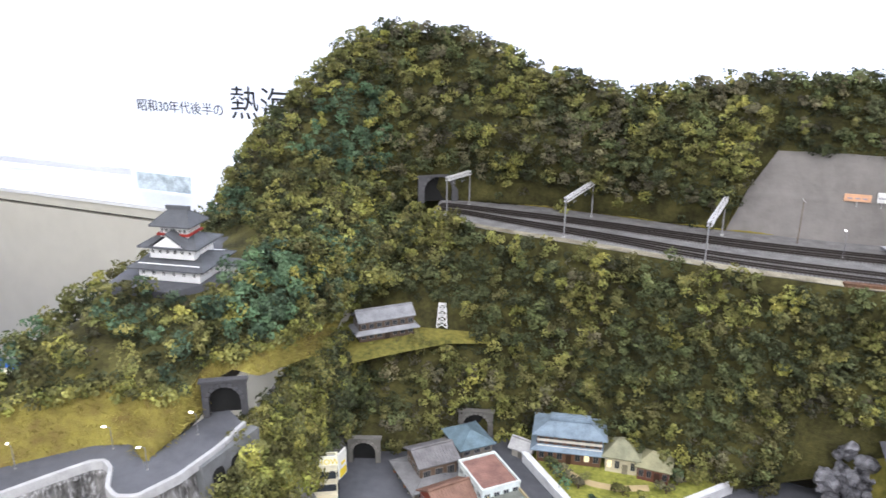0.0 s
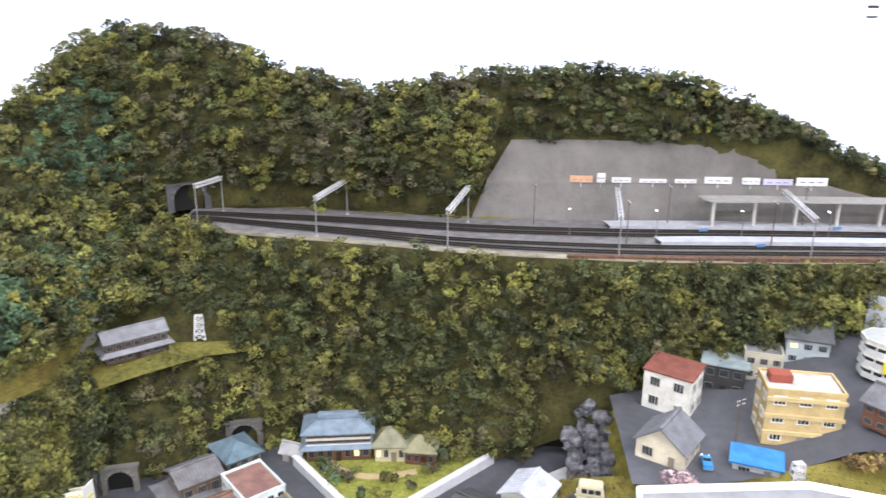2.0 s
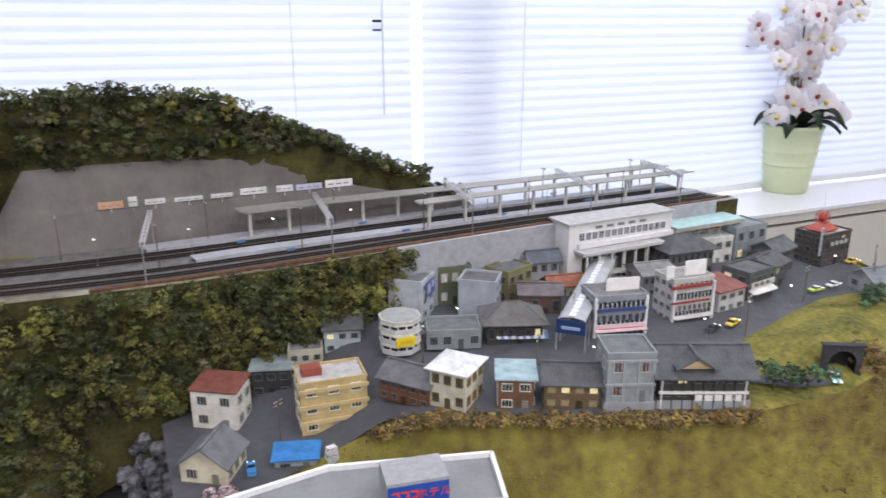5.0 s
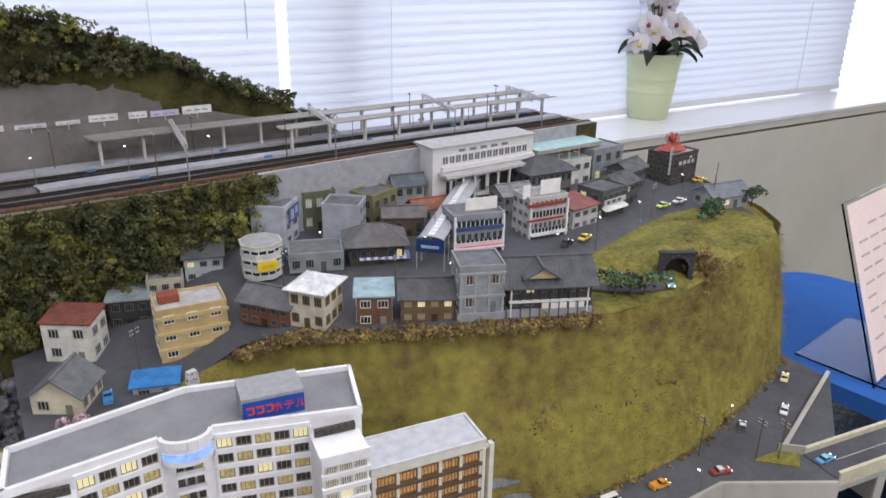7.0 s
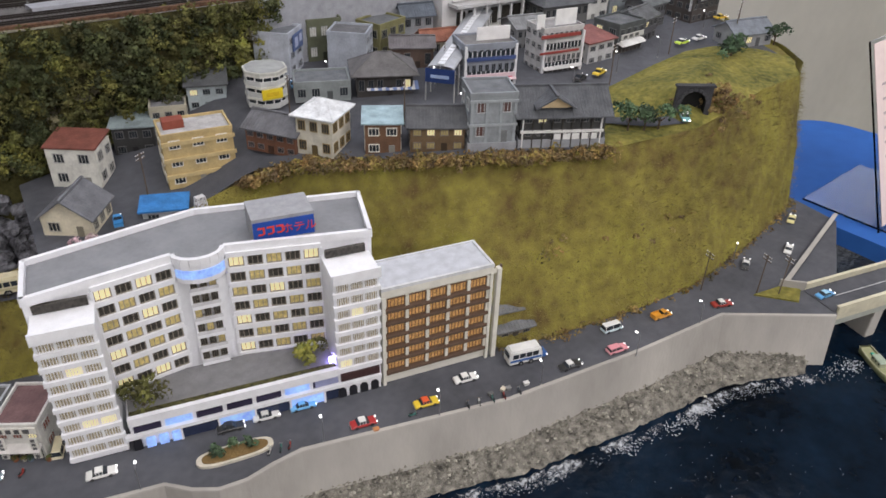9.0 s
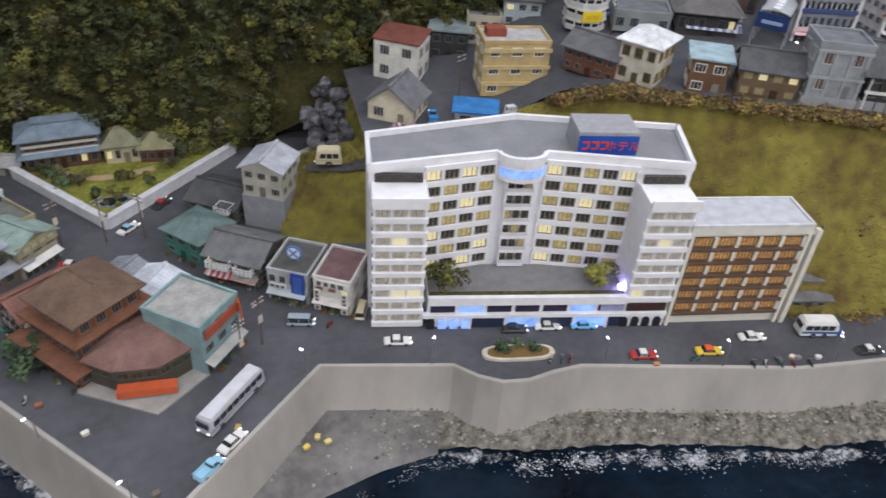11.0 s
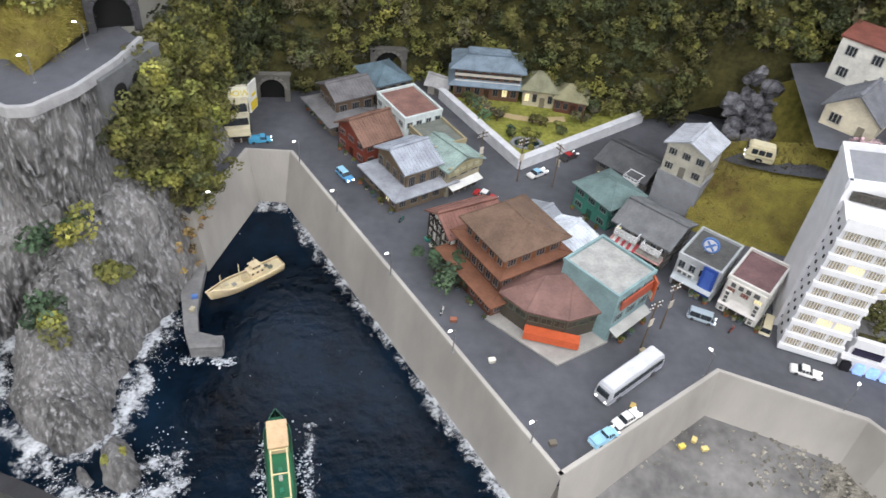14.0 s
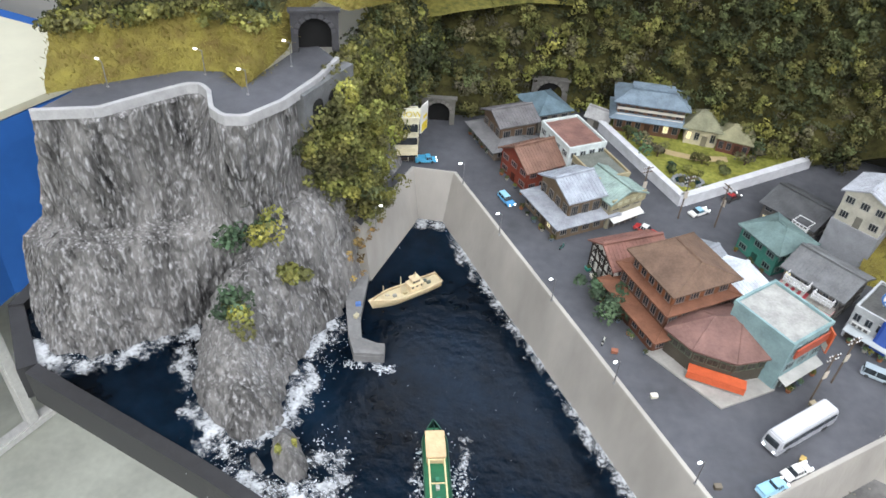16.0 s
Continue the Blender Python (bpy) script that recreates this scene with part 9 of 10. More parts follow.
sign_board("shop_sign", (0.3265, 0.4220), (0.3315, 0.4177), 0.004, 0.030, (0.68, 0.67, 0.62), "white upright sign with black bars", back=-0.0035, bars=tuple((0.25, 0.75, 0.06 + 0.19 * k, 0.19 + 0.19 * k) for k in range(5)))
sign_board("shop_sign", (0.348, 0.4035), (0.3535, 0.3988), 0.004, 0.030, (0.68, 0.67, 0.62), "white upright sign with black bars", back=-0.0035, bars=tuple((0.25, 0.75, 0.06 + 0.19 * k, 0.19 + 0.19 * k) for k in range(5)))
sign_board("poster", (0.8265, 0.6560), (0.8555, 0.6755), 0.224, 0.246, (0.10, 0.14, 0.28), "blue picture poster on the shop front", back=-0.0022, bars=((0.15, 0.45, 0.2, 0.8), (0.6, 0.85, 0.4, 0.85)), barc=(0.45, 0.5, 0.7))
sign_board("billboard", (0.996, 0.466), (1.040, 0.446), 0.246, 0.266, (0.80, 0.79, 0.78), "plain white roof billboard", back=0.012)
sign_board("shop_sign", (0.970, 0.465), (1.033, 0.434), 0.229, 0.234, (0.06, 0.09, 0.22), "blue sign band on the store front", back=-0.0022)
sign_board("shop_sign", (0.970, 0.465), (1.033, 0.434), 0.203, 0.211, (0.70, 0.55, 0.58), "pink and white sign band over the shop windows", back=-0.0022, bars=((0.05, 0.95, 0.1, 0.35),), barc=(0.55, 0.1, 0.15))
sign_board("billboard", (1.086, 0.440), (1.098, 0.436), 0.254, 0.274, (0.80, 0.80, 0.79), "white roof billboard on posts", back=0.006)
sign_board("billboard", (1.117, 0.431), (1.150, 0.420), 0.256, 0.278, (0.80, 0.80, 0.79), "large white roof billboard", back=0.008)
for z0, z1 in ((0.2445, 0.2495), (0.2225, 0.2255)):
    sign_board("shop_sign", (1.0835, 0.4335), (1.1455, 0.4135), z0, z1, (0.30, 0.06, 0.05), "dull red sign band on the white shop", back=-0.0022)
sign_board("shop_sign", (1.259, 0.4178), (1.315, 0.4142), 0.213, 0.221, (0.55, 0.55, 0.52), "pale shop name board with dark bars", back=-0.002, bars=((0.1, 0.25, 0.2, 0.8), (0.35, 0.5, 0.2, 0.8), (0.6, 0.75, 0.2, 0.8)))
sign_board("shop_sign", (1.511, 0.4334), (1.576, 0.4267), 0.226, 0.238, (0.05, 0.05, 0.06), "black shop name board with pale bars", back=-0.0022, bars=((0.12, 0.25, 0.2, 0.8), (0.32, 0.45, 0.2, 0.8), (0.52, 0.65, 0.2, 0.8), (0.72, 0.85, 0.2, 0.8)), barc=(0.5, 0.5, 0.48))

# striped awnings
def awning(a, b, z, out, c0, c1, label, n=10):
    m, L = frame_of(a, b, z)
    t = thing("awning", m, label, "awning")
    for i in range(n):
        x0, x1 = L * i / n, L * (i + 1) / n
        bm = bmesh.new()
        v = [bm.verts.new(p) for p in ((x0, 0.0004, 0), (x1, 0.0004, 0), (x1, -out, -out * 0.45), (x0, -out, -out * 0.45), (x0, 0.0004, -0.0008), (x1, 0.0004, -0.0008), (x1, -out, -out * 0.45 - 0.0008), (x0, -out, -out * 0.45 - 0.0008))]
        for q in ((0, 3, 2, 1), (4, 5, 6, 7), (0, 1, 5, 4), (1, 2, 6, 5), (2, 3, 7, 6), (3, 0, 4, 7)):
            bm.faces.new([v[i_] for i_ in q])
        bmesh.ops.recalc_face_normals(bm, faces=bm.faces[:])
        part("stripe", bm, tint(c0 if i % 2 else c1, 0.7), t)


awning((0.862, 0.541), (0.918, 0.502), 0.205, 0.014, (0.20, 0.27, 0.50), (0.72, 0.73, 0.74), "blue and white striped shop awning", 14)
awning((0.242, 0.512), (0.262, 0.494), 0.016, 0.010, (0.60, 0.10, 0.12), (0.75, 0.72, 0.70), "red and white striped shop awning", 8)
awning((1.260, 0.4177), (1.312, 0.4144), 0.211, 0.012, (0.76, 0.76, 0.75), (0.72, 0.72, 0.71), "plain white canvas shop awning", 4)
awning((0.262, 0.493), (0.282, 0.475), 0.017, 0.008, (0.35, 0.33, 0.30), (0.45, 0.43, 0.38), "faded grey canvas shop awning", 4)

# round white corner building with a yellow sign
t = thing("corner_shop", pose(0.752, 0.606, 0.186), "pale many-sided corner shop with banded floors", "shop", "houses of the model town")
for k in range(3):
    for nm, z0, z1, rr_, m_ in (("wall_band", 0.0, 0.0065, 0.0272, tint((0.56, 0.57, 0.56), 0.7)), ("window_band", 0.0065, 0.0115, 0.0255, GLASSY), ("ledge", 0.0115, 0.0145, 0.0280, tint((0.70, 0.69, 0.63), 0.7))):
        bm = bmesh.new()
        tube(bm, (0, 0, 0.0145 * k + z0), (0, 0, 0.0145 * k + z1), rr_, seg=8)
        part(nm, bm, m_, t)
    for i in range(14):
        a = 2 * math.pi * i / 14
        part("mullion", boxed(0.0243 * math.cos(a) - 0.0007, 0.0243 * math.cos(a) + 0.0007, 0.0243 * math.sin(a) - 0.0007, 0.0243 * math.sin(a) + 0.0007, 0.0145 * k + 0.006, 0.0145 * k + 0.012), WHITE, t)
bm = bmesh.new()
tube(bm, (0, 0, 0.0435), (0, 0, 0.047), 0.0285, seg=8)
part("parapet", bm, tint((0.55, 0.55, 0.50), 0.8), t)
bm = bmesh.new()
tube(bm, (0, 0, 0.0471), (0, 0, 0.0476), 0.0262, seg=8)
part("roof", bm, tint((0.33, 0.34, 0.33), 0.9), t)
sign_board("shop_sign", (0.731, 0.583), (0.757, 0.5770), 0.200, 0.213, (0.78, 0.60, 0.03), "bright yellow sunburst shop sign", bars=((0.2, 0.8, 0.3, 0.7),), barc=(0.65, 0.45, 0.02))

sign_board("shop_sign", (1.500, 0.440), (1.507, 0.4392), 0.212, 0.262, (0.50, 0.50, 0.50), "tall pale upright sign on the corner shop", back=-0.001, bars=tuple((0.2, 0.8, 0.06 + 0.19 * k, 0.19 + 0.19 * k) for k in range(5)), barc=(0.25, 0.25, 0.27))
# red lantern turret on the corner shop
t = thing("roof_turret", pose(1.538, 0.458, 0.2500, 0, 0, -6), "red roof turret with a lantern cage", "turret")
bm = bmesh.new()
hip_roof(bm, 0.044, 0.032, 0.001, 0.013, 0.002, x0=-0.022, y0=-0.016, ridge=1.0)
part("roof", bm, tint((0.40, 0.10, 0.08), 0.7), t, "dull red roof block")
bm = bmesh.new()
bmesh.ops.create_uvsphere(bm, u_segments=14, v_segments=10, radius=0.0085)
bmesh.ops.translate(bm, vec=(0, 0, 0.022), verts=bm.verts[:])
part("lantern", bm, tint((0.42, 0.07, 0.05), 0.5), t)
for k in range(8):
    a = 2 * math.pi * k / 8
    bm = bmesh.new()
    for j in range(6):
        p0, p1 = -1.3 + 2.6 * j / 6, -1.3 + 2.6 * (j + 1) / 6
        tube(bm, (0.0126 * math.cos(p0) * math.cos(a), 0.0126 * math.cos(p0) * math.sin(a), 0.021 + 0.0126 * math.sin(p0)), (0.0126 * math.cos(p1) * math.cos(a), 0.0126 * math.cos(p1) * math.sin(a), 0.021 + 0.0126 * math.sin(p1)), 0.0006, seg=4)
    part("lantern_rib", bm, tint((0.50, 0.16, 0.12), 0.5), t)
bm = bmesh.new()
tube(bm, (0, 0, 0.032), (0, 0, 0.066), 0.0008, 0.0004, 6)
part("flagpole", bm, WHITE, t)

# ---- bridge, ramp wall and grass triangle beyond the beach ----
CREAMC = tint((0.56, 0.53, 0.40), 0.8)
m, L = frame_of((1.141, -0.018), (1.40, -0.118), 0.0)
t = thing("road_bridge", m, "asphalt road bridge with cream parapets", "bridge")
part("deck", boxed(0, L, 0, 0.048, -0.010, 0.0012), ASPHALT, t)
for y0 in (-0.0035, 0.0485):
    part("parapet", boxed(0.004, L, y0, y0 + 0.003, -0.012, 0.0085, bev=0.0006), CREAMC, t)
    part("coping", boxed(0.002, L + 0.002, y0 - 0.0008, y0 + 0.0038, 0.0085, 0.0098, bev=0.0003), CREAMC, t)
part("girder", boxed(0.01, L, 0.0, 0.004, -0.024, -0.010), tint((0.38, 0.40, 0.36), 0.8), t)
for x0 in (0.09, 0.18):
    part("pier", boxed(x0, x0 + 0.018, 0.004, 0.044, -0.085, -0.010, bev=0.001), CONCRETE, t)
part("lane_line", boxed(0.03, L - 0.02, 0.0235, 0.0245, 0.0012, 0.0016), tint((0.5, 0.5, 0.5), 0.8), t)
# ramp retaining wall with openings
m, L = frame_of((1.150, 0.050), (1.386, 0.078), 0.0)
t = thing("ramp_wall", m, "grey concrete ramp wall with dark openings", "retaining wall")
part("wall_face", boxed(0, L, -0.003, 0.0, -0.085, 0.004), CONCRETE, t)
part("coping", boxed(-0.001, L + 0.001, -0.0045, 0.0015, 0.004, 0.0065, bev=0.0005), CONCRETE, t)
for k in range(4):
    x0 = 0.04 + k * 0.048
    part("opening", boxed(x0, x0 + 0.038, -0.0036, -0.0028, -0.020, -0.004), tint((0.10, 0.045, 0.03), 0.9), t, "dark brown recessed opening")
bm = bmesh.new()
prism(bm, [(1.100, 0.066), (1.128, 0.020), (1.156, 0.030), (1.152, 0.049)], -0.001, 0.002)
tagged(part("ground_grass_triangle", bm, LAWN, None), "small triangle of green grass by the bridge", "lawn", kind="structure")
m, L = frame_of((1.160, 0.026), (1.142, 0.052), 0.0)
part("wall_bridge_wing", boxed(0, L, -0.003, 0.0, -0.07, 0.012), CONCRETE, None)
bpy.data.objects["wall_bridge_wing"].matrix_world = m
tagged(bpy.data.objects["wall_bridge_wing"], "grey concrete wing wall of the bridge", "wall", kind="structure")

# ---- garden: pond, path, rocks ----
t = thing("garden_pond", pose(0.168, 0.690, 0.006), "small dark garden pond edged with rocks", "pond")
bm = bmesh.new()
prism(bm, [(0.017 * math.cos(a) * (1 + 0.2 * math.sin(3 * a)), 0.010 * math.sin(a) * (1 + 0.15 * math.cos(2 * a))) for a in [2 * math.pi * i / 22 for i in range(22)]], -0.001, 0.0006)
part("water_face", bm, tint((0.02, 0.045, 0.05), 0.1, vary=0.2), t)
for i in range(22):
    a = 2 * math.pi * i / 22
    bm = bmesh.new()
    bmesh.ops.create_icosphere(bm, subdivisions=1, radius=0.0026 * rng.uniform(0.7, 1.3))
    for v in bm.verts:
        v.co *= rng.uniform(0.75, 1.2)
    o = part("edge_stone", bm, tint((0.28, 0.29, 0.31), 0.9, bump=0.5), t)
    o.matrix_local = Matrix.Translation((0.0185 * math.cos(a), 0.0115 * math.sin(a), 0.0008))
bm = bmesh.new()
pp_ = resample([(0.120, 0.775), (0.150, 0.752), (0.185, 0.745), (0.225, 0.752)], 14)
o_ = [bm.verts.new((x, y - 0.006, 0.0068)) for x, y in pp_]
i_ = [bm.verts.new((x, y + 0.007, 0.0068)) for x, y in pp_]
for k in range(13):
    bm.faces.new((o_[k], o_[k + 1], i_[k + 1], i_[k]))
tagged(part("pavement_garden_path", bm, tint((0.46, 0.36, 0.20), 0.95), None), "sandy path across the garden lawn", "path", kind="structure")
for x, y, r, mi_ in ((0.118, 0.752, 0.013, 3), (0.135, 0.740, 0.009, 3), (0.215, 0.715, 0.008, 1), (0.245, 0.745, 0.009, 3), (0.150, 0.705, 0.006, 1), (0.262, 0.765, 0.010, 3), (0.10, 0.775, 0.009, 1), (0.19, 0.672, 0.006, 1), (0.29, 0.785, 0.010, 3)):
    shrub(x, y, 0.006, r, mi_, "clipped dark green garden pine", trunk=r * 0.6, n=110, leaf=0.0020)

# ---- quay clutter: bollards, crates, motor scooters ----
def crate(x, y, z, deg, col, label="small wooden crate on the ground"):
    t = thing("crate", pose(x, y, z, 0, 0, deg), label, "crate", "crates of the harbour town")
    part("crate_body", boxed(-0.0028, 0.0028, -0.002, 0.002, 0, 0.0030, bev=0.0002), tint(col, 0.8), t)
    part("crate_lid", boxed(-0.0031, 0.0031, -0.0023, 0.0023, 0.0030, 0.0037, bev=0.0002), tint(tuple(min(1, c * 1.2) for c in col), 0.8), t)


for x, y, z, d, c in ((-0.190, 0.470, -0.0615, 20, (0.08, 0.16, 0.40)), (-0.188, 0.452, -0.0615, 70, (0.4, 0.36, 0.25)), (0.196, 0.316, 0, 30, (0.05, 0.22, 0.12)), (0.190, 0.312, 0, 60, (0.06, 0.2, 0.13)), (0.215, 0.300, 0, 60, (0.42, 0.3, 0.1)),
                      (0.238, 0.362, 0, 30, (0.35, 0.3, 0.2)), (0.150, 0.372, 0, 10, (0.4, 0.38, 0.3)), (0.142, 0.262, 0, 10, (0.15, 0.13, 0.1)), (0.10, 0.345, 0, 15, (0.6, 0.58, 0.5)), (0.068, 0.392, 0, 0, (0.25, 0.1, 0.06)),
                      (0.60, 0.215, 0, -20, (0.45, 0.2, 0.08)), (0.74, 0.165, 0, -20, (0.2, 0.2, 0.2)), (0.76, 0.157, 0, -20, (0.6, 0.6, 0.58)), (0.72, 0.172, 0, -20, (0.1, 0.1, 0.1)), (0.735, 0.168, 0, 10, (0.55, 0.5, 0.4)),
                      (0.272, 0.300 - 0.002, -0.052, 20, (0.7, 0.55, 0.12)), (0.285, 0.305, -0.052, 60, (0.62, 0.5, 0.2)), (0.292, 0.296, -0.052, 10, (0.66, 0.55, 0.22)), (0.045, 0.505, 0, -60, (0.05, 0.25, 0.2)), (0.05, 0.494, 0, -60, (0.6, 0.58, 0.5))):
    crate(x, y, z, d, c)


def scooter(x, y, deg, col, label):
    t = thing("scooter", pose(x, y, 0, 0, 0, deg), label, "scooter", "parked scooters")
    for wx in (-0.0034, 0.0034):
        wheel(t, wx, 0, 0.0016)
    bm = bmesh.new()
    side_loft(bm, [(-0.0042, 0.0022), (0.0010, 0.0016), (0.0030, 0.0026), (0.0034, 0.0056), (0.0026, 0.0056), (0.0014, 0.0030), (-0.0006, 0.0040), (-0.0044, 0.0038)], 0.0018, 0.0004)
    part("body", bm, tint(col, 0.35, vary=0.05, bump=0.0), t)
    part("seat", boxed(-0.0042, -0.0004, -0.0008, 0.0008, 0.0040, 0.0047, bev=0.0002), RUBBER, t)
    bm = bmesh.new()
    tube(bm, (0.0028, -0.0021, 0.0060), (0.0028, 0.0021, 0.0060), 0.0003, seg=5)
    part("handlebar", bm, CHROME, t)


for k, (x, y, d) in enumerate(((0.690, 0.176, 62), (0.702, 0.171, 58), (0.716, 0.165, 64), (0.728, 0.160, 60), (0.745, 0.154, 66), (0.508, 0.262, 40), (0.518, 0.258, 50), (0.526, 0.255, 45), (0.205, 0.318, 20), (0.058, 0.402, 70), (0.640, 0.205, -20),
                             (0.330, 0.392, 40), (0.255, 0.462, -40), (0.270, 0.448, -44), (0.018, 0.535, 60), (0.112, 0.590, 0))):
    scooter(x, y, d, ((0.05, 0.06, 0.07), (0.55, 0.55, 0.52), (0.05, 0.16, 0.14), (0.30, 0.05, 0.04))[k % 4], "small parked motor scooter on the asphalt")


def tub(x, y, z, r, col):
    t = thing("plant_tub", pose(x, y, z), "small leafy plant in a tub before a shop", "plant tub", "plant tubs of the town")
    bm = bmesh.new()
    tube(bm, (0, 0, 0), (0, 0, r * 0.9), r * 0.62, r * 0.8, 8)
    part("tub", bm, tint(col, 0.7), t)
    leafy("leaves", [(clump_quads((0, 0, r * 1.35), r, 40, 0.0013), (2, 0, 1)[int(nrg.integers(0, 3))])], "", "", t, "")


for a, b, n_, z in (((-0.110, 0.760), (-0.072, 0.700), 5, 0), ((-0.062, 0.672), (-0.030, 0.626), 4, 0), ((-0.030, 0.600), (0.008, 0.545), 6, 0), ((0.045, 0.508), (0.062, 0.470), 4, 0), ((0.056, 0.462), (0.098, 0.392), 6, 0), ((0.240, 0.508), (0.282, 0.468), 6, 0),
                    ((0.290, 0.450), (0.320, 0.424), 4, 0), ((0.328, 0.416), (0.355, 0.392), 4, 0), ((0.212, 0.366), (0.248, 0.400), 4, 0), ((0.205, 0.572), (0.232, 0.530), 4, 0)):
    for k in range(n_):
        u = (k + nrg.uniform(0.1, 0.9)) / n_
        tub(a[0] + (b[0] - a[0]) * u, a[1] + (b[1] - a[1]) * u, z, nrg.uniform(0.0022, 0.0036), ((0.30, 0.12, 0.06), (0.35, 0.34, 0.30), (0.12, 0.15, 0.2))[k % 3])


def roof_rail(name, x0, x1, y0, y1, z, n_, label):
    """A white balcony railing with washing lines on a roof."""
    h = bpy.data.objects[name]
    t = thing("roof_balcony", h.matrix_basis @ Matrix.Translation((0, 0, z)), label, "balcony")
    part("deck", boxed(x0, x1, y0, y1, 0, 0.0012), tint((0.5, 0.5, 0.48), 0.8), t)
    for q in ((x0, x1, y0, y0 + 0.0006), (x0, x1, y1 - 0.0006, y1), (x0, x0 + 0.0006, y0, y1), (x1 - 0.0006, x1, y0, y1)):
        part("rail", boxed(*q, 0.0078, 0.0088), WHITE, t)
        part("rail", boxed(*q, 0.0042, 0.0050), WHITE, t)
    for k in range(n_ + 1):
        x = x0 + (x1 - x0) * k / n_
        for y in (y0, y1 - 0.0007):
            part("post", boxed(x - 0.0005, x + 0.0005, y, y + 0.0007, 0, 0.0088), WHITE, t)


roof_rail("dark_shop_row", 0.006, 0.030, -0.012, 0.006, 0.022, 5, "white railed drying balcony over the shop row")
roof_rail("dark_shop_row", 0.036, 0.056, -0.010, 0.004, 0.020, 4, "white railed drying balcony over the shop row")
roof_rail("dark_roofed_house", 0.040, 0.058, -0.010, 0.006, 0.018, 4, "white railed drying balcony beside a black roof")
for x, y in ((0.212, 0.225), (0.255, 0.235)):
    t = thing("mooring_buoy", pose(x, y, SEA), "small yellow mooring buoy on the sea", "buoy")
    bm = bmesh.new()
    bmesh.ops.create_uvsphere(bm, u_segments=10, v_segments=7, radius=0.0024)
    bmesh.ops.translate(bm, vec=(0, 0, 0.0012), verts=bm.verts[:])
    part("float", bm, tint((0.75, 0.62, 0.05), 0.5), t)
    bm = bmesh.new()
    tube(bm, (0, 0, 0.003), (0, 0, 0.006), 0.0004, seg=5)
    part("ring_post", bm, STEEL, t)

# ---- room: blinds, poster, orchid, tables ----
def sheer(name, rgb, through_=0.5, rough=0.8):
    """Thin paper or slat that lets some light through."""
    m = bpy.data.materials.new(name)
    m.use_nodes = True
    n, l = m.node_tree.nodes, m.node_tree.links
    b = n["Principled BSDF"]
    b.inputs["Base Color"].default_value = (*rgb, 1)
    b.inputs["Roughness"].default_value = rough
    tr = n.new("ShaderNodeBsdfTranslucent")
    tr.inputs["Color"].default_value = (*rgb, 1)
    mx = n.new("ShaderNodeMixShader")
    mx.inputs[0].default_value = through_
    l.new(b.outputs[0], mx.inputs[1])
    l.new(tr.outputs[0], mx.inputs[2])
    l.new(mx.outputs[0], n["Material Output"].inputs["Surface"])
    return m


SLAT = sheer("white_slat", (0.74, 0.775, 0.85), 0.42, 0.4)
PAPER = sheer("banner_paper", (0.90, 0.91, 0.93), 0.5)
K_ANG = math.degrees(math.atan(WALL_K))
for x0, x1 in ((-2.65, -0.812), (-0.790, 1.116), (1.137, 2.97)):
    Lb = (x1 - x0) * math.hypot(1, WALL_K)
    t = thing("venetian_blind", pose(x0, wall_y(x0, -0.02), SILL, 0, 0, K_ANG), "closed white venetian blind before the window", "blind", "blinds of the long window")
    me = None
    for k in range(44):
        z0 = 0.035 + 0.0212 * k
        if me is None:
            bm = bmesh.new()
            prof = [(-0.0065, -0.0130), (-0.0035, -0.004), (0.0, 0.0035), (0.0052, 0.0130)]
            rows = [[bm.verts.new((xx, y, z)) for y, z in prof] for xx in (0.0, Lb)]
            for j in range(3):
                bm.faces.new((rows[0][j], rows[1][j], rows[1][j + 1], rows[0][j + 1]))
            me = bpy.data.meshes.new("slat")
            bm.to_mesh(me)
            bm.free()
            me.materials.append(SLAT)
        o = new("slat", me)
        o.parent = t
        o.matrix_local = Matrix.Translation((0, 0, z0))
    part("bottom_rail", boxed(0, Lb, -0.008, 0.008, 0.006, 0.022, bev=0.002), tint((0.74, 0.76, 0.80), 0.4, vary=0.03), t)
    for u in (0.12, 0.5, 0.88):
        bm = bmesh.new()
        tube(bm, (u * Lb, -0.008, 0.02), (u * Lb, -0.008, 0.97), 0.0008, seg=5)
        part("ladder_cord", bm, tint((0.70, 0.73, 0.80), 0.7), t)
t = thing("blind_clip", pose(1.041, 1.105, 0.592), "dark clip on the blind's cord", "clip")
part("clip_body", boxed(-0.009, 0.009, -0.003, 0.003, 0.004, 0.009, bev=0.001), DARK, t)
part("clip_body", boxed(-0.009, 0.009, -0.003, 0.003, -0.012, -0.008, bev=0.001), tint((0.10, 0.11, 0.13), 0.6), t)
bm = bmesh.new()
tube(bm, (0.012, 0, -0.17), (0.012, 0, 0.4), 0.0015, seg=5)
part("cord", bm, tint((0.62, 0.66, 0.74), 0.7), t)

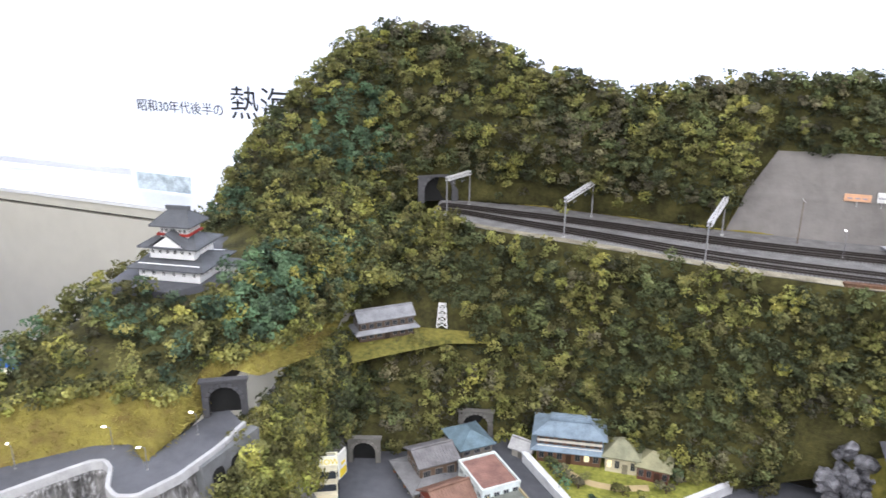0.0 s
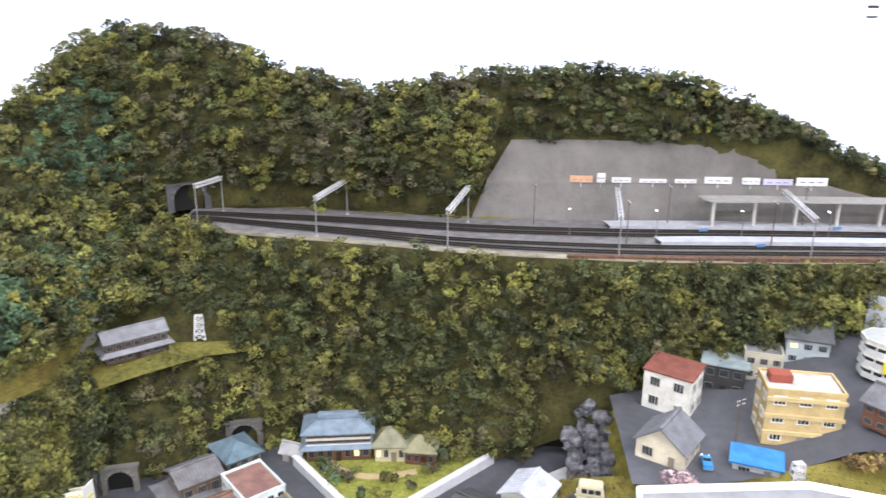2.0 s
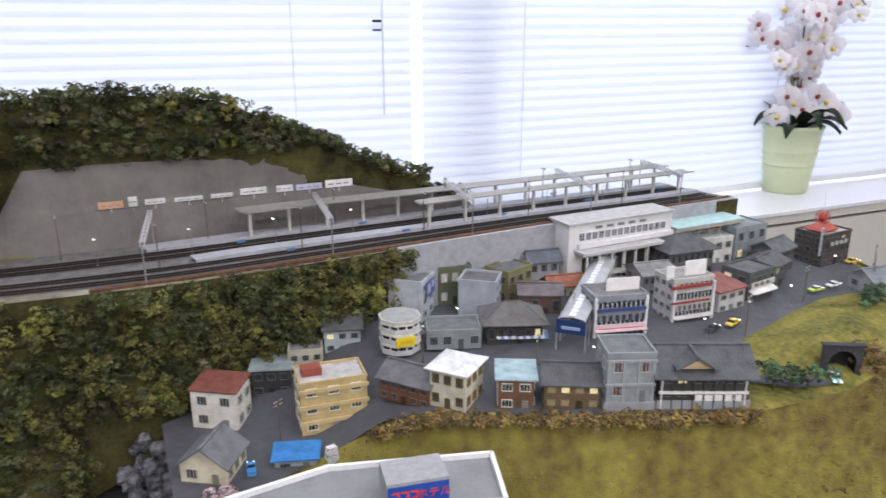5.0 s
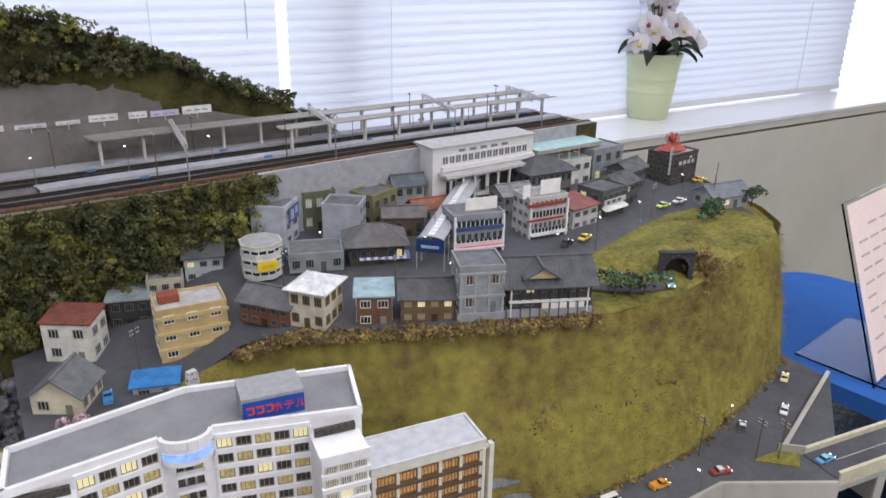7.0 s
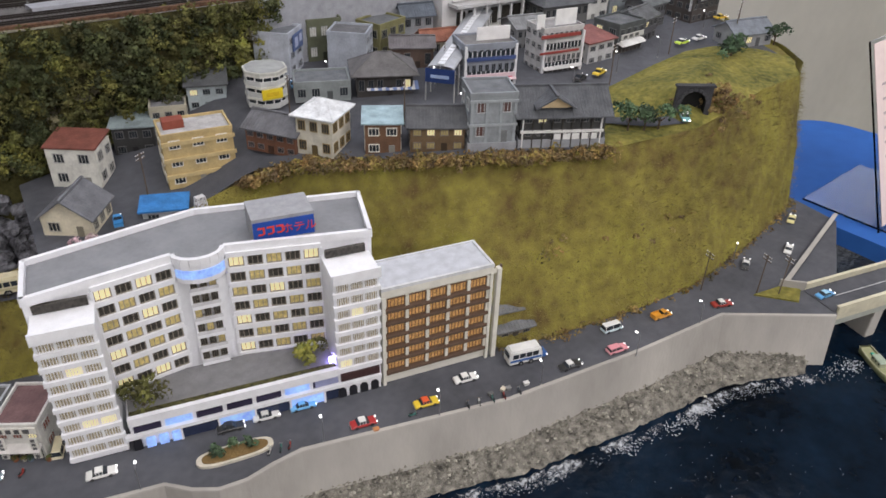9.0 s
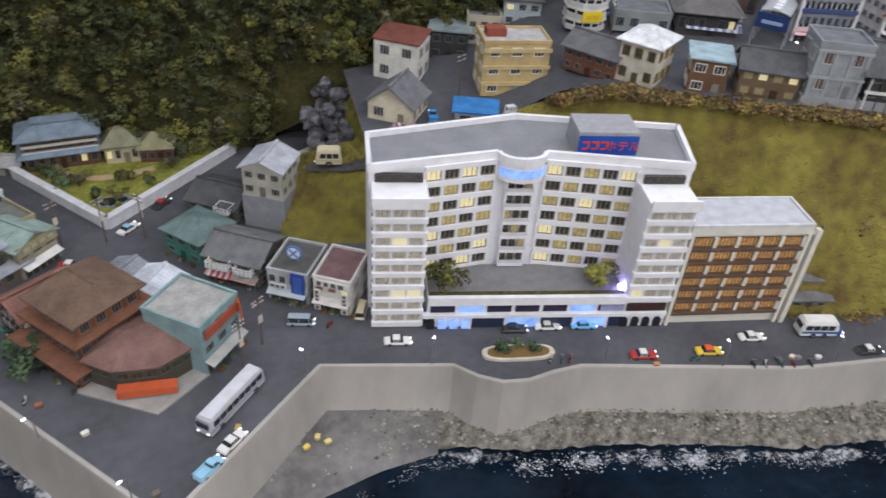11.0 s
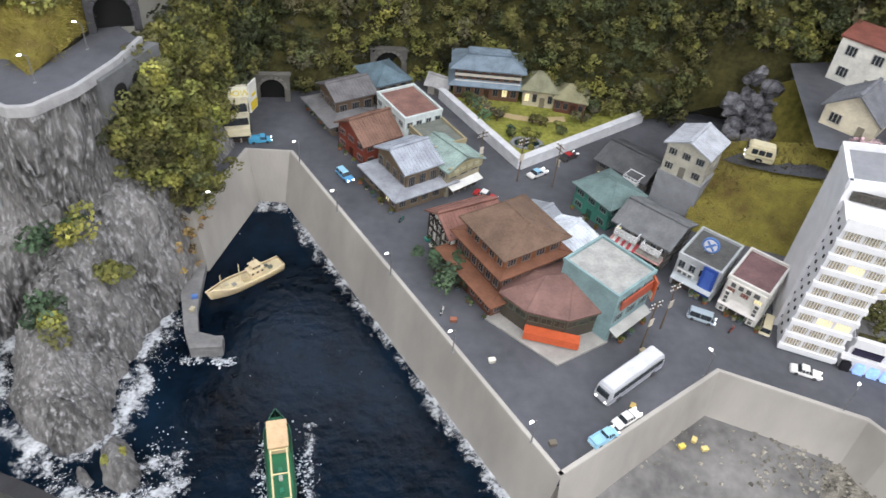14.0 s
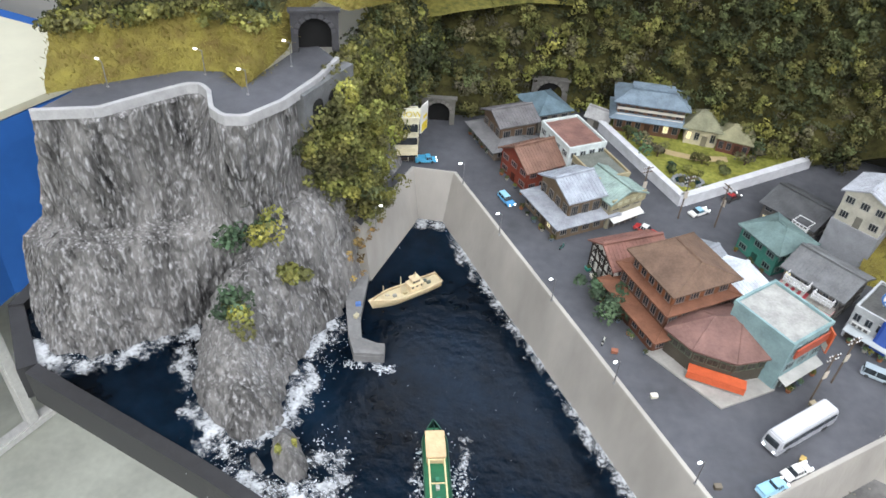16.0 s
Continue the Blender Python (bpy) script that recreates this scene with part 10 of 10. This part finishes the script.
# title banner of the exhibit on the sill
x0, x1 = -0.86, -0.08
t = thing("title_banner", pose(x0, wall_y(x0, -0.12), SILL, 0, 0, K_ANG), "white paper title banner with black characters", "banner")
Lb = (x1 - x0) * math.hypot(1, WALL_K)
bm = bmesh.new()
rows = [[bm.verts.new((Lb * i / 12, 0.002 * math.sin(i * 1.7), z)) for i in range(13)] for z in (0.004, 0.20, 0.50)]
for r0, r1 in zip(rows, rows[1:]):
    for i in range(12):
        bm.faces.new((r0[i], r0[i + 1], r1[i + 1], r1[i]))
part("sheet", bm, PAPER, t, smooth=True)
sc_ = math.hypot(1, WALL_K)
letters("熱海", 0.074, tint((0.02, 0.02, 0.022), 0.7), t, Matrix.Translation(((-0.506 - x0) * sc_, -0.004, 0.188)) @ pose(0, 0, 0, 90, 0, 0))
letters("昭和30年代後半の", 0.029, tint((0.07, 0.07, 0.075), 0.7), t, Matrix.Translation(((-0.705 - x0) * sc_, -0.004, 0.187)) @ pose(0, 0, 0, 90, 0, 0))
part("picture", boxed(0.02, 0.17, -0.0045, -0.0035, 0.006, 0.044), mat("faded_picture", (0.42, 0.52, 0.60), 0.7, vary=0.3, scale=40, rgb2=(0.62, 0.70, 0.76)), t, "pale blue landscape photograph")

# orchid
def lathe(bm, prof, seg=32):
    rings = [[bm.verts.new((r * math.cos(2 * math.pi * i / seg), r * math.sin(2 * math.pi * i / seg), z)) for i in range(seg)] for r, z in prof]
    for r0, r1 in zip(rings, rings[1:]):
        for i in range(seg):
            bm.faces.new((r0[i], r0[(i + 1) % seg], r1[(i + 1) % seg], r1[i]))
    return rings


ORX, ORY = 2.085, 0.825
t = thing("potted_orchid", pose(ORX, ORY, SILL), "white moth orchid in a pale green pot on the sill", "potted plant")
bm = bmesh.new()
lathe(bm, [(r * 0.70, z * 0.92) for r, z in ((0.0, 0.0), (0.072, 0.0), (0.076, 0.004), (0.088, 0.072), (0.0885, 0.076), (0.0905, 0.077), (0.0905, 0.080), (0.089, 0.082), (0.0935, 0.112), (0.0955, 0.114), (0.0955, 0.117), (0.094, 0.119), (0.102, 0.172), (0.107, 0.176),
                                             (0.107, 0.184), (0.101, 0.185), (0.098, 0.165), (0.0, 0.163))])
part("pot", bm, mat("pale_green_glaze", (0.60, 0.66, 0.42), 0.35, vary=0.04, scale=12, spec=0.5), t, "pale green ribbed pot", smooth=True)
bm = bmesh.new()
lathe(bm, [(0.066, 0.149), (0.03, 0.155), (0.0, 0.157)])
part("potting_bark", bm, tint((0.06, 0.045, 0.03), 0.95, bump=0.8), t)
orng = random.Random(31)
LEAFM = mat("orchid_leaf", (0.018, 0.045, 0.016), 0.35, vary=0.25, scale=20, spec=0.5)
for k in range(13):
    a = 2 * math.pi * k / 13 + orng.uniform(-0.2, 0.2)
    Ll, wd, up = orng.uniform(0.08, 0.145), orng.uniform(0.015, 0.024), orng.uniform(0.02, 0.08)
    bm = bmesh.new()
    rows = []
    for i in range(8):
        u = i / 7
        rad = 0.02 + u * Ll
        zz = 0.155 + up * math.sin(u * 2.2) - 0.03 * u * u
        hw = wd * math.sin(math.pi * min(0.97, 0.12 + 0.86 * u)) ** 0.7
        d, s = Vector((math.cos(a), math.sin(a), 0)), Vector((-math.sin(a), math.cos(a), 0))
        rows.append([bm.verts.new(d * rad + s * hw * v + Vector((0, 0, zz + 0.008 * abs(v)))) for v in (-1, 0, 1)])
    for r0, r1 in zip(rows, rows[1:]):
        for j in range(2):
            bm.faces.new((r0[j], r0[j + 1], r1[j + 1], r1[j]))
    bmesh.ops.solidify(bm, geom=bm.faces[:], thickness=0.0015)
    part("leaf", bm, LEAFM, t, smooth=True)
PETAL = sheer("white_petal", (0.86, 0.83, 0.86), 0.35, 0.6)
YEL, MAR = tint((0.70, 0.55, 0.12), 0.6), tint((0.30, 0.06, 0.07), 0.6)


def blossom_mesh(lipm):
    bm = bmesh.new()
    for k, (a, ln, wd) in enumerate(((0, 0.030, 0.012), (72, 0.031, 0.019), (144, 0.028, 0.011), (216, 0.028, 0.011), (288, 0.031, 0.019))):
        a = math.radians(a + 90)
        d, s = Vector((math.cos(a), 0, math.sin(a))), Vector((-math.sin(a), 0, math.cos(a)))
        rows = []
        for i in range(5):
            u = i / 4
            hw = wd * math.sin(math.pi * (0.10 + 0.80 * u)) ** 0.8
            rows.append([bm.verts.new(d * (0.002 + u * ln) + s * hw * v + Vector((0, -0.006 * u * (1 - u) - 0.0006 * k + 0.004 * v * v, 0))) for v in (-1, 0, 1)])
        for r0, r1 in zip(rows, rows[1:]):
            for j in range(2):
                bm.faces.new((r0[j], r0[j + 1], r1[j + 1], r1[j]))
    n0 = len(bm.faces)
    bmesh.ops.create_uvsphere(bm, u_segments=8, v_segments=6, radius=0.0065)
    bm.faces.ensure_lookup_table()
    new_f = bm.faces[n0:]
    vs = {v for f in new_f for v in f.verts}
    for v in vs:
        v.co = Vector((v.co.x, v.co.y * 0.9 - 0.006, v.co.z * 1.1 - 0.005))
    for f in new_f:
        f.material_index = 1
    me = bpy.data.meshes.new("blossom")
    bm.normal_update()
    bm.to_mesh(me)
    bm.free()
    me.materials.append(PETAL)
    me.materials.append(lipm)
    me.shade_smooth()
    return me


BLOSSOMS = [blossom_mesh(YEL), blossom_mesh(MAR)]
STEM = tint((0.05, 0.08, 0.03), 0.6)
for k in range(9):
    a = 2 * math.pi * k / 9 + 0.3
    reach, hi = orng.uniform(0.09, 0.21), orng.uniform(0.16, 0.36)
    pts = []
    for i in range(12):
        u = i / 11
        pts.append(Vector((math.cos(a) * reach * u ** 1.6, math.sin(a) * reach * 0.6 * u ** 1.6, 0.155 + hi * math.sin(u * 2.0))))
    bm = bmesh.new()
    for p, q in zip(pts, pts[1:]):
        tube(bm, p, q, 0.0019, 0.0016, 6)
    bmesh.ops.remove_doubles(bm, verts=bm.verts[:], dist=0.0002)
    part("flower_stem", bm, STEM, t)
    for i in range(4, 12):
        p = pts[i]
        for s in (-1, 1):
            if orng.random() < 0.42:
                continue
            o = new("blossom", BLOSSOMS[k % 2])
            o.parent = t
            o.matrix_local = pose(p.x + s * orng.uniform(0.010, 0.03), p.y - orng.uniform(0.0, 0.03), p.z + orng.uniform(-0.02, 0.02), orng.uniform(-25, 15), orng.uniform(-25, 25), -58 + orng.uniform(-45, 45)) @ Matrix.Scale(orng.uniform(0.68, 0.95), 4)
# low hanging blossoms in front of the pot's leaves
for k in range(9):
    o = new("blossom", BLOSSOMS[k % 2])
    o.parent = t
    u = -0.16 + 0.04 * k
    o.matrix_local = pose(u * 0.45, u * -0.25 - 0.035, 0.195 + 0.05 * ((k * 7) % 4) / 3, -10 + 9 * (k % 3), 20 * ((k % 3) - 1), -60 + 12 * (k % 4)) @ Matrix.Scale(0.9, 4)

# tables beside the layout, under blue cloth
BLUE = mat("blue_cloth", (0.025, 0.12, 0.42), 0.85, vary=0.10, scale=5, bump=0.25, bscale=500)


def cloth_table(name, pts, top, label, hem=0.0):
    t = thing(name, pose(0, 0, ROOM_F), label, "table")
    p = np.array(pts)
    c = p.mean(0)
    n = len(p)
    q = []
    for i in range(n):
        a, b, d = p[i - 1], p[i], p[(i + 1) % n]
        r = 0.10
        u, v = (a - b) / np.linalg.norm(a - b), (d - b) / np.linalg.norm(d - b)
        for k in range(7):
            w = k / 6
            q.append(b + u * r * (1 - w) ** 2 + v * r * w ** 2)
        for k in range(1, 16):
            w = k / 16
            q.append((b + v * r) * (1 - w) + (d - v * r) * w)
    bm = bmesh.new()
    H = top - ROOM_F
    up = [bm.verts.new((x, y, H)) for x, y in q]
    bm.faces.new(up)
    prev = up
    for j in range(1, 9):
        row = []
        for i, (x, y) in enumerate(q):
            d = np.array((x, y)) - c
            d /= np.linalg.norm(d)
            k = 0.006 + (0.016 * (j / 8) * math.sin(i * 1.15) if j > 1 else 0)
            row.append(bm.verts.new((x + d[0] * k, y + d[1] * k, H - (H - hem) * (j / 8) + 0.002)))
        for i in range(len(q)):
            bm.faces.new((prev[i], row[i], row[(i + 1) % len(q)], prev[(i + 1) % len(q)]))
        prev = row
    bmesh.ops.recalc_face_normals(bm, faces=bm.faces[:])
    part("tablecloth", bm, BLUE, t, smooth=False)
    bm = bmesh.new()
    prism(bm, [tuple(c + (a - c) * 0.82) for a in p], H - 0.05, H - 0.01)
    part("table_frame", bm, STEEL, t)
    for k in range(n):
        lx, ly = c + (p[k] - c) * 0.8
        part("table_leg", boxed(lx - 0.015, lx + 0.015, ly - 0.015, ly + 0.015, 0.0, H - 0.01), STEEL, t)
    return t


cloth_table("side_table", [(1.43, -0.55), (1.98, -0.55), (1.93, 0.33), (1.50, 0.40)], -0.06, "table under a bright blue cloth")
cloth_table("neighbour_table", [(-1.06, 0.33), (-0.70, 1.10), (-1.9, 1.45), (-2.3, 0.70)], -0.115, "neighbouring table with a cream board and blue cloth", 0.43)
bm = bmesh.new()
prism(bm, [(-1.03, 0.38), (-0.72, 1.06), (-1.88, 1.38), (-2.22, 0.74)], -0.1125, -0.10)
t = part("table_board", bm, mat("cream_board", (0.62, 0.60, 0.46), 0.7, vary=0.06, scale=5), None)
tagged(t, "cream painted board lying on the table", "board")

# paper notice in a clear stand
NOTICE_M = pose(1.516, 0.034, -0.0585, 0, 0, -4)
CLEAR = bpy.data.materials.new("clear_acrylic")
CLEAR.use_nodes = True
_p = CLEAR.node_tree.nodes["Principled BSDF"]
_p.inputs["Base Color"].default_value = (0.90, 0.95, 1.0, 1)
_p.inputs["Transmission Weight"].default_value = 1.0
_p.inputs["Roughness"].default_value = 0.05
_p.inputs["IOR"].default_value = 1.2
t = thing("notice_stand", NOTICE_M, "clear acrylic stand holding a pink paper notice", "notice stand")
part("stand_foot", boxed(0.0, 0.22, -0.045, 0.135, 0, 0.003), CLEAR, t, "clear acrylic foot")
tilt = Matrix.Rotation(radians(-21), 4, "X")
o = part("stand_back", boxed(-0.008, 0.212, 0.0, 0.003, 0.0, 0.305), CLEAR, t, "clear acrylic back")
o.matrix_local = tilt
o = part("paper", boxed(0.0, 0.205, -0.0014, -0.0006, 0.008, 0.300), tint((0.80, 0.66, 0.62), 0.8, vary=0.03), t, "pink printed paper")
o.matrix_local = tilt
for k in range(10):
    for j in range(4):
        if (k * 5 + j * 3) % 7 == 0:
            continue
        b_ = part("text_bar", boxed(0.022 + 0.045 * j, 0.054 + 0.045 * j, -0.0020, -0.0013, 0.256 - 0.023 * k, 0.2595 - 0.023 * k), tint((0.46, 0.38, 0.38), 0.8), t)
        b_.matrix_local = tilt
# folding steel trestle foot on the floor
t = thing("trestle_leg", pose(-0.985, 0.78, ROOM_F, 0, 0, 66), "white painted steel folding table leg", "table leg")
part("foot_bar", boxed(-0.13, 0.13, -0.014, 0.014, 0.0, 0.022, bev=0.004), tint((0.72, 0.72, 0.70), 0.4), t)
for s in (-1, 1):
    part("rubber_cap", boxed(s * 0.135 - 0.008, s * 0.135 + 0.008, -0.016, 0.016, 0.0, 0.024, bev=0.003), DARK, t)
part("upright", boxed(-0.012, 0.012, -0.012, 0.012, 0.022, 0.70, bev=0.003), tint((0.72, 0.72, 0.70), 0.4), t)

# red hut on the yellow hotel, dormer and white panels on the merchant house, dentils on the bank
h_ = bpy.data.objects["yellow_hotel"]
part("roof_hut", boxed(0.006, 0.030, 0.020, 0.038, 0.066, 0.076, bev=0.0005), tint((0.26, 0.07, 0.045), 0.8, bump=0.4), h_, "red-brown roof hut")
for k in range(3):
    part("balcony_band", boxed(-0.001, 0.082, -0.0022, 0.0, 0.014 + 0.0205 * k, 0.0185 + 0.0205 * k), tint((0.54, 0.42, 0.21), 0.8), h_)
h_ = bpy.data.objects["merchant_house"]
for k in range(5):
    part("plaster_panel", boxed(0.040 + 0.0105 * k, 0.049 + 0.0105 * k, -0.0016, -0.0002, 0.004, 0.017), tint((0.74, 0.74, 0.72), 0.8), h_, "white plaster panel")
for k in range(9):
    part("timber_post", boxed(0.002 + 0.0115 * k, 0.0034 + 0.0115 * k, -0.0022, 0.0, 0.0, 0.040), tint((0.72, 0.72, 0.70), 0.8) if k in (0, 8) else tint((0.05, 0.045, 0.04), 0.8), h_)
part("eave_band", boxed(0.0, 0.098, -0.0024, 0.0, 0.0185, 0.0215), tint((0.70, 0.70, 0.68), 0.8), h_)
bm = bmesh.new()
gable_roof(bm, 0.040, 0.030, 0.050, 0.012, 0.003, along="y")
o = part("dormer_roof", bm, tint((0.10, 0.105, 0.115), 0.75), h_)
o.location = (0.018, -0.004, 0.0)
bm = bmesh.new()
gable_ends(bm, 0.040, 0.026, 0.049, 0.012, "y")
o = part("dormer_gable", bm, tint((0.55, 0.42, 0.25), 0.8), h_, "tan dormer gable")
o.location = (0.018, -0.002, 0.0)
h_ = bpy.data.objects["stone_bank"]
for zz in (0.030, 0.058):
    part("cornice", boxed(-0.0015, 0.0545, -0.0020, 0.0, zz, zz + 0.0028), tint((0.32, 0.345, 0.36), 0.8), h_)
for k in range(4):
    part("pilaster", boxed(0.0005 + 0.0165 * k, 0.0035 + 0.0165 * k, -0.0012, 0.0, 0.0, 0.058), tint((0.30, 0.325, 0.34), 0.8), h_)
h_ = bpy.data.objects["show_building"]
for k in range(3):
    part("window_band", boxed(0.001, 0.0318, -0.0016, 0.0002, 0.006 + 0.0175 * k, 0.0145 + 0.0175 * k), GLASSY, h_, "dark ribbon window")
    part("window_band", boxed(0.0326, 0.0345, 0.002, 0.026, 0.006 + 0.0175 * k, 0.0145 + 0.0175 * k), GLASSY, h_, "dark ribbon window")
h_ = bpy.data.objects["half_timbered_house"]
beam = tint((0.035, 0.028, 0.024), 0.8)
for k in range(6):
    part("timber", boxed(0.0004 + 0.0086 * k, 0.0020 + 0.0086 * k, -0.0012, 0.0, 0.0, 0.034), beam, h_, "black timber")
for zz in (0.001, 0.0155, 0.030):
    part("timber", boxed(0.0, 0.0447, -0.0013, 0.0, zz, zz + 0.0016), beam, h_, "black timber")
for k in range(4):
    o = part("brace", boxed(-0.0075, 0.0075, -0.0011, 0.0, -0.0007, 0.0007), beam, h_, "black diagonal brace")
    o.matrix_local = pose(0.0055 + 0.0112 * k, 0, 0.0235, 0, 52 if k % 2 else -52, 0)
h_ = bpy.data.objects["garden_inn"]
for zz in (0.0235, 0.0330):
    part("railing", boxed(-0.001, 0.0851, -0.0026, -0.0006, zz, zz + 0.0030), tint((0.66, 0.63, 0.55), 0.7), h_, "cream gallery rail")
part("gablet_roof", boxed(0.014, 0.070, 0.012, 0.030, 0.0565, 0.0600, bev=0.0012), tint((0.20, 0.26, 0.32), 0.75, bump=0.45, scale=70, vary=0.20), h_, "slate-blue upper roof tier")
h_ = bpy.data.objects["green_roofed_shop"]
part("false_front", boxed(-0.001, 0.049, -0.0030, -0.0008, 0.027, 0.0400, bev=0.0004), tint((0.34, 0.31, 0.19), 0.7, vary=0.2), h_, "tan sign board front")
for k in range(4):
    part("sign_bar", boxed(0.006 + 0.010 * k, 0.013 + 0.010 * k, -0.0035, -0.0028, 0.0315, 0.0355), tint((0.44, 0.42, 0.28), 0.7), h_)
# dark signal and wire posts along the station
for i in range(11):
    xx = 0.42 + 0.095 * i
    p = shelf(0.36 if i % 2 else 0.86, RAIL_Z, np.array([xx - 0.001, xx, xx + 0.001, xx + 0.002]))[1]
    telegraph_pole(float(p[0]), float(p[1]), RAIL_Z, 80, 0.062, 1, "dark wire post beside the railway tracks")
# ribbon windows and pilasters on the two shop buildings of the upper street
for nm, w_, bands in (("department_store", 0.0747, ((0.018, 0.026), (0.046, 0.053))), ("red_banded_shop", 0.068, ((0.012, 0.020), (0.039, 0.047)))):
    h_ = bpy.data.objects[nm]
    for z0, z1 in bands:
        part("ribbon_window", boxed(0.004, w_ - 0.004, -0.0016, 0.0002, z0, z1), GLASSY, h_, "dark ribbon window")
        for k in range(11):
            x = 0.004 + (w_ - 0.008) * k / 10
            part("mullion", boxed(x - 0.0005, x + 0.0005, -0.0021, -0.0014, z0, z1), WHITE, h_)
    for x in (0.0, w_ - 0.003):
        part("pilaster", boxed(x, x + 0.003, -0.0030, 0.0, 0.0, 0.061), WHITE, h_)
